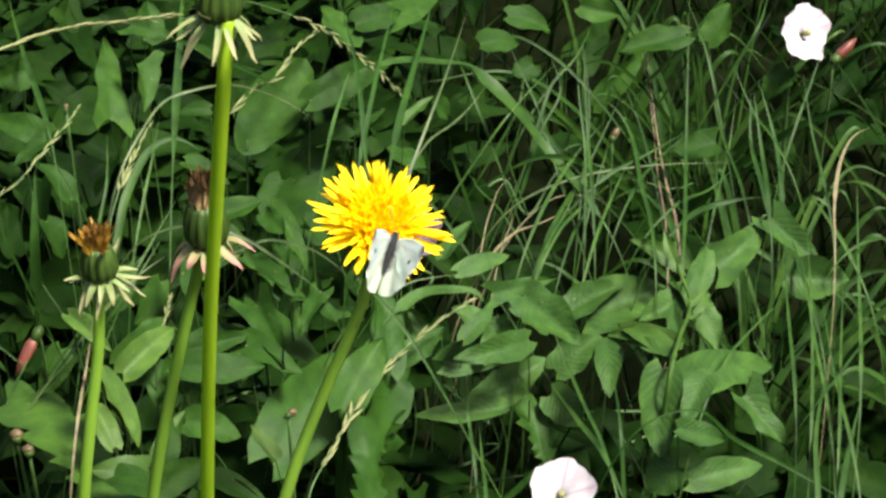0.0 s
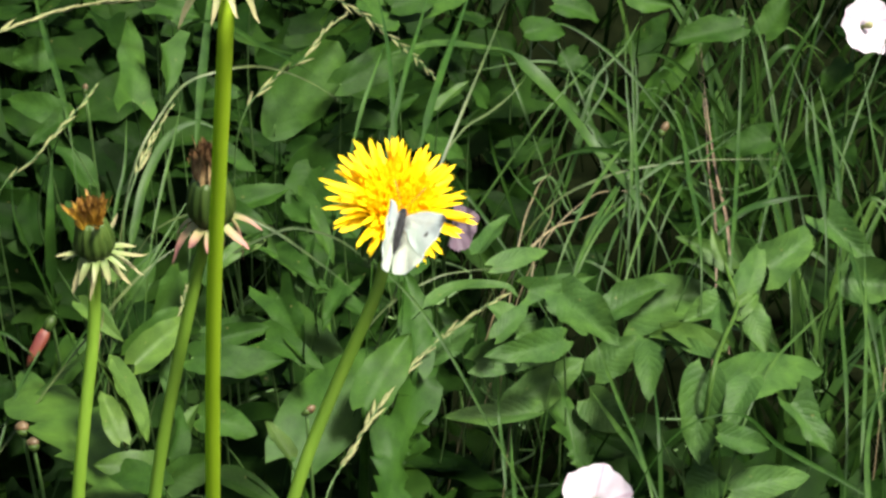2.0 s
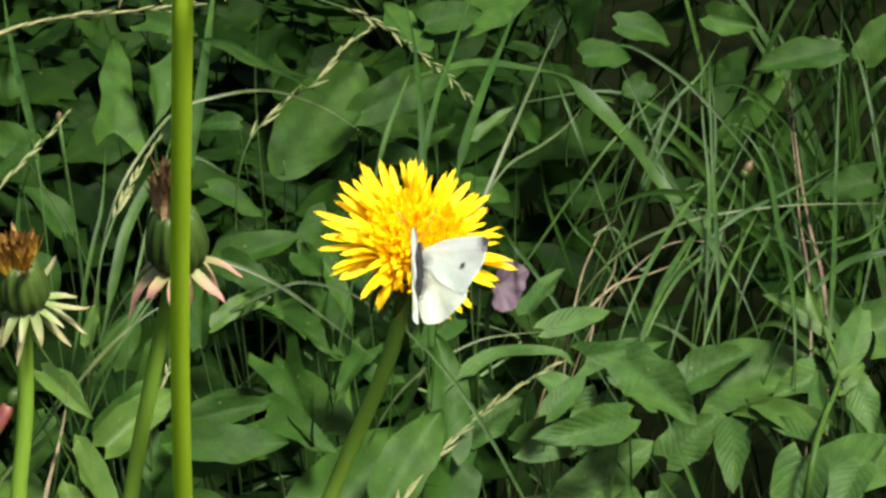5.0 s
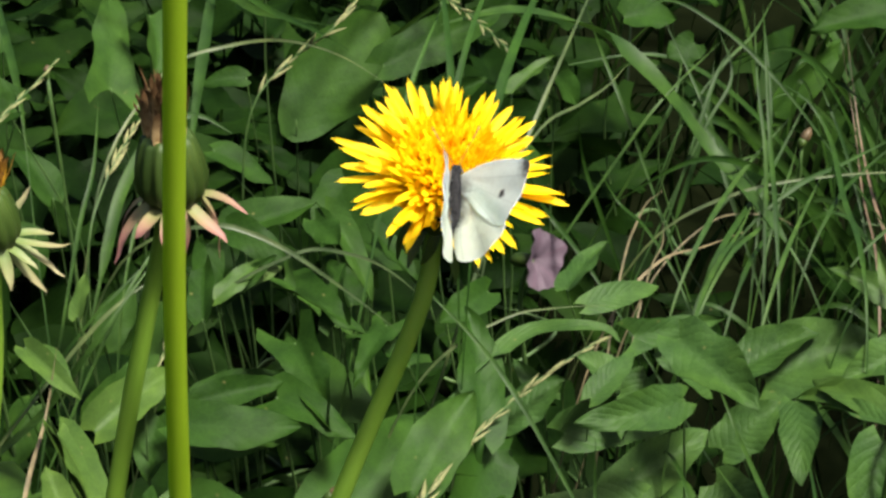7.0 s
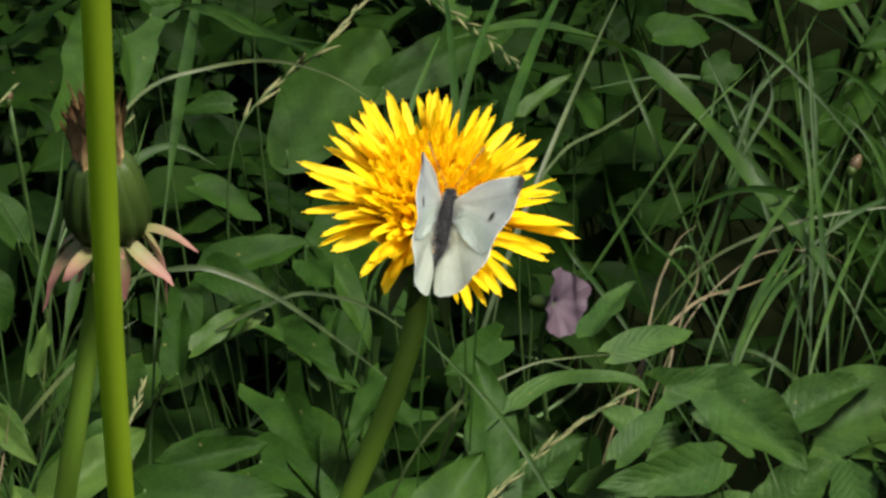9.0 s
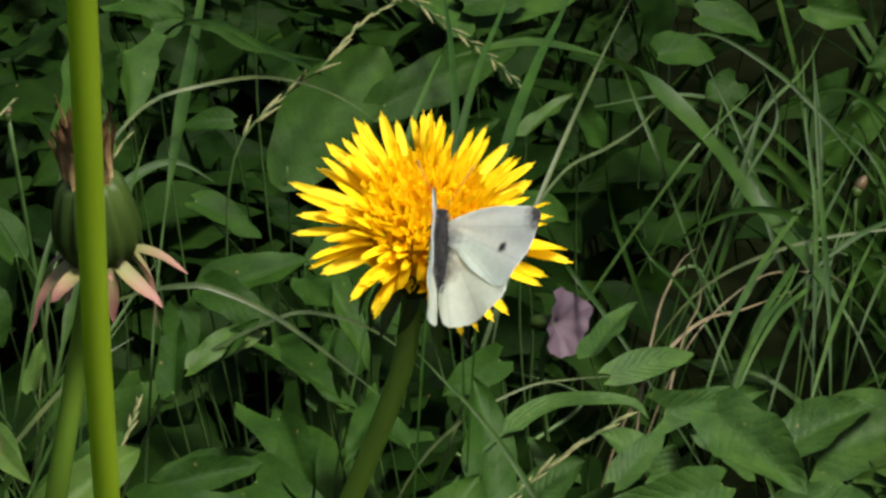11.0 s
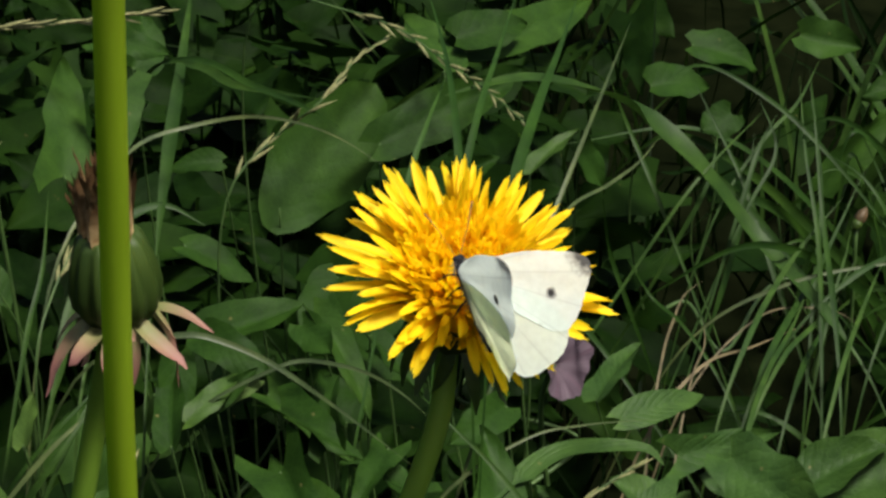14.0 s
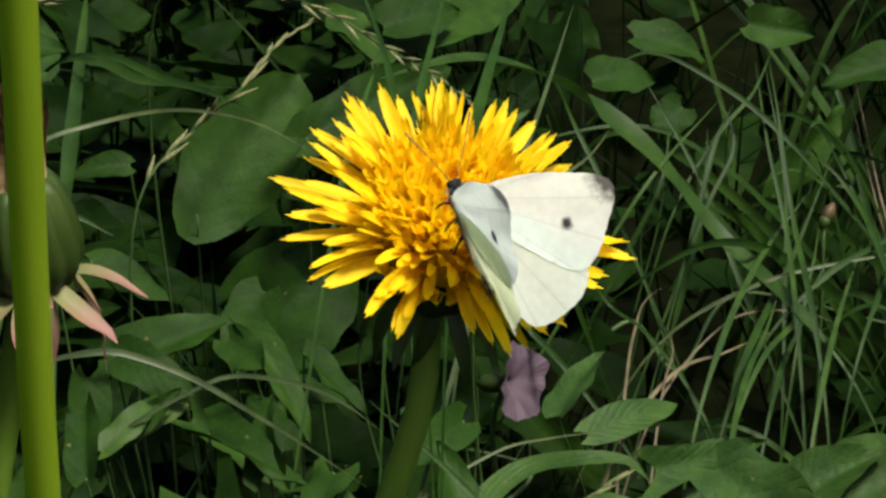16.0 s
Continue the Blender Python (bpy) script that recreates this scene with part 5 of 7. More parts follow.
leaf(vine_right, "ovate", (0.1818, 0.1912, 0.1036), (0.2078, 0.1882, 0.0999), 0.0188, mat=RIBBED_LIT)
leaf(vine_right, "ovate", (0.0778, 0.1435, 0.0794), (0.0902, 0.1292, 0.0764), 0.0158, mat=RIBBED_LIT)
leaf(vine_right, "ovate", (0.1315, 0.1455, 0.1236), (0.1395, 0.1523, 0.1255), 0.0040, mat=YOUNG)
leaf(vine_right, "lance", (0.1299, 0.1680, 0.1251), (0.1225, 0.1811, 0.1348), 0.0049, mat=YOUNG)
leaf(vine_right, "ovate", (0.1325, 0.1593, 0.1175), (0.1405, 0.1774, 0.1249), 0.0070, mat=RIBBED_LIT)
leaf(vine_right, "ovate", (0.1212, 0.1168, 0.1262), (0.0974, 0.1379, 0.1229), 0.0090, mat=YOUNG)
leaf(vine_right, "ovate", (0.1246, 0.1191, 0.1245), (0.1187, 0.1446, 0.1279), 0.0067, mat=RIBBED_LIT)
leaf(vine_right, "ovate", (0.0398, 0.1303, 0.1187), (0.0541, 0.1437, 0.1249), 0.0079, mat=RIBBED_LIT)
leaf(vine_right, "ovate", (0.0564, 0.1439, 0.1162), (0.0463, 0.1339, 0.1037), 0.0096, mat=RIBBED_LIT)
leaf(vine_right, "hastate", (0.0272, 0.1365, 0.1142), (0.0193, 0.1460, 0.1220), 0.0092, mat=RIBBED_LIT)
vine(vine_right, (0.1131, 0.1001, 0.0000), (0.1131, 0.0801, 0.1408), (0.1222, 0.1148, 0.1301), (0.1317, 0.1471, 0.1237), (0.1298, 0.1674, 0.1255), (0.1296, 0.1807, 0.1289), mat=YOUNG, radius=0.0009, name="shoot")
vine(vine_right, (0.0225, 0.1460, 0.0000), (0.0245, 0.1470, 0.0202), (0.0185, 0.1360, 0.0404), (0.0302, 0.1505, 0.0400), (0.0364, 0.1513, 0.0355), (0.0428, 0.1443, 0.0416), (0.0594, 0.1579, 0.0407), (0.0526, 0.1623, 0.0379))
vine(vine_right, (0.0185, 0.1360, 0.0404), (0.0222, 0.1350, 0.0739), (0.0155, 0.1220, 0.1155), radius=0.0003, name="leaf_stalk")
vine(vine_right, (0.0302, 0.1505, 0.0400), (0.0301, 0.1495, 0.0731), (0.0272, 0.1365, 0.1142), radius=0.0003, name="leaf_stalk")
vine(vine_right, (0.0364, 0.1513, 0.0355), (0.0427, 0.1503, 0.0646), (0.0334, 0.1373, 0.1016), radius=0.0003, name="leaf_stalk")
vine(vine_right, (0.0428, 0.1443, 0.0416), (0.0398, 0.1433, 0.0761), (0.0398, 0.1303, 0.1187), radius=0.0003, name="leaf_stalk")
vine(vine_right, (0.0594, 0.1579, 0.0407), (0.0514, 0.1569, 0.0744), (0.0564, 0.1439, 0.1162), radius=0.0003, name="leaf_stalk")
vine(vine_right, (0.0526, 0.1623, 0.0379), (0.0552, 0.1613, 0.0691), (0.0496, 0.1483, 0.1083), radius=0.0003, name="leaf_stalk")
vine(vine_right, (0.0612, 0.1464, 0.0000), (0.0632, 0.1474, 0.0157), (0.0572, 0.1364, 0.0314), (0.0501, 0.1455, 0.0298), (0.0808, 0.1575, 0.0278), (0.0840, 0.1708, 0.0286), (0.0794, 0.1739, 0.0356), (0.0875, 0.1849, 0.0345))
vine(vine_right, (0.0572, 0.1364, 0.0314), (0.0598, 0.1354, 0.0565), (0.0542, 0.1224, 0.0897), radius=0.0003, name="leaf_stalk")
vine(vine_right, (0.0501, 0.1455, 0.0298), (0.0471, 0.1445, 0.0534), (0.0471, 0.1315, 0.0851), radius=0.0003, name="leaf_stalk")
vine(vine_right, (0.0808, 0.1575, 0.0278), (0.0738, 0.1565, 0.0496), (0.0778, 0.1435, 0.0794), radius=0.0003, name="leaf_stalk")
vine(vine_right, (0.0840, 0.1708, 0.0286), (0.0841, 0.1698, 0.0512), (0.0810, 0.1568, 0.0818), radius=0.0003, name="leaf_stalk")
vine(vine_right, (0.0794, 0.1739, 0.0356), (0.0604, 0.1729, 0.0647), (0.0764, 0.1599, 0.1018), radius=0.0003, name="leaf_stalk")
vine(vine_right, (0.0875, 0.1849, 0.0345), (0.0909, 0.1839, 0.0626), (0.0845, 0.1709, 0.0987), radius=0.0003, name="leaf_stalk")
vine(vine_right, (0.1220, 0.0887, 0.0000), (0.1240, 0.0897, 0.0221), (0.1180, 0.0787, 0.0442), (0.1193, 0.0828, 0.0365), (0.1253, 0.0820, 0.0341), (0.1181, 0.1018, 0.0440), (0.1150, 0.1028, 0.0473), (0.1315, 0.1005, 0.0471))
vine(vine_right, (0.1180, 0.0787, 0.0442), (0.1199, 0.0777, 0.0813), (0.1150, 0.0647, 0.1264), radius=0.0003, name="leaf_stalk")
vine(vine_right, (0.1193, 0.0828, 0.0365), (0.1063, 0.0818, 0.0664), (0.1163, 0.0688, 0.1043), radius=0.0003, name="leaf_stalk")
vine(vine_right, (0.1253, 0.0820, 0.0341), (0.1242, 0.0810, 0.0618), (0.1223, 0.0680, 0.0975), radius=0.0003, name="leaf_stalk")
vine(vine_right, (0.1181, 0.1018, 0.0440), (0.1098, 0.1008, 0.0808), (0.1151, 0.0878, 0.1256), radius=0.0003, name="leaf_stalk")
vine(vine_right, (0.1150, 0.1028, 0.0473), (0.1188, 0.1018, 0.0872), (0.1120, 0.0888, 0.1352), radius=0.0003, name="leaf_stalk")
vine(vine_right, (0.1315, 0.1005, 0.0471), (0.1158, 0.0995, 0.0868), (0.1285, 0.0865, 0.1345), radius=0.0003, name="leaf_stalk")
vine(vine_right, (0.0468, 0.1900, 0.0000), (0.0488, 0.1910, 0.0220), (0.0428, 0.1800, 0.0441), (0.0562, 0.1692, 0.0429), (0.0379, 0.1977, 0.0420))
vine(vine_right, (0.0428, 0.1800, 0.0441), (0.0349, 0.1790, 0.0810), (0.0398, 0.1660, 0.1260), radius=0.0003, name="leaf_stalk")
vine(vine_right, (0.0562, 0.1692, 0.0429), (0.0597, 0.1682, 0.0787), (0.0532, 0.1552, 0.1225), radius=0.0003, name="leaf_stalk")
vine(vine_right, (0.0379, 0.1977, 0.0420), (0.0445, 0.1967, 0.0769), (0.0349, 0.1837, 0.1199), radius=0.0003, name="leaf_stalk")
vine(vine_right, (0.1243, 0.1310, 0.0000), (0.1263, 0.1320, 0.0223), (0.1203, 0.1210, 0.0446), (0.1212, 0.1274, 0.0444), (0.1242, 0.1308, 0.0442), (0.1276, 0.1331, 0.0436), (0.1345, 0.1595, 0.0433), (0.1351, 0.1611, 0.0408))
vine(vine_right, (0.1203, 0.1210, 0.0446), (0.1037, 0.1200, 0.0820), (0.1173, 0.1070, 0.1274), radius=0.0003, name="leaf_stalk")
vine(vine_right, (0.1212, 0.1274, 0.0444), (0.1162, 0.1264, 0.0816), (0.1182, 0.1134, 0.1268), radius=0.0003, name="leaf_stalk")
vine(vine_right, (0.1242, 0.1308, 0.0442), (0.1250, 0.1298, 0.0812), (0.1212, 0.1168, 0.1262), radius=0.0003, name="leaf_stalk")
vine(vine_right, (0.1276, 0.1331, 0.0436), (0.1218, 0.1321, 0.0801), (0.1246, 0.1191, 0.1245), radius=0.0003, name="leaf_stalk")
vine(vine_right, (0.1345, 0.1595, 0.0433), (0.1442, 0.1585, 0.0794), (0.1315, 0.1455, 0.1236), radius=0.0003, name="leaf_stalk")
vine(vine_right, (0.1351, 0.1611, 0.0408), (0.1252, 0.1601, 0.0747), (0.1321, 0.1471, 0.1166), radius=0.0003, name="leaf_stalk")
vine(vine_right, (0.1038, 0.1579, 0.0000), (0.1058, 0.1589, 0.0202), (0.0998, 0.1479, 0.0405), (0.1357, 0.1683, 0.0406), (0.1406, 0.1691, 0.0403), (0.1355, 0.1733, 0.0411), (0.1358, 0.1772, 0.0403), (0.1329, 0.1820, 0.0438))
vine(vine_right, (0.0998, 0.1479, 0.0405), (0.1008, 0.1469, 0.0741), (0.0968, 0.1339, 0.1157), radius=0.0003, name="leaf_stalk")
vine(vine_right, (0.1357, 0.1683, 0.0406), (0.1269, 0.1673, 0.0743), (0.1327, 0.1543, 0.1160), radius=0.0003, name="leaf_stalk")
vine(vine_right, (0.1406, 0.1691, 0.0403), (0.1489, 0.1681, 0.0736), (0.1376, 0.1551, 0.1150), radius=0.0003, name="leaf_stalk")
vine(vine_right, (0.1355, 0.1733, 0.0411), (0.1339, 0.1723, 0.0753), (0.1325, 0.1593, 0.1175), radius=0.0003, name="leaf_stalk")
vine(vine_right, (0.1358, 0.1772, 0.0403), (0.1317, 0.1762, 0.0737), (0.1328, 0.1632, 0.1151), radius=0.0003, name="leaf_stalk")
vine(vine_right, (0.1329, 0.1820, 0.0438), (0.1194, 0.1810, 0.0805), (0.1299, 0.1680, 0.1251), radius=0.0003, name="leaf_stalk")
vine(vine_right, (0.1547, 0.1280, 0.0000), (0.1567, 0.1290, 0.0191), (0.1507, 0.1180, 0.0382))
vine(vine_right, (0.1507, 0.1180, 0.0382), (0.1610, 0.1170, 0.0696), (0.1477, 0.1040, 0.1090), radius=0.0003, name="leaf_stalk")
vine(vine_right, (0.1013, 0.1968, 0.0000), (0.1033, 0.1978, 0.0168), (0.0973, 0.1868, 0.0335), (0.1395, 0.1857, 0.0377), (0.1369, 0.1908, 0.0413), (0.1543, 0.2055, 0.0380), (0.1848, 0.2052, 0.0363), (0.1800, 0.2276, 0.0408))
vine(vine_right, (0.0973, 0.1868, 0.0335), (0.1011, 0.1858, 0.0607), (0.0943, 0.1728, 0.0958), radius=0.0003, name="leaf_stalk")
vine(vine_right, (0.1395, 0.1857, 0.0377), (0.1433, 0.1847, 0.0687), (0.1365, 0.1717, 0.1077), radius=0.0003, name="leaf_stalk")
vine(vine_right, (0.1369, 0.1908, 0.0413), (0.1434, 0.1898, 0.0757), (0.1339, 0.1768, 0.1180), radius=0.0003, name="leaf_stalk")
vine(vine_right, (0.1543, 0.2055, 0.0380), (0.1553, 0.2045, 0.0694), (0.1513, 0.1915, 0.1087), radius=0.0003, name="leaf_stalk")
vine(vine_right, (0.1848, 0.2052, 0.0363), (0.1788, 0.2042, 0.0659), (0.1818, 0.1912, 0.1036), radius=0.0003, name="leaf_stalk")
vine(vine_right, (0.1800, 0.2276, 0.0408), (0.1729, 0.2266, 0.0748), (0.1770, 0.2136, 0.1167), radius=0.0003, name="leaf_stalk")

vine_far = thing("bindweed", (0.1240, 0.3199, 0), "bindweed leaves scattered among tall green grass", "plant")
leaf(vine_far, "ovate", (0.1533, 0.3228, 0.1449), (0.1218, 0.3139, 0.1421), 0.0140)
leaf(vine_far, "heart", (0.1624, 0.2748, 0.1171), (0.1389, 0.2708, 0.1129), 0.0136)
leaf(vine_far, "ovate", (0.1181, 0.3529, 0.0887), (0.1430, 0.3734, 0.1093), 0.0144, face=(0.9, -0.2, 0.4))
leaf(vine_far, "ovate", (0.0814, 0.3038, 0.1410), (0.0732, 0.2963, 0.1376), 0.0111)
leaf(vine_far, "ovate", (0.0717, 0.3285, 0.1522), (0.0926, 0.3297, 0.1472), 0.0127)
leaf(vine_far, "ovate", (0.1070, 0.3456, 0.1473), (0.1249, 0.3404, 0.1429), 0.0129)
leaf(vine_far, "ovate", (0.1661, 0.3322, 0.1359), (0.1788, 0.3394, 0.1496), 0.0142)
leaf(vine_far, "ovate", (0.1974, 0.3037, 0.1379), (0.1900, 0.2959, 0.1248), 0.0126)
leaf(vine_far, "ovate", (0.0585, 0.3153, 0.1451), (0.0769, 0.3238, 0.1447), 0.0127)
vine(vine_far, (0.0655, 0.3393, 0.0000), (0.0675, 0.3403, 0.0254), (0.0615, 0.3293, 0.0508), (0.0747, 0.3425, 0.0533), (0.0844, 0.3178, 0.0494), (0.1100, 0.3596, 0.0515), (0.1563, 0.3368, 0.0507), (0.1691, 0.3462, 0.0476))
vine(vine_far, (0.0615, 0.3293, 0.0508), (0.0544, 0.3283, 0.0939), (0.0585, 0.3153, 0.1451), radius=0.0003, name="leaf_stalk")
vine(vine_far, (0.0747, 0.3425, 0.0533), (0.0828, 0.3415, 0.0987), (0.0717, 0.3285, 0.1522), radius=0.0003, name="leaf_stalk")
vine(vine_far, (0.0844, 0.3178, 0.0494), (0.0727, 0.3168, 0.0912), (0.0814, 0.3038, 0.1410), radius=0.0003, name="leaf_stalk")
vine(vine_far, (0.1100, 0.3596, 0.0515), (0.1043, 0.3586, 0.0954), (0.1070, 0.3456, 0.1473), radius=0.0003, name="leaf_stalk")
vine(vine_far, (0.1563, 0.3368, 0.0507), (0.1526, 0.3358, 0.0938), (0.1533, 0.3228, 0.1449), radius=0.0003, name="leaf_stalk")
vine(vine_far, (0.1691, 0.3462, 0.0476), (0.1692, 0.3452, 0.0877), (0.1661, 0.3322, 0.1359), radius=0.0003, name="leaf_stalk")
vine(vine_far, (0.1694, 0.2988, 0.0000), (0.1714, 0.2998, 0.0205), (0.1654, 0.2888, 0.0410), (0.2004, 0.3177, 0.0482))
vine(vine_far, (0.1654, 0.2888, 0.0410), (0.1679, 0.2878, 0.0750), (0.1624, 0.2748, 0.1171), radius=0.0003, name="leaf_stalk")
vine(vine_far, (0.2004, 0.3177, 0.0482), (0.1902, 0.3167, 0.0890), (0.1974, 0.3037, 0.1379), radius=0.0003, name="leaf_stalk")
vine(vine_far, (0.1251, 0.3769, 0.0000), (0.1271, 0.3779, 0.0155), (0.1211, 0.3669, 0.0310))
vine(vine_far, (0.1211, 0.3669, 0.0310), (0.1075, 0.3659, 0.0559), (0.1181, 0.3529, 0.0887), radius=0.0003, name="leaf_stalk")

rosette = thing("dandelion_rosette", (-0.0099, 0.1030, 0), "dandelion leaves with jagged edges low on the ground", "plant")
leaf(rosette, "lobed", (-0.0012, 0.0577, 0.0916), (0.0094, 0.1238, 0.1245), 0.0391, mat=BROAD, face=(0.5, -0.35, 0.75), fold=0.1)
leaf(rosette, "ovate", (0.0093, 0.1103, 0.1196), (0.0119, 0.1385, 0.1422), 0.0153, mat=BROAD, face=(0.5, -0.35, 0.75), fold=0.3)
leaf(rosette, "ovate", (-0.0086, 0.0927, 0.1152), (0.0047, 0.1159, 0.1329), 0.0165, mat=BROAD, face=(0.5, -0.35, 0.75))
leaf(rosette, "ovate", (-0.0355, 0.0885, 0.0954), (-0.0027, 0.1387, 0.1155), 0.0281, mat=BROAD, face=(0.5, -0.35, 0.75))
leaf(rosette, "lobed", (-0.0886, 0.0489, 0.1064), (-0.1536, 0.1352, 0.1066), 0.0507, mat=YOUNG, face=(0.35, -0.25, 0.9), fold=0.15)
leaf(rosette, "lobed", (0.0771, 0.1248, 0.0611), (0.0604, 0.1523, 0.0808), 0.0257, mat=BROAD, face=(0.5, -0.35, 0.75))
leaf(rosette, "lobed", (-0.0005, 0.0826, 0.0977), (0.0162, 0.1119, 0.1072), 0.0240, mat=BROAD, face=(0.5, -0.35, 0.75))
leaf(rosette, "heart", (-0.0314, 0.2184, 0.1277), (-0.0033, 0.2300, 0.1453), 0.0304, mat=BROAD, face=(0.5, -0.35, 0.75))
vine(rosette, (-0.0099, 0.1030, 0.0000), (-0.0055, 0.0804, 0.0358), (-0.0012, 0.0577, 0.0916), radius=0.0022, mat=BROAD, name="leaf_stalk")
vine(rosette, (-0.0099, 0.1030, 0.0000), (-0.0003, 0.1067, 0.0498), (0.0093, 0.1103, 0.1196), radius=0.0022, mat=BROAD, name="leaf_stalk")
vine(rosette, (-0.0099, 0.1030, 0.0000), (-0.0093, 0.0978, 0.0476), (-0.0086, 0.0927, 0.1152), radius=0.0022, mat=BROAD, name="leaf_stalk")
vine(rosette, (-0.0099, 0.1030, 0.0000), (-0.0227, 0.0957, 0.0377), (-0.0355, 0.0885, 0.0954), radius=0.0022, mat=BROAD, name="leaf_stalk")
vine(rosette, (-0.0099, 0.1030, 0.0000), (-0.0493, 0.0759, 0.0402), (-0.0886, 0.0489, 0.1004), radius=0.0022, mat=BROAD, name="leaf_stalk")
vine(rosette, (-0.0099, 0.1030, 0.0000), (0.0336, 0.1139, 0.0206), (0.0771, 0.1248, 0.0611), radius=0.0022, mat=BROAD, name="leaf_stalk")
vine(rosette, (-0.0099, 0.1030, 0.0000), (-0.0052, 0.0928, 0.0388), (-0.0005, 0.0826, 0.0977), radius=0.0022, mat=BROAD, name="leaf_stalk")
vine(rosette, (-0.0099, 0.1030, 0.0000), (-0.0206, 0.1607, 0.0538), (-0.0314, 0.2184, 0.1277), radius=0.0022, mat=BROAD, name="leaf_stalk")

leaf(vine_left, "hastate", (-0.0417, 0.1437, 0.1444), (-0.0227, 0.1275, 0.1419), 0.0129, face=(0.3, -0.35, 0.9))
vine(vine_left, (-0.0357, 0.1617, 0.0000), (-0.0377, 0.1577, 0.0867), (-0.0417, 0.1437, 0.1444), radius=0.0004, name="leaf_stalk")
leaf(vine_left, "hastate", (-0.0294, 0.1352, 0.1406), (-0.0323, 0.1525, 0.1489), 0.0104)
vine(vine_left, (-0.0234, 0.1532, 0.0000), (-0.0254, 0.1492, 0.0844), (-0.0294, 0.1352, 0.1406), radius=0.0004, name="leaf_stalk")
leaf(vine_left, "hastate", (-0.0164, 0.1356, 0.1387), (-0.0243, 0.1123, 0.1387), 0.0104)
vine(vine_left, (-0.0104, 0.1536, 0.0000), (-0.0124, 0.1496, 0.0832), (-0.0164, 0.1356, 0.1387), radius=0.0004, name="leaf_stalk")
leaf(vine_left, "ovate", (-0.0630, 0.1367, 0.1462), (-0.0496, 0.1500, 0.1511), 0.0061, mat=YOUNG)
vine(vine_left, (-0.0570, 0.1547, 0.0000), (-0.0590, 0.1507, 0.0877), (-0.0630, 0.1367, 0.1462), radius=0.0004, name="leaf_stalk")
leaf(vine_left, "ovate", (0.0114, 0.1536, 0.1383), (-0.0011, 0.1359, 0.1403), 0.0095)
vine(vine_left, (0.0174, 0.1716, 0.0000), (0.0154, 0.1676, 0.0830), (0.0114, 0.1536, 0.1383), radius=0.0004, name="leaf_stalk")
leaf(vine_left, "ovate", (-0.0655, 0.1285, 0.1448), (-0.0671, 0.1507, 0.1540), 0.0078)
vine(vine_left, (-0.0595, 0.1465, 0.0000), (-0.0615, 0.1425, 0.0869), (-0.0655, 0.1285, 0.1448), radius=0.0004, name="leaf_stalk")
leaf(vine_right, "ovate", (0.0645, 0.1455, 0.1282), (0.0832, 0.1194, 0.1234), 0.0175, mat=RIBBED_LIT)
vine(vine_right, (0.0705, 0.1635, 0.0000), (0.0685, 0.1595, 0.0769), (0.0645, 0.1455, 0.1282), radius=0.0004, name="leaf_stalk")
leaf(vine_right, "ovate", (0.0646, 0.1235, 0.1233), (0.0393, 0.1017, 0.1264), 0.0122, mat=RIBBED_LIT)
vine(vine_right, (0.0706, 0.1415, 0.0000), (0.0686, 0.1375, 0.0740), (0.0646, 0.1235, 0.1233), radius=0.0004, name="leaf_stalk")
leaf(vine_left, "ovate", (-0.0618, 0.1643, 0.1522), (-0.0451, 0.1525, 0.1509), 0.0105)
vine(vine_left, (-0.0558, 0.1823, 0.0000), (-0.0578, 0.1783, 0.0913), (-0.0618, 0.1643, 0.1522), radius=0.0004, name="leaf_stalk")
leaf(vine_left, "ovate", (-0.0378, 0.1722, 0.1502), (-0.0294, 0.1596, 0.1500), 0.0091)
vine(vine_left, (-0.0318, 0.1902, 0.0000), (-0.0338, 0.1862, 0.0901), (-0.0378, 0.1722, 0.1502), radius=0.0004, name="leaf_stalk")

vine_low = thing("leafy_weed", (-0.0750, 0.0600, 0), "low weed with bright yellowish green leaves round stalks", "plant")
leaf(vine_low, "ovate", (-0.0993, 0.0890, 0.1354), (-0.0791, 0.0576, 0.1292), 0.0105, mat=YOUNG)
vine(vine_low, (-0.0933, 0.1070, 0.0000), (-0.0953, 0.1030, 0.0812), (-0.0993, 0.0890, 0.1354), radius=0.0005, name="leaf_stalk")
leaf(vine_low, "ovate", (-0.0901, 0.0918, 0.1345), (-0.0722, 0.1154, 0.1409), 0.0121, mat=YOUNG)
vine(vine_low, (-0.0841, 0.1098, 0.0000), (-0.0861, 0.1058, 0.0807), (-0.0901, 0.0918, 0.1345), radius=0.0005, name="leaf_stalk")
leaf(vine_low, "ovate", (-0.0739, 0.0487, 0.1224), (-0.0998, 0.0442, 0.1295), 0.0121, mat=YOUNG)
vine(vine_low, (-0.0679, 0.0667, 0.0000), (-0.0699, 0.0627, 0.0734), (-0.0739, 0.0487, 0.1224), radius=0.0005, name="leaf_stalk")
leaf(vine_low, "ovate", (-0.0767, 0.0429, 0.1216), (-0.0702, 0.0743, 0.1315), 0.0101, mat=YOUNG)
vine(vine_low, (-0.0707, 0.0609, 0.0000), (-0.0727, 0.0569, 0.0729), (-0.0767, 0.0429, 0.1216), radius=0.0005, name="leaf_stalk")
leaf(vine_low, "ovate", (-0.0574, 0.0441, 0.1188), (-0.0361, 0.0395, 0.1184), 0.0101)
vine(vine_low, (-0.0514, 0.0621, 0.0000), (-0.0534, 0.0581, 0.0713), (-0.0574, 0.0441, 0.1188), radius=0.0005, name="leaf_stalk")
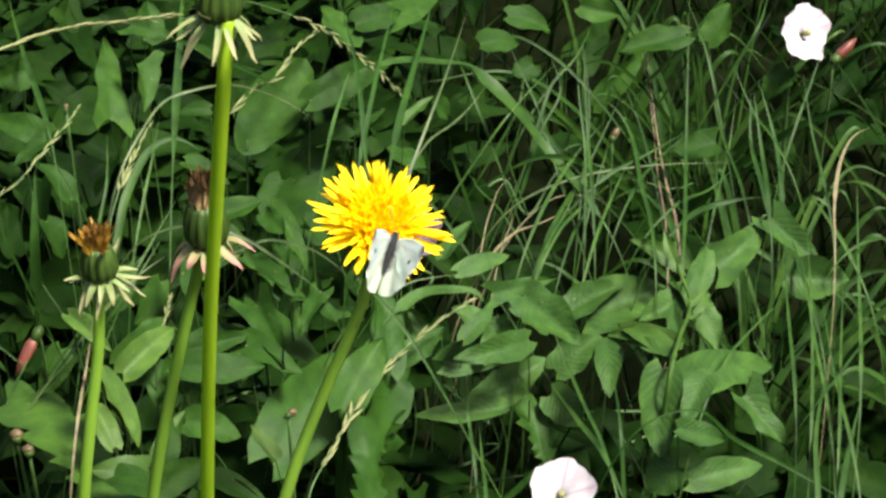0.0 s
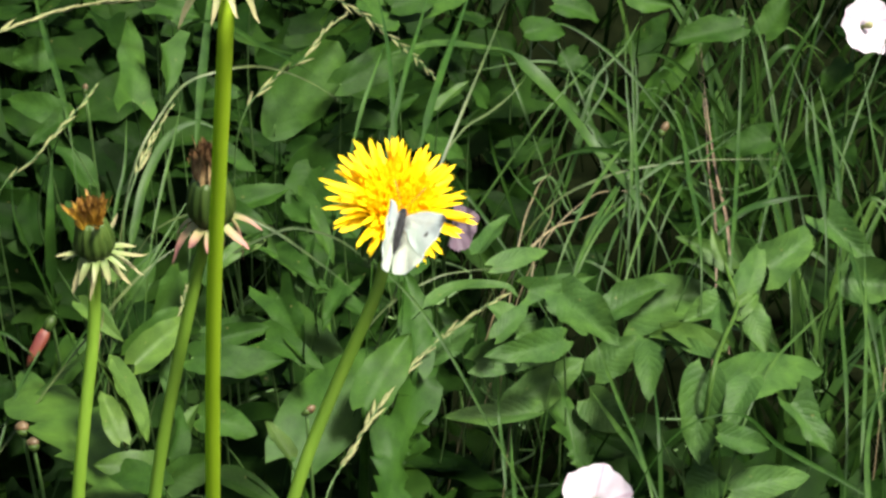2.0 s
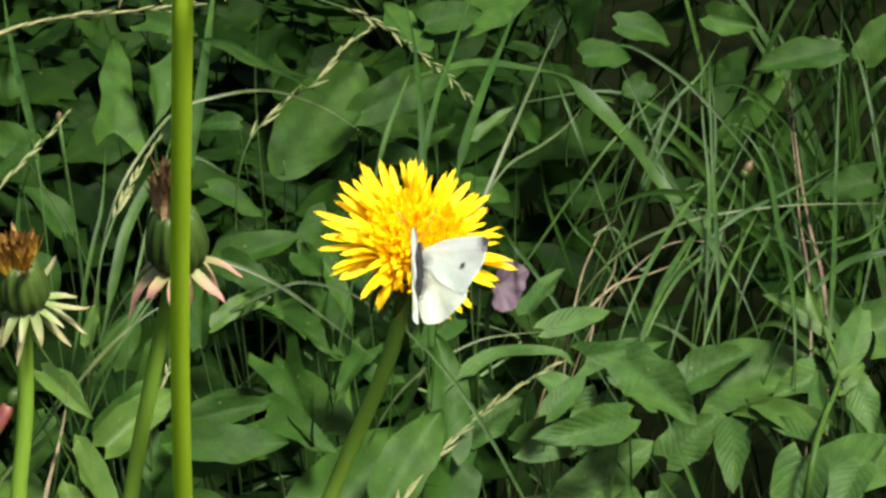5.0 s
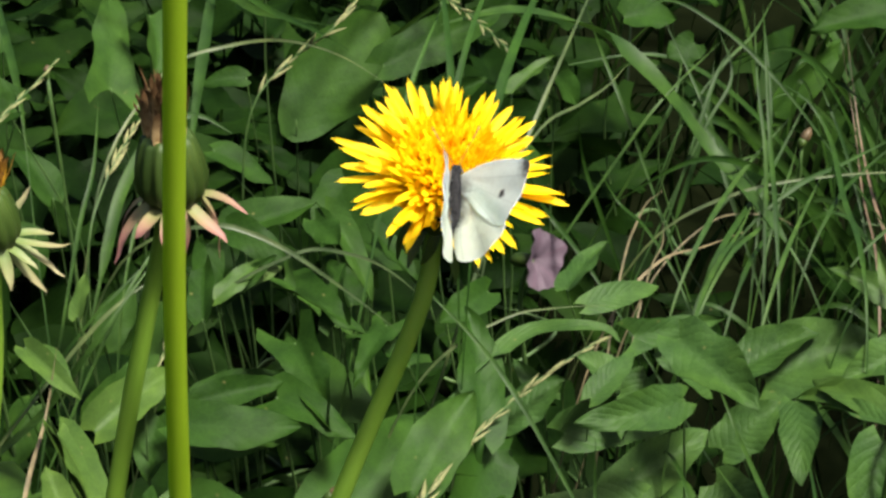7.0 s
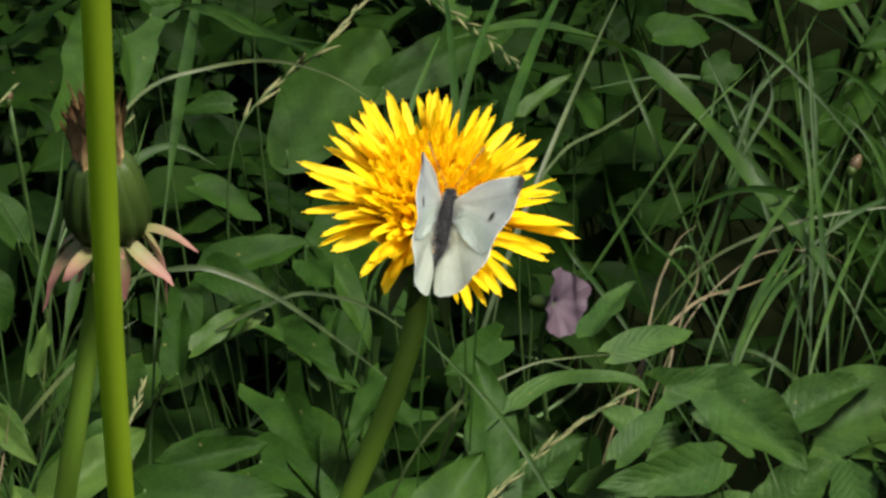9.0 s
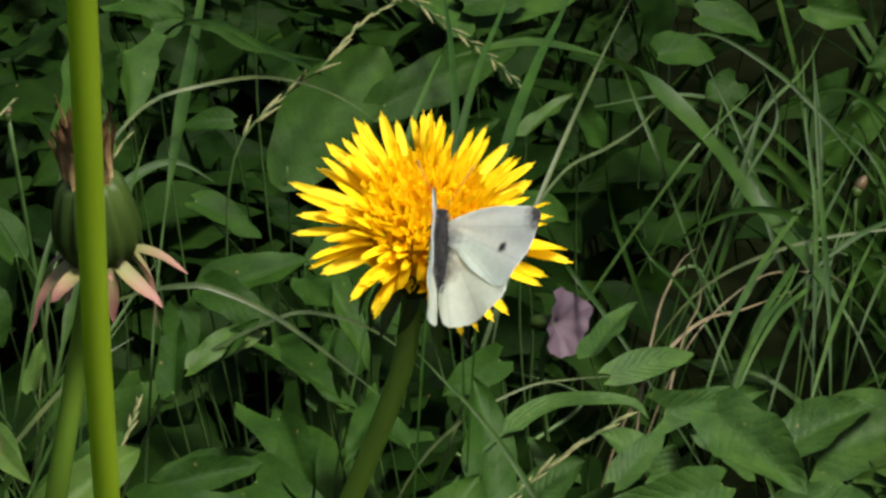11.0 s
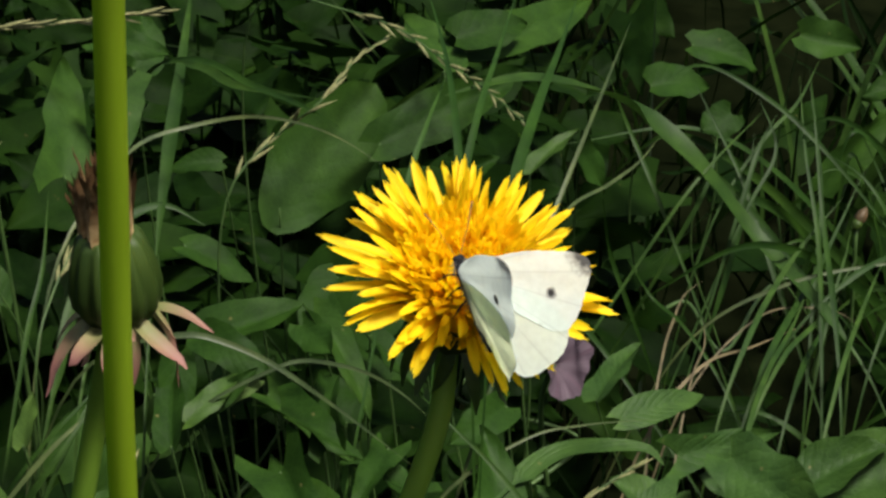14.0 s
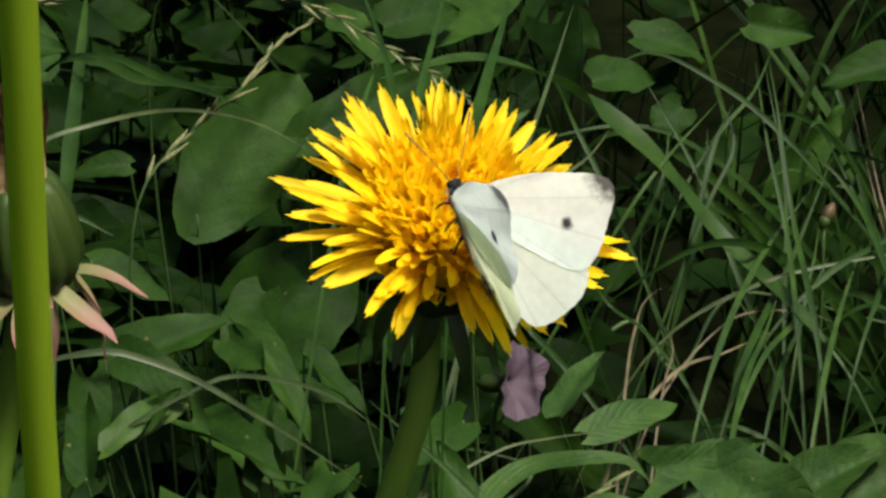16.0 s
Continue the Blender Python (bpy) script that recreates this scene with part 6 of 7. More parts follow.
leaf(vine_low, "ovate", (-0.0918, 0.0582, 0.1273), (-0.1007, 0.0748, 0.1364), 0.0090, mat=YOUNG)
vine(vine_low, (-0.0858, 0.0762, 0.0000), (-0.0878, 0.0722, 0.0764), (-0.0918, 0.0582, 0.1273), radius=0.0005, name="leaf_stalk")
leaf(vine_low, "hastate", (-0.0448, 0.1110, 0.1317), (-0.0231, 0.1002, 0.1299), 0.0164)
vine(vine_low, (-0.0388, 0.1290, 0.0000), (-0.0408, 0.1250, 0.0790), (-0.0448, 0.1110, 0.1317), radius=0.0005, name="leaf_stalk")
leaf(vine_low, "ovate", (-0.0609, 0.1474, 0.1423), (-0.0466, 0.1569, 0.1461), 0.0063, mat=YOUNG)
vine(vine_low, (-0.0549, 0.1654, 0.0000), (-0.0569, 0.1614, 0.0854), (-0.0609, 0.1474, 0.1423), radius=0.0005, name="leaf_stalk")
leaf(vine_low, "ovate", (-0.0994, 0.1299, 0.1445), (-0.0999, 0.1410, 0.1510), 0.0058, mat=YOUNG)
vine(vine_low, (-0.0934, 0.1479, 0.0000), (-0.0954, 0.1439, 0.0867), (-0.0994, 0.1299, 0.1445), radius=0.0005, name="leaf_stalk")
leaf(vine_low, "ovate", (-0.1114, 0.1164, 0.1433), (-0.0958, 0.0985, 0.1409), 0.0069, mat=YOUNG)
vine(vine_low, (-0.1054, 0.1344, 0.0000), (-0.1074, 0.1304, 0.0860), (-0.1114, 0.1164, 0.1433), radius=0.0005, name="leaf_stalk")
leaf(vine_low, "hastate", (-0.0411, 0.1310, 0.1355), (-0.0278, 0.1014, 0.1309), 0.0174)
vine(vine_low, (-0.0351, 0.1490, 0.0000), (-0.0371, 0.1450, 0.0813), (-0.0411, 0.1310, 0.1355), radius=0.0005, name="leaf_stalk")
leaf(vine_low, "ovate", (-0.0656, 0.1062, 0.1339), (-0.0424, 0.1133, 0.1358), 0.0084)
vine(vine_low, (-0.0596, 0.1242, 0.0000), (-0.0616, 0.1202, 0.0803), (-0.0656, 0.1062, 0.1339), radius=0.0005, name="leaf_stalk")
leaf(vine_low, "ovate", (-0.0703, 0.0982, 0.1328), (-0.0382, 0.0926, 0.1305), 0.0132)
vine(vine_low, (-0.0643, 0.1162, 0.0000), (-0.0663, 0.1122, 0.0797), (-0.0703, 0.0982, 0.1328), radius=0.0005, name="leaf_stalk")

# ---- single grass blades, ears, flowers and buds ----

tuft = thing("grass_tuft", (-0.2495, 0.0840, 0), "single long green grass blade", "grass", "grass tufts")
blade(tuft, 0.0033, (-0.2495, 0.0840, 0.0000), (-0.1295, 0.1193, 0.0999), (-0.1124, 0.1272, 0.1128), (-0.0932, 0.1273, 0.1402), (-0.0776, 0.1486, 0.1551), root=0.42)

tuft = thing("grass_tuft", (-0.2081, 0.0748, 0), "tuft of long green grass blades", "grass", "grass tufts")
blade(tuft, 0.0018, (-0.2107, 0.0688, 0.0000), (-0.0953, 0.1296, 0.1409), (-0.0844, 0.1373, 0.1480), (-0.0765, 0.1435, 0.1506), base=1.0, mat=PALE_GRASS, root=0.63, label="pale straight grass blade")
blade(tuft, 0.0022, (-0.2055, 0.0807, 0.0000), (-0.0974, 0.1404, 0.1370), (-0.0899, 0.1459, 0.1430), (-0.0818, 0.1544, 0.1484), root=0.64)

tuft = thing("grass_tuft", (-0.2118, 0.1672, 0), "pale green grass blade", "grass", "grass tufts")
blade(tuft, 0.0024, (-0.2118, 0.1672, 0.0000), (-0.1679, 0.1528, 0.1009), (-0.1453, 0.1454, 0.1074), (-0.1378, 0.1429, 0.1023), (-0.1319, 0.1370, 0.0998), base=1.0, root=0.69, label="pale green grass blade")

tuft = thing("grass_tuft", (-0.1557, 0.0448, 0), "tuft of long green grass blades", "grass", "grass tufts")
blade(tuft, 0.0019, (-0.1533, 0.0483, 0.0000), (-0.1439, 0.0913, 0.0845), (-0.1384, 0.1167, 0.0993), (-0.1333, 0.1403, 0.1008), (-0.1256, 0.1491, 0.1127), base=0.8, root=0.60)
blade(tuft, 0.0019, (-0.1581, 0.0413, 0.0000), (-0.0898, 0.1415, 0.1399), (-0.0818, 0.1555, 0.1493), (-0.0723, 0.1714, 0.1589), base=0.8, root=0.58)

# the shade on this blade is its dark material colour
tuft = thing("grass_tuft", (-0.1372, 0.1938, 0), "dark broad grass blade, shade in its colour", "grass", "grass tufts")
blade(tuft, 0.0064, (-0.1372, 0.1938, 0.0000), (-0.1320, 0.1819, 0.1110), (-0.1308, 0.1838, 0.1372), (-0.1304, 0.1988, 0.1569), base=0.9, mat=DARK_GRASS, root=0.49, label="dark broad grass blade, shade in its colour")

tuft = thing("grass_tuft", (-0.1150, 0.0632, 0), "tuft of long green grass blades", "grass", "grass tufts")
blade(tuft, 0.0042, (-0.0911, 0.0748, 0.0000), (-0.1155, 0.1624, 0.1412), (-0.1222, 0.1920, 0.1731), (-0.1378, 0.2447, 0.1847), (-0.1471, 0.2820, 0.1904), base=-1.0, root=0.37, label="broad upright green grass blade behind dandelion stalks")
blade(tuft, 0.0059, (-0.1256, 0.0589, 0.0000), (-0.0959, 0.1635, 0.1457), (-0.0924, 0.1782, 0.1570), (-0.0834, 0.1989, 0.1648), (-0.0737, 0.2060, 0.1652), (-0.0637, 0.2041, 0.1603), root=0.44, label="arching green grass blade")
blade(tuft, 0.0022, (-0.1284, 0.0558, 0.0000), (-0.1020, 0.1595, 0.1564), (-0.0995, 0.1715, 0.1659), (-0.1002, 0.1932, 0.1763), base=0.8, root=0.58)

tuft = thing("grass_tuft", (-0.1140, 0.1266, 0), "tuft of long green grass blades", "grass", "grass tufts")
blade(tuft, 0.0017, (-0.1150, 0.1229, 0.0000), (-0.0959, 0.1627, 0.1677), (-0.0847, 0.1860, 0.1832), (-0.0768, 0.2027, 0.1852), (-0.0673, 0.2094, 0.1854), (-0.0541, 0.2106, 0.1875), (-0.0414, 0.1992, 0.1922), (-0.0275, 0.1837, 0.1949), (-0.0176, 0.1777, 0.1910), mat=PALE_GRASS, root=0.42, label="thin pale grey-green grass blade bowed in an arch")
blade(tuft, 0.0018, (-0.1115, 0.1339, 0.0000), (-0.0676, 0.1402, 0.1387), (-0.0422, 0.1438, 0.1558), (-0.0359, 0.1447, 0.1573), (-0.0270, 0.1417, 0.1578), (-0.0195, 0.1367, 0.1582), (-0.0121, 0.1287, 0.1580), (-0.0063, 0.1217, 0.1564), mat=PALE_GRASS, root=0.52, label="pale grass blade bent beneath the dandelion")
blade(tuft, 0.0020, (-0.1322, 0.1494, 0.0000), (-0.0878, 0.1484, 0.1523), (-0.0623, 0.1478, 0.1627), (-0.0534, 0.1476, 0.1604), (-0.0434, 0.1448, 0.1567), (-0.0333, 0.1374, 0.1537), (-0.0231, 0.1239, 0.1542), (-0.0099, 0.1090, 0.1523), base=0.9, mat=PALE_GRASS, root=0.47, label="pale straight grass blade crossing the leaves")
blade(tuft, 0.0024, (-0.0972, 0.1001, 0.0000), (-0.0894, 0.1447, 0.1406), (-0.0851, 0.1690, 0.1605), (-0.0823, 0.1855, 0.1683), (-0.0802, 0.2081, 0.1749), base=0.8, root=0.63)

tuft = thing("grass_tuft", (-0.1150, 0.2938, 0), "tuft of long green grass blades", "grass", "grass tufts")
blade(tuft, 0.0040, (-0.1158, 0.2961, 0.0000), (-0.0857, 0.2640, 0.1728), (-0.0679, 0.2451, 0.1861), (-0.0584, 0.2349, 0.1854), (-0.0466, 0.2217, 0.1892), (-0.0329, 0.2074, 0.1937), base=1.0, root=0.58, label="green grass blade bent to one side")
blade(tuft, 0.0039, (-0.1142, 0.2915, 0.0000), (-0.0839, 0.2595, 0.1751), (-0.0660, 0.2407, 0.1892), (-0.0525, 0.2264, 0.1892), (-0.0392, 0.2084, 0.1922), (-0.0282, 0.1945, 0.1926), base=0.5, root=0.56, label="green grass blade bent to one side")

tuft = thing("grass_tuft", (-0.0659, 0.0558, 0), "tuft of long green grass blades", "grass", "grass tufts")
blade(tuft, 0.0063, (-0.0774, 0.0478, 0.0000), (-0.0752, 0.1664, 0.1437), (-0.0746, 0.2009, 0.1636), (-0.0734, 0.2619, 0.1832), (-0.0731, 0.2921, 0.1908), base=-1.0, root=0.39, label="broad upright green grass blade behind dandelion stalks")
blade(tuft, 0.0022, (-0.0544, 0.0637, 0.0000), (-0.0114, 0.1752, 0.1876), (-0.0068, 0.1892, 0.1961), (-0.0016, 0.2138, 0.1985), base=1.0, mat=DARK_GRASS, root=0.60, label="dark upright grass stalk")

tuft = thing("grass_tuft", (-0.0672, 0.1255, 0), "tuft of long green grass blades", "grass", "grass tufts")
blade(tuft, 0.0010, (-0.0467, 0.1083, 0.0000), (-0.0069, 0.1271, 0.1266), (0.0165, 0.1382, 0.1398), (0.0296, 0.1444, 0.1389), (0.0490, 0.1540, 0.1340), base=1.0, mat=PALE_GRASS, root=0.64, label="thin pale grass blade")
blade(tuft, 0.0021, (-0.0876, 0.1427, 0.0000), (-0.1359, 0.1495, 0.1502), (-0.1383, 0.1508, 0.1576), (-0.1394, 0.1566, 0.1687), base=0.8, root=0.64)

tuft = thing("grass_tuft", (-0.0413, 0.0771, 0), "tuft of long green grass blades", "grass", "grass tufts")
blade(tuft, 0.0058, (-0.0380, 0.0831, 0.0000), (-0.0047, 0.1121, 0.1201), (0.0148, 0.1291, 0.1358), (0.0234, 0.1365, 0.1372), (0.0339, 0.1345, 0.1401), (0.0441, 0.1349, 0.1385), (0.0473, 0.1310, 0.1365), face=(0, -0.2, 1), base=1.0, taper=7, mat=RIBBED_LIT, root=0.56, label="thick pale green grass blade in an arc")
blade(tuft, 0.0017, (-0.0447, 0.0710, 0.0000), (0.0108, 0.1589, 0.1503), (0.0225, 0.1817, 0.1722), (0.0348, 0.2137, 0.1865), (0.0487, 0.2784, 0.1824), base=1.0, mat=PALE_GRASS, root=0.39, label="straight pale grass blade")

tuft = thing("grass_tuft", (-0.0072, 0.1053, 0), "tuft of long green grass blades", "grass", "grass tufts")
blade(tuft, 0.0018, (-0.0062, 0.1318, 0.0000), (0.0145, 0.1709, 0.1569), (0.0266, 0.1937, 0.1685), (0.0392, 0.2174, 0.1639), (0.0496, 0.2441, 0.1569), (0.0559, 0.2591, 0.1562), base=0.5, mat=PALE_GRASS, root=0.53, label="pale curled grass tip")
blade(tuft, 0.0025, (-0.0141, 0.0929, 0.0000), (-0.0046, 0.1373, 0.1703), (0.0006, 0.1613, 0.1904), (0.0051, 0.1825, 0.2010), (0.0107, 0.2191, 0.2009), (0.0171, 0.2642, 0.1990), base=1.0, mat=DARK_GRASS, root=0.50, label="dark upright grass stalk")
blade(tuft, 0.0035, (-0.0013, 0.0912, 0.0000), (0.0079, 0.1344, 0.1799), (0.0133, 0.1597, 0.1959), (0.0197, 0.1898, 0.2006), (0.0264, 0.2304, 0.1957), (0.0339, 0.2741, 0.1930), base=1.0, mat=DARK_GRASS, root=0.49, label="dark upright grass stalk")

tuft = thing("grass_tuft", (-0.0402, 0.1866, 0), "single long green grass blade", "grass", "grass tufts")
blade(tuft, 0.0018, (-0.0402, 0.1866, 0.0000), (0.0551, 0.2445, 0.1337), (0.0663, 0.2536, 0.1457), (0.0884, 0.2843, 0.1522), root=0.53)

tuft = thing("grass_tuft", (0.0149, 0.1470, 0), "tuft of long green grass blades", "grass", "grass tufts")
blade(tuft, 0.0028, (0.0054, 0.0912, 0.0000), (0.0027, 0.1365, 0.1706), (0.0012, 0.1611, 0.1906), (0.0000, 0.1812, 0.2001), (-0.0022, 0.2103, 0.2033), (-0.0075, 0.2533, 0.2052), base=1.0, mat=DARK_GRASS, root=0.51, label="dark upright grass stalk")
blade(tuft, 0.0024, (0.0113, 0.1757, 0.0000), (0.0826, 0.2676, 0.1287), (0.0919, 0.2822, 0.1404), (0.0882, 0.2965, 0.1499), root=0.58)
blade(tuft, 0.0031, (0.0280, 0.1740, 0.0000), (0.0810, 0.2680, 0.1309), (0.0868, 0.2806, 0.1418), (0.0930, 0.2922, 0.1465), root=0.60)

tuft = thing("grass_tuft", (0.0274, 0.2391, 0), "tuft of long green grass blades", "grass", "grass tufts")
blade(tuft, 0.0014, (0.0200, 0.2302, 0.0000), (0.0638, 0.2358, 0.1043), (0.0894, 0.2392, 0.1202), (0.1235, 0.2436, 0.1251), (0.1657, 0.2428, 0.1274), base=1.0, mat=PALE_GRASS, root=0.54, label="thin pale grass blade")
blade(tuft, 0.0025, (0.0438, 0.2314, 0.0000), (0.0778, 0.2731, 0.1004), (0.0848, 0.2858, 0.1209), (0.0884, 0.3027, 0.1351), base=0.8, root=0.50)
blade(tuft, 0.0022, (0.0014, 0.2553, 0.0000), (0.0624, 0.2757, 0.1106), (0.0732, 0.2828, 0.1301), (0.0780, 0.3035, 0.1404), base=0.8, root=0.52)
blade(tuft, 0.0022, (0.0443, 0.2395, 0.0000), (0.0733, 0.2734, 0.1201), (0.0898, 0.2927, 0.1382), (0.1007, 0.3055, 0.1433), (0.1100, 0.3252, 0.1484), base=0.8, root=0.63)

tuft = thing("grass_tuft", (0.0453, -0.0034, 0), "single long green grass blade", "grass", "grass tufts")
blade(tuft, 0.0028, (0.0453, -0.0034, 0.0000), (0.0450, 0.0406, 0.0819), (0.0449, 0.0666, 0.0957), (0.0448, 0.0847, 0.0955), (0.0449, 0.1030, 0.0982), base=0.8, root=0.61)

tuft = thing("grass_tuft", (0.0486, 0.0273, 0), "tuft of long green grass blades", "grass", "grass tufts")
blade(tuft, 0.0036, (0.0511, 0.0385, 0.0000), (0.0979, 0.0502, 0.1385), (0.1191, 0.0555, 0.1425), (0.1353, 0.0595, 0.1254), (0.1574, 0.0583, 0.1116), (0.1797, 0.0483, 0.1024), base=0.2, mat=DARK_GRASS, root=0.51, label="dark green grass blade lying over leaves")
blade(tuft, 0.0024, (0.0460, 0.0161, 0.0000), (0.0433, 0.0607, 0.0776), (0.0418, 0.0860, 0.0957), (0.0406, 0.1061, 0.1018), (0.0399, 0.1071, 0.1224), base=0.8, root=0.60)

tuft = thing("grass_tuft", (0.0713, 0.1477, 0), "tuft of long green grass blades", "grass", "grass tufts")
blade(tuft, 0.0038, (0.0895, 0.1452, 0.0000), (0.1188, 0.1783, 0.1156), (0.1359, 0.1976, 0.1276), (0.1513, 0.2150, 0.1242), (0.1641, 0.2178, 0.1251), (0.1730, 0.2166, 0.1265), root=0.57, label="bluish green grass blade")
blade(tuft, 0.0030, (0.0474, 0.1403, 0.0000), (0.0649, 0.1807, 0.1083), (0.0752, 0.2045, 0.1230), (0.0941, 0.2480, 0.1253), (0.1096, 0.2685, 0.1318), root=0.55)
blade(tuft, 0.0028, (0.0517, 0.1385, 0.0000), (0.0722, 0.1775, 0.1082), (0.0842, 0.2005, 0.1207), (0.0993, 0.2291, 0.1170), (0.1097, 0.2439, 0.1252), root=0.59)
blade(tuft, 0.0025, (0.0518, 0.0990, 0.0000), (0.0644, 0.1411, 0.1109), (0.0718, 0.1660, 0.1243), (0.0799, 0.1929, 0.1230), (0.0906, 0.2236, 0.1173), (0.0975, 0.2406, 0.1210), root=0.49)
blade(tuft, 0.0024, (0.0875, 0.1640, 0.0000), (0.1070, 0.2036, 0.1096), (0.1184, 0.2268, 0.1221), (0.1348, 0.2603, 0.1183), (0.1521, 0.2785, 0.1222), base=0.8, root=0.57)
blade(tuft, 0.0022, (0.0872, 0.1760, 0.0000), (0.0950, 0.2208, 0.0928), (0.0993, 0.2450, 0.1130), (0.1051, 0.2783, 0.1299), (0.1039, 0.3053, 0.1510), base=0.8, root=0.55)
blade(tuft, 0.0029, (0.0528, 0.1412, 0.0000), (0.0705, 0.1815, 0.1022), (0.0809, 0.2053, 0.1167), (0.1021, 0.2535, 0.1188), (0.1196, 0.2870, 0.1330), base=0.8, root=0.52)
blade(tuft, 0.0024, (0.0760, 0.1322, 0.0000), (0.0905, 0.1737, 0.1011), (0.0991, 0.1983, 0.1159), (0.1105, 0.2309, 0.1180), (0.1225, 0.2604, 0.1205), base=0.8, root=0.56)
blade(tuft, 0.0026, (0.0858, 0.1709, 0.0000), (0.1178, 0.2013, 0.1095), (0.1366, 0.2191, 0.1216), (0.1534, 0.2350, 0.1185), (0.1649, 0.2465, 0.1208), base=0.8, root=0.62)
blade(tuft, 0.0031, (0.0872, 0.1698, 0.0000), (0.1223, 0.1965, 0.1080), (0.1429, 0.2122, 0.1206), (0.1561, 0.2222, 0.1189), (0.1689, 0.2255, 0.1202), base=0.8, root=0.65)
blade(tuft, 0.0027, (0.0675, 0.1471, 0.0000), (0.0827, 0.1885, 0.0964), (0.0916, 0.2128, 0.1087), (0.1011, 0.2389, 0.1051), (0.1074, 0.2501, 0.1097), base=0.8, root=0.61)

tuft = thing("grass_tuft", (0.0687, 0.2060, 0), "tuft of long green grass blades", "grass", "grass tufts")
blade(tuft, 0.0026, (0.0514, 0.1947, 0.0000), (0.0864, 0.2214, 0.1080), (0.1071, 0.2372, 0.1231), (0.1266, 0.2520, 0.1252), (0.1481, 0.2692, 0.1268), base=1.0, root=0.59)
blade(tuft, 0.0016, (0.0839, 0.1900, 0.0000), (0.0992, 0.2321, 0.0931), (0.1078, 0.2557, 0.1118), (0.1111, 0.2647, 0.1151), (0.1148, 0.2782, 0.1179), base=0.8, root=0.67)
blade(tuft, 0.0021, (0.0847, 0.2512, 0.0000), (0.0490, 0.2542, 0.1040), (0.0435, 0.2577, 0.1198), (0.0400, 0.2504, 0.1438), base=0.8, root=0.51)
blade(tuft, 0.0019, (0.0548, 0.1882, 0.0000), (0.0618, 0.1436, 0.0905), (0.0656, 0.1190, 0.0991), (0.0686, 0.0997, 0.0909), (0.0699, 0.0834, 0.0865), base=0.8, root=0.61)

tuft = thing("grass_tuft", (0.1055, 0.0100, 0), "tuft of long green grass blades", "grass", "grass tufts")
blade(tuft, 0.0025, (0.1021, 0.0032, 0.0000), (0.0944, 0.0465, 0.0952), (0.0899, 0.0721, 0.1092), (0.0845, 0.1027, 0.1092), (0.0796, 0.1341, 0.1090), (0.0728, 0.1418, 0.1247), root=0.48)
blade(tuft, 0.0045, (0.1129, 0.0122, 0.0000), (0.0991, 0.0540, 0.0885), (0.0910, 0.0786, 0.1016), (0.0831, 0.1025, 0.1000), (0.0752, 0.1262, 0.0987), root=0.58)
blade(tuft, 0.0018, (0.1095, 0.0007, 0.0000), (0.0176, 0.0876, 0.1502), (0.0071, 0.0998, 0.1589), (-0.0018, 0.1046, 0.1664), (-0.0090, 0.1130, 0.1694), base=1.0, root=0.53, label="narrow dark green blade crossing the stalk")
blade(tuft, 0.0021, (0.1027, 0.0314, 0.0000), (0.1235, 0.0705, 0.1215), (0.1355, 0.0932, 0.1327), (0.1520, 0.1243, 0.1257), (0.1687, 0.1449, 0.1260), base=0.8, root=0.58)
blade(tuft, 0.0023, (0.1006, 0.0026, 0.0000), (0.0961, 0.0584, 0.0997), (0.0952, 0.0731, 0.1191), (0.0963, 0.1114, 0.1187), base=0.8, root=0.47)

tuft = thing("grass_tuft", (0.1131, 0.1405, 0), "tuft of long green grass blades", "grass", "grass tufts")
blade(tuft, 0.0030, (0.1180, 0.1134, 0.0000), (0.1196, 0.1575, 0.1209), (0.1205, 0.1833, 0.1328), (0.1221, 0.2280, 0.1262), (0.1216, 0.2669, 0.1289), (0.1156, 0.2759, 0.1351), (0.1032, 0.2760, 0.1430), root=0.43, label="yellowish grass blade bent down")
blade(tuft, 0.0021, (0.1242, 0.1203, 0.0000), (0.1312, 0.1638, 0.1146), (0.1352, 0.1895, 0.1276), (0.1451, 0.2515, 0.1230), (0.1495, 0.2875, 0.1397), (0.1549, 0.3315, 0.1616), base=1.0, root=0.42, label="thin vertical grass stalk")
blade(tuft, 0.0021, (0.0984, 0.1456, 0.0000), (0.0995, 0.1904, 0.1045), (0.1002, 0.2156, 0.1231), (0.1011, 0.2513, 0.1356), (0.1007, 0.2717, 0.1535), (0.1014, 0.2915, 0.1612), base=1.0, root=0.48, label="straight green grass blade")
blade(tuft, 0.0029, (0.1312, 0.1201, 0.0000), (0.0409, 0.2106, 0.1143), (0.0307, 0.2230, 0.1224), (0.0221, 0.2118, 0.1462), root=0.56)
blade(tuft, 0.0021, (0.0949, 0.1621, 0.0000), (0.0737, 0.2007, 0.1021), (0.0611, 0.2234, 0.1171), (0.0534, 0.2374, 0.1182), (0.0457, 0.2389, 0.1310), root=0.64)
blade(tuft, 0.0022, (0.0925, 0.1548, 0.0000), (0.0961, 0.1997, 0.0972), (0.0982, 0.2246, 0.1165), (0.1005, 0.2525, 0.1282), (0.0992, 0.2747, 0.1427), (0.0998, 0.2988, 0.1555), base=0.8, root=0.48, label="straight green grass blade")
blade(tuft, 0.0027, (0.1326, 0.1669, 0.0000), (0.0909, 0.2583, 0.1101), (0.0830, 0.2795, 0.1304), (0.0698, 0.3029, 0.1522), base=0.8, root=0.50)

tuft = thing("grass_tuft", (0.1025, 0.2193, 0), "tuft of long green grass blades", "grass", "grass tufts")
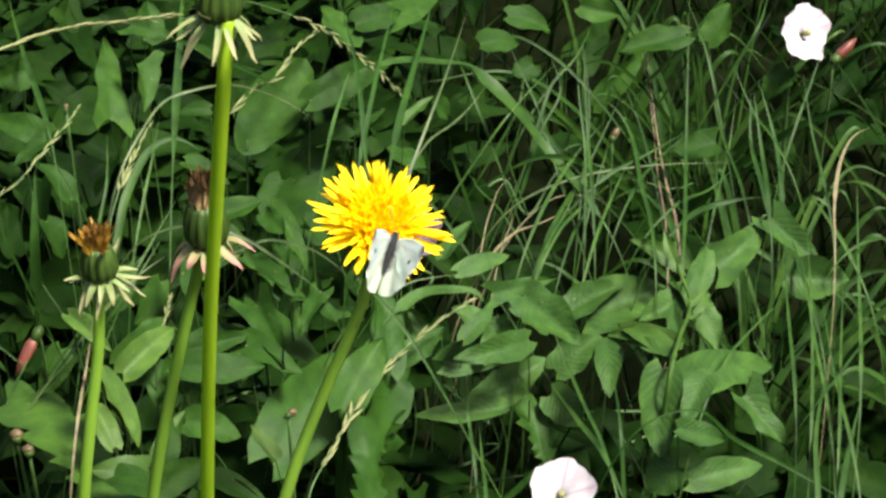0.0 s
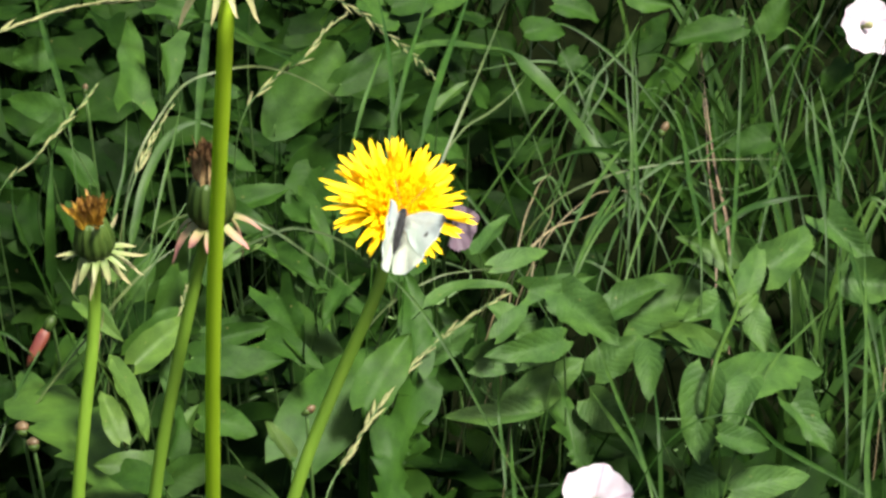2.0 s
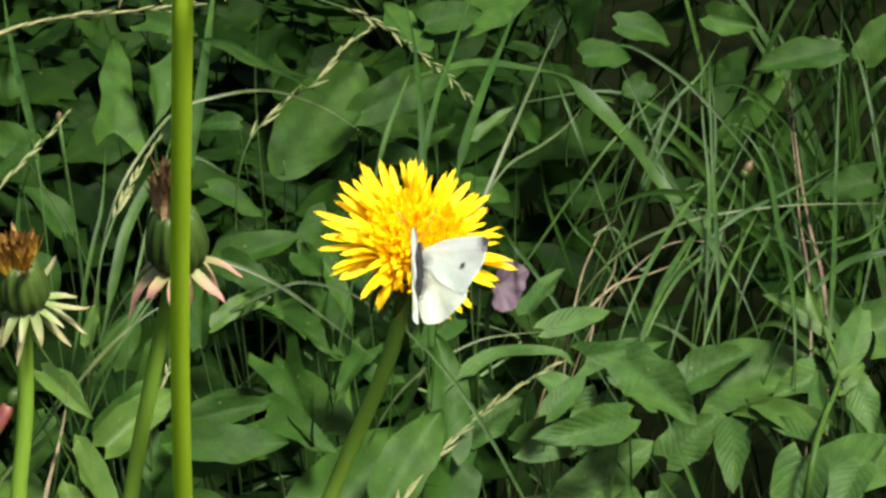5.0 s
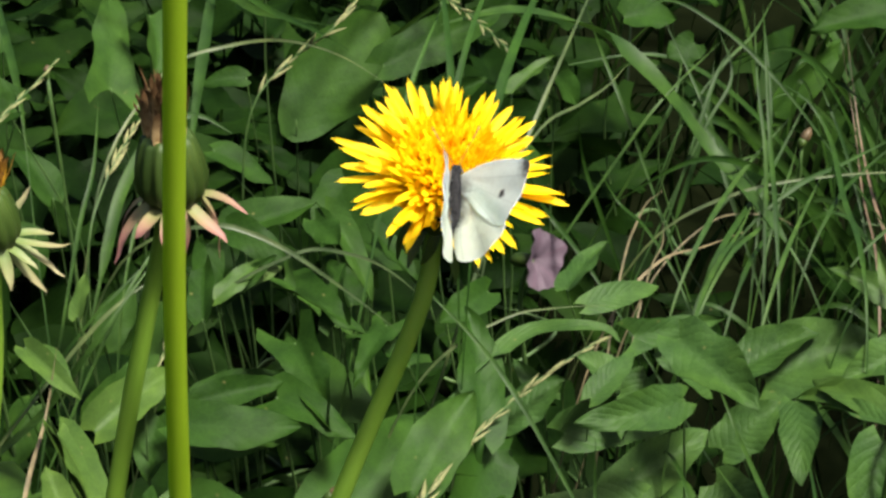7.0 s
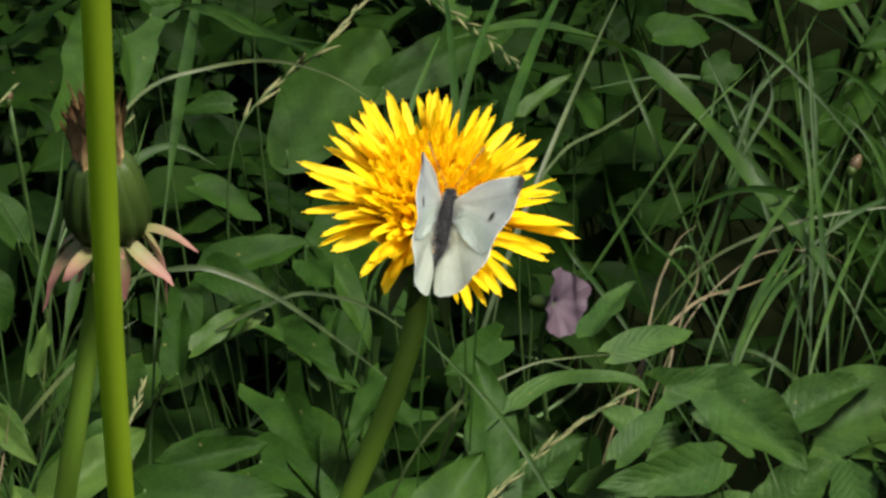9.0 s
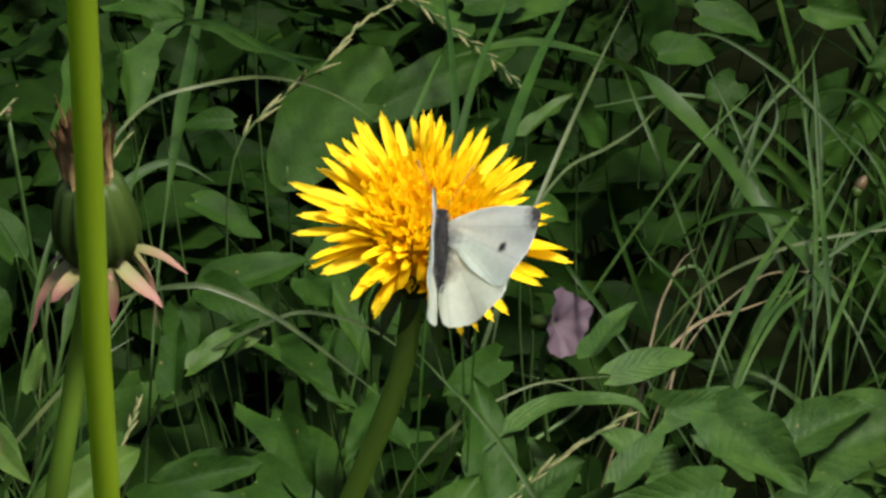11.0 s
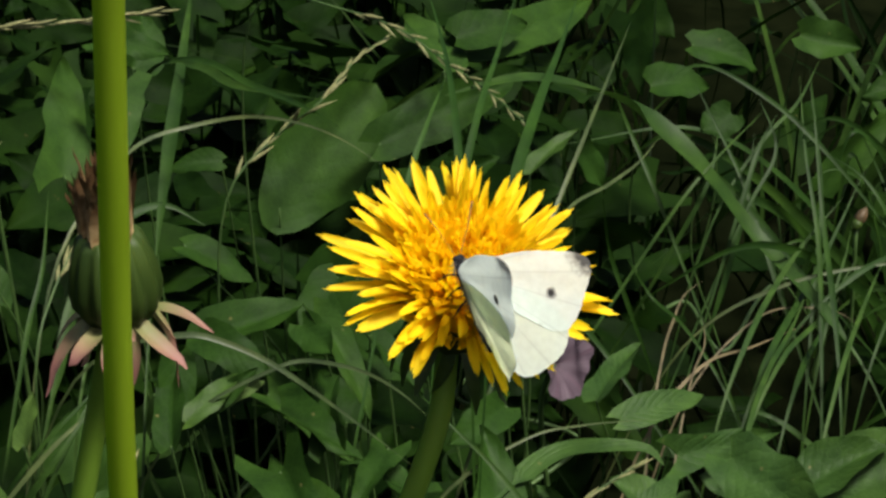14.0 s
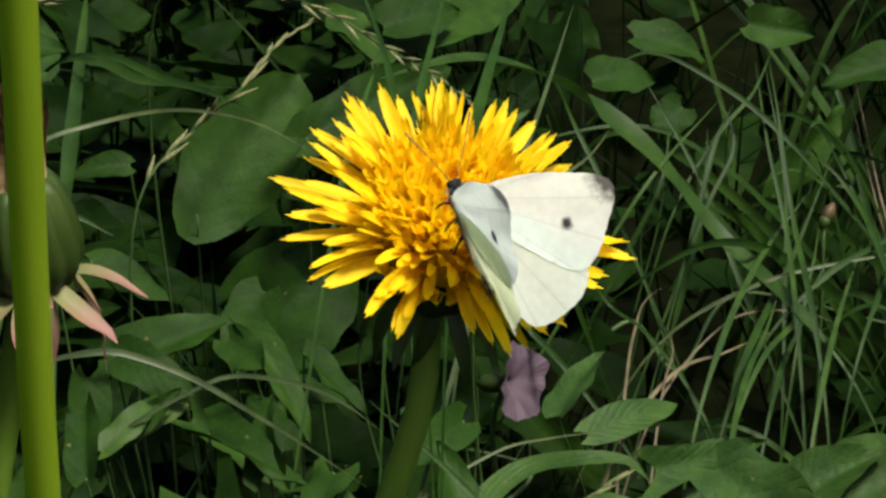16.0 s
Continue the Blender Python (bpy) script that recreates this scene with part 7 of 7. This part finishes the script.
blade(tuft, 0.0024, (0.1116, 0.1826, 0.0000), (0.0559, 0.2683, 0.1356), (0.0492, 0.2810, 0.1484), (0.0436, 0.2844, 0.1627), base=0.8, root=0.58)
blade(tuft, 0.0025, (0.0935, 0.2561, 0.0000), (0.1725, 0.2963, 0.1450), (0.1820, 0.3035, 0.1600), (0.1911, 0.3294, 0.1638), base=0.8, root=0.55)

tuft = thing("grass_tuft", (0.1556, -0.0194, 0), "tuft of long green grass blades", "grass", "grass tufts")
blade(tuft, 0.0037, (0.1573, -0.0217, 0.0000), (0.1633, 0.0223, 0.0879), (0.1667, 0.0476, 0.1053), (0.1705, 0.0761, 0.1124), (0.1815, 0.1123, 0.1177), base=0.8, root=0.55)
blade(tuft, 0.0042, (0.1540, -0.0172, 0.0000), (0.1676, 0.0249, 0.0871), (0.1756, 0.0494, 0.1036), (0.1831, 0.0727, 0.1081), (0.1926, 0.0984, 0.1121), base=0.8, root=0.58)

tuft = thing("grass_tuft", (0.1665, 0.0221, 0), "tuft of long green grass blades", "grass", "grass tufts")
blade(tuft, 0.0025, (0.1613, 0.0359, 0.0000), (0.1655, 0.0799, 0.0956), (0.1679, 0.1056, 0.1120), (0.1713, 0.1416, 0.1181), (0.1764, 0.1875, 0.1233), base=0.8, root=0.53)
blade(tuft, 0.0022, (0.1580, 0.0137, 0.0000), (0.1655, 0.0572, 0.0979), (0.1699, 0.0826, 0.1141), (0.1783, 0.1312, 0.1221), (0.1858, 0.1861, 0.1299), base=0.8, root=0.50)
blade(tuft, 0.0024, (0.1790, 0.0275, 0.0000), (0.1797, 0.0718, 0.0905), (0.1801, 0.0975, 0.1074), (0.1806, 0.1346, 0.1152), (0.1830, 0.1777, 0.1218), base=0.8, root=0.53)
blade(tuft, 0.0022, (0.1675, 0.0114, 0.0000), (0.1758, 0.0548, 0.0942), (0.1806, 0.0801, 0.1106), (0.1880, 0.1192, 0.1178), (0.1976, 0.1656, 0.1247), base=0.8, root=0.52)

tuft = thing("grass_tuft", (0.1561, 0.1555, 0), "tuft of long green grass blades", "grass", "grass tufts")
blade(tuft, 0.0078, (0.1372, 0.1662, 0.0000), (0.1142, 0.2044, 0.0996), (0.1011, 0.2262, 0.1176), (0.0839, 0.2547, 0.1275), (0.0661, 0.2574, 0.1506), (0.0513, 0.2636, 0.1624), (0.0333, 0.2312, 0.1858), (0.0158, 0.2153, 0.1957), (-0.0026, 0.2060, 0.1952), face=(0, -0.2, 1), base=0.4, taper=7, root=0.32, label="broad arching green grass blade")
blade(tuft, 0.0039, (0.1720, 0.1452, 0.0000), (0.1739, 0.1894, 0.1099), (0.1750, 0.2151, 0.1267), (0.1763, 0.2435, 0.1326), (0.1752, 0.2690, 0.1486), root=0.58, label="pale green grass blade")
blade(tuft, 0.0022, (0.1752, 0.1683, 0.0000), (0.1713, 0.2123, 0.0988), (0.1691, 0.2380, 0.1147), (0.1650, 0.2860, 0.1214), (0.1627, 0.3155, 0.1454), base=0.8, root=0.53)
blade(tuft, 0.0019, (0.1360, 0.1644, 0.0000), (0.1486, 0.2066, 0.0977), (0.1560, 0.2314, 0.1133), (0.1682, 0.2719, 0.1184), (0.1728, 0.2906, 0.1339), base=0.8, root=0.56)
blade(tuft, 0.0024, (0.1604, 0.1335, 0.0000), (0.1596, 0.1775, 0.0977), (0.1591, 0.2035, 0.1122), (0.1585, 0.2365, 0.1133), (0.1620, 0.2727, 0.1156), base=0.8, root=0.55)

tuft = thing("grass_tuft", (0.1572, 0.2126, 0), "tuft of long green grass blades", "grass", "grass tufts")
blade(tuft, 0.0022, (0.1472, 0.2182, 0.0000), (0.1392, 0.2624, 0.0844), (0.1347, 0.2871, 0.1034), (0.1304, 0.3107, 0.1127), (0.1210, 0.3200, 0.1309), base=0.8, root=0.59)
blade(tuft, 0.0022, (0.1673, 0.2070, 0.0000), (0.1866, 0.2478, 0.1121), (0.1972, 0.2702, 0.1319), (0.2053, 0.2872, 0.1404), (0.2138, 0.3055, 0.1514), base=0.8, root=0.61)

tuft = thing("grass_tuft", (0.1885, 0.0480, 0), "tuft of long green grass blades", "grass", "grass tufts")
blade(tuft, 0.0024, (0.1867, 0.0011, 0.0000), (0.1853, 0.0455, 0.0900), (0.1846, 0.0710, 0.1073), (0.1835, 0.1069, 0.1161), (0.1852, 0.1479, 0.1238), base=0.8, root=0.53)
blade(tuft, 0.0025, (0.1867, 0.0540, 0.0000), (0.1939, 0.0976, 0.0928), (0.1981, 0.1231, 0.1091), (0.2064, 0.1737, 0.1180), (0.2138, 0.2234, 0.1330), base=0.8, root=0.50)
blade(tuft, 0.0031, (0.1920, 0.0888, 0.0000), (0.1892, 0.1329, 0.0882), (0.1875, 0.1587, 0.1045), (0.1849, 0.1986, 0.1112), (0.1827, 0.2506, 0.1210), base=0.8, root=0.51)

tuft = thing("grass_tuft", (0.1897, 0.1620, 0), "tuft of long green grass blades", "grass", "grass tufts")
blade(tuft, 0.0038, (0.1821, 0.1635, 0.0000), (0.1840, 0.2081, 0.0999), (0.1851, 0.2335, 0.1177), (0.1863, 0.2617, 0.1259), (0.1812, 0.2862, 0.1423), base=0.8, root=0.57)
blade(tuft, 0.0038, (0.1801, 0.1621, 0.0000), (0.1786, 0.2063, 0.0994), (0.1778, 0.2320, 0.1158), (0.1766, 0.2662, 0.1218), (0.1782, 0.2862, 0.1365), base=0.8, root=0.57)
blade(tuft, 0.0024, (0.2067, 0.1605, 0.0000), (0.2048, 0.2051, 0.1016), (0.2037, 0.2304, 0.1198), (0.2024, 0.2611, 0.1294), (0.2013, 0.2877, 0.1444), base=0.8, root=0.57)

tuft = thing("grass_tuft", (0.2038, 0.2058, 0), "tuft of long green grass blades", "grass", "grass tufts")
blade(tuft, 0.0019, (0.2188, 0.2154, 0.0000), (0.1032, 0.2769, 0.1445), (0.0852, 0.2896, 0.1561), (0.0721, 0.2915, 0.1625), (0.0629, 0.2837, 0.1642), (0.0568, 0.2728, 0.1622), base=1.0, root=0.45, label="thin grass blade bowed in an arch")
blade(tuft, 0.0024, (0.2095, 0.1884, 0.0000), (0.1934, 0.2297, 0.1142), (0.1841, 0.2536, 0.1310), (0.1778, 0.2698, 0.1346), (0.1684, 0.2917, 0.1503), root=0.61)
blade(tuft, 0.0052, (0.1979, 0.2297, 0.0000), (0.0927, 0.2678, 0.1164), (0.0773, 0.2763, 0.1319), (0.0628, 0.2780, 0.1446), root=0.56, label="broad dark grass blade")
blade(tuft, 0.0022, (0.1889, 0.1895, 0.0000), (0.1643, 0.2991, 0.1317), (0.1608, 0.3171, 0.1442), (0.1562, 0.3465, 0.1515), base=0.8, root=0.54)

tuft = thing("grass_tuft", (0.2343, 0.1506, 0), "tuft of long green grass blades", "grass", "grass tufts")
blade(tuft, 0.0036, (0.2299, 0.1255, 0.0000), (0.2149, 0.1675, 0.0969), (0.2064, 0.1915, 0.1148), (0.2009, 0.2069, 0.1197), (0.1944, 0.2228, 0.1249), base=0.8, root=0.63)
blade(tuft, 0.0019, (0.2388, 0.1758, 0.0000), (0.2126, 0.1404, 0.1095), (0.1971, 0.1195, 0.1230), (0.1776, 0.0930, 0.1218), (0.1600, 0.0676, 0.1212), base=0.8, root=0.57)

tuft = thing("grass_tuft", (0.2640, 0.2260, 0), "single long green grass blade", "grass", "grass tufts")
blade(tuft, 0.0028, (0.2640, 0.2260, 0.0000), (0.2296, 0.1984, 0.1139), (0.2094, 0.1821, 0.1270), (0.2003, 0.1749, 0.1263), (0.1898, 0.1612, 0.1251), base=0.8, root=0.66)

straw = thing("dry_stalk", (0.1384, 0.1599, 0), "dried brown grass stalk standing upright", "dry grass", "dry stalks")
blade(straw, 0.0015, (0.1384, 0.1599, 0.0000), (0.1395, 0.2039, 0.0884), (0.1402, 0.2299, 0.1013), (0.1414, 0.2761, 0.0978), (0.1416, 0.3122, 0.1025), (0.1390, 0.3449, 0.1279), mat=BROWN, base=1.0, root=0.43)

straw = thing("dry_stalk", (0.1307, 0.1613, 0), "dried brown grass stalk standing upright", "dry grass", "dry stalks")
blade(straw, 0.0010, (0.1307, 0.1613, 0.0000), (0.1337, 0.2052, 0.0879), (0.1355, 0.2311, 0.1005), (0.1392, 0.2844, 0.0953), (0.1409, 0.3213, 0.1026), (0.1373, 0.3442, 0.1244), mat=BROWN, base=1.0, root=0.43)

straw = thing("dry_stalk", (0.1917, 0.1275, 0), "curled tan dry grass blade", "dry grass", "dry stalks")
blade(straw, 0.0030, (0.1917, 0.1275, 0.0000), (0.1978, 0.1717, 0.0986), (0.2013, 0.1969, 0.1168), (0.2037, 0.2141, 0.1221), (0.2096, 0.2367, 0.1301), (0.2188, 0.2542, 0.1332), (0.2276, 0.2611, 0.1332), mat=STRAW, base=1.0, root=0.64)

straw = thing("dry_stalk", (0.0176, 0.1389, 0), "pale dry stick lying in grass", "dry grass", "dry stalks")
blade(straw, 0.0012, (0.0176, 0.1389, 0.0000), (0.0459, 0.1731, 0.1127), (0.0622, 0.1929, 0.1235), (0.0787, 0.2127, 0.1174), (0.0975, 0.2347, 0.1113), mat=STRAW, base=1.0, root=0.58)

straw = thing("dry_stalk", (0.0390, 0.1342, 0), "dry curled grass tip", "dry grass", "dry stalks")
blade(straw, 0.0013, (0.0390, 0.1342, 0.0000), (0.0481, 0.1774, 0.1088), (0.0535, 0.2027, 0.1210), (0.0580, 0.2238, 0.1181), (0.0634, 0.2449, 0.1142), (0.0693, 0.2557, 0.1122), mat=STRAW, root=0.53)

straw = thing("dry_stalk", (0.0294, 0.1780, 0), "dry curled grass tip", "dry grass", "dry stalks")
blade(straw, 0.0010, (0.0294, 0.1780, 0.0000), (0.0608, 0.2089, 0.1035), (0.0793, 0.2271, 0.1156), (0.0917, 0.2393, 0.1132), (0.1037, 0.2379, 0.1128), (0.1082, 0.2229, 0.1173), mat=STRAW, root=0.55)

straw = thing("dry_stalk", (0.0421, 0.1188, 0), "dry thin grass stalk", "dry grass", "dry stalks")
blade(straw, 0.0010, (0.0421, 0.1188, 0.0000), (0.0530, 0.1616, 0.1125), (0.0594, 0.1866, 0.1242), (0.0649, 0.2081, 0.1207), (0.0670, 0.2307, 0.1154), mat=STRAW, root=0.61)

straw = thing("dry_stalk", (-0.1115, 0.0083, 0), "pale dry stick standing among leaves", "dry grass", "dry stalks")
blade(straw, 0.0018, (-0.1115, 0.0083, 0.0000), (-0.1079, 0.0526, 0.1107), (-0.1057, 0.0780, 0.1283), (-0.1040, 0.0987, 0.1338), (-0.1012, 0.1081, 0.1492), mat=STRAW, base=1.0, root=0.62)

grass_ear("pale grass ear leaning over the leaves", (-0.0218, 0.0565, 0.0000), (-0.0218, 0.0465, 0.1112), (-0.0136, 0.0673, 0.1147), (-0.0008, 0.0946, 0.1190), (0.0123, 0.1124, 0.1238), (0.0273, 0.1204, 0.1338), (0.0414, 0.1276, 0.1398), size=0.0066, gap=0.003, reach=0.6)
grass_ear("pale grass ear hanging over dandelion stalks", (-0.1502, 0.2099, 0.0000), (-0.1502, 0.1999, 0.2027), (-0.1363, 0.2131, 0.2053), (-0.1197, 0.2239, 0.2056), (-0.0960, 0.2325, 0.2042), (-0.0737, 0.2363, 0.2053), size=0.0072, gap=0.0022, reach=0.54)
grass_ear("pale grass ear on a bent stalk", (-0.0567, 0.2086, 0.0000), (-0.0567, 0.1986, 0.1719), (-0.0438, 0.2081, 0.1842), (-0.0337, 0.2038, 0.1944), (-0.0251, 0.2196, 0.1986), (-0.0175, 0.2327, 0.1986), size=0.0056, gap=0.003, reach=0.53)
grass_ear("dark grass ear with pale husks", (-0.1423, 0.1561, 0.0000), (-0.1423, 0.1461, 0.1706), (-0.1297, 0.1532, 0.1812), (-0.1197, 0.1651, 0.1887), (-0.1132, 0.1769, 0.1915), (-0.1097, 0.1870, 0.1929), size=0.005, gap=0.004, reach=0.51)
grass_ear("thin dry grass ear arching", (-0.0512, 0.2614, 0.0000), (-0.0512, 0.2514, 0.2010), (-0.0290, 0.2400, 0.2036), (-0.0136, 0.2293, 0.2023), (-0.0016, 0.2168, 0.1987), (0.0086, 0.2031, 0.1972), (0.0169, 0.1864, 0.1968), size=0.005, gap=0.0036, reach=0.46)
grass_ear("small pale grass ear", (-0.0978, 0.1568, 0.0000), (-0.0978, 0.1468, 0.1572), (-0.0949, 0.1587, 0.1673), (-0.0911, 0.1699, 0.1729), (-0.0826, 0.1959, 0.1798), size=0.005, reach=0.32)
grass_ear("small grass ear among leaves", (-0.0783, 0.1152, 0.0000), (-0.0783, 0.1052, 0.1351), (-0.0767, 0.1160, 0.1374), (-0.0749, 0.1240, 0.1394), (-0.0741, 0.1301, 0.1415), size=0.004, gap=0.002, reach=0.38)
funnel("bindweed_flower", "open white bindweed flower with faint pink pleats", (0.0746, 0.0690, 0.0936), (0.05, -0.48, 0.85), 0.0128, WHITE, 0.80)
funnel("bindweed_flower", "open white bindweed flower among tall grass", (0.2048, 0.3039, 0.1566), (0.42, -0.62, 0.55), 0.0135, WHITE, 0.35)
funnel("bindweed_flower", "pink bindweed flower behind the dandelion, coloured dark for shade", (0.0296, 0.2150, 0.1104), (0.72, -0.5, 0.3), 0.0098, SHADED_PINK, 0.50)
bud("bindweed_bud", "closed red bindweed bud pointing down", (-0.1280, 0.1499, 0.1108), (-0.1373, 0.1401, 0.0960), 0.0049, RED)
bud("bindweed_bud", "closed pink bindweed bud beside white flower", (0.2154, 0.2922, 0.1490), (0.2256, 0.2974, 0.1575), 0.0050, RED)
bud("flower_bud", "tiny brown bud in dark grass", (0.1160, 0.2778, 0.1176), (0.1190, 0.2806, 0.1218), 0.0036, SMALL_BUD)
bud("flower_bud", "small round pale bud", (-0.1177, 0.2102, 0.1763), (-0.1174, 0.2115, 0.1785), 0.0022, SMALL_BUD)
bud("flower_bud", "small round green bud on thin stalk", (-0.0289, 0.0734, 0.1283), (-0.0259, 0.0745, 0.1300), 0.0031, SMALL_BUD)
bud("flower_bud", "small round green bud on thin stalk", (-0.1303, 0.0839, 0.1097), (-0.1307, 0.0863, 0.1131), 0.0054, SMALL_BUD)
bud("flower_bud", "small round green bud on thin stalk", (-0.1247, 0.0720, 0.1129), (-0.1251, 0.0740, 0.1157), 0.0049, SMALL_BUD)
tall_tufts(12, 21)
white_cluster((0.0501, 0.1504, 0.1049))

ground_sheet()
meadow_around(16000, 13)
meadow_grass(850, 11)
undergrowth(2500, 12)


def motions():
    walk(butterfly, [(t, Matrix.LocRotScale(p, Quaternion(q), None)) for t, p, q in BODY])
    walk(WING["left"], [(t, wing_pose(-1, a)) for t, a, b in WINGS])
    walk(WING["right"], [(t, wing_pose(1, b)) for t, a, b in WINGS])


motions()
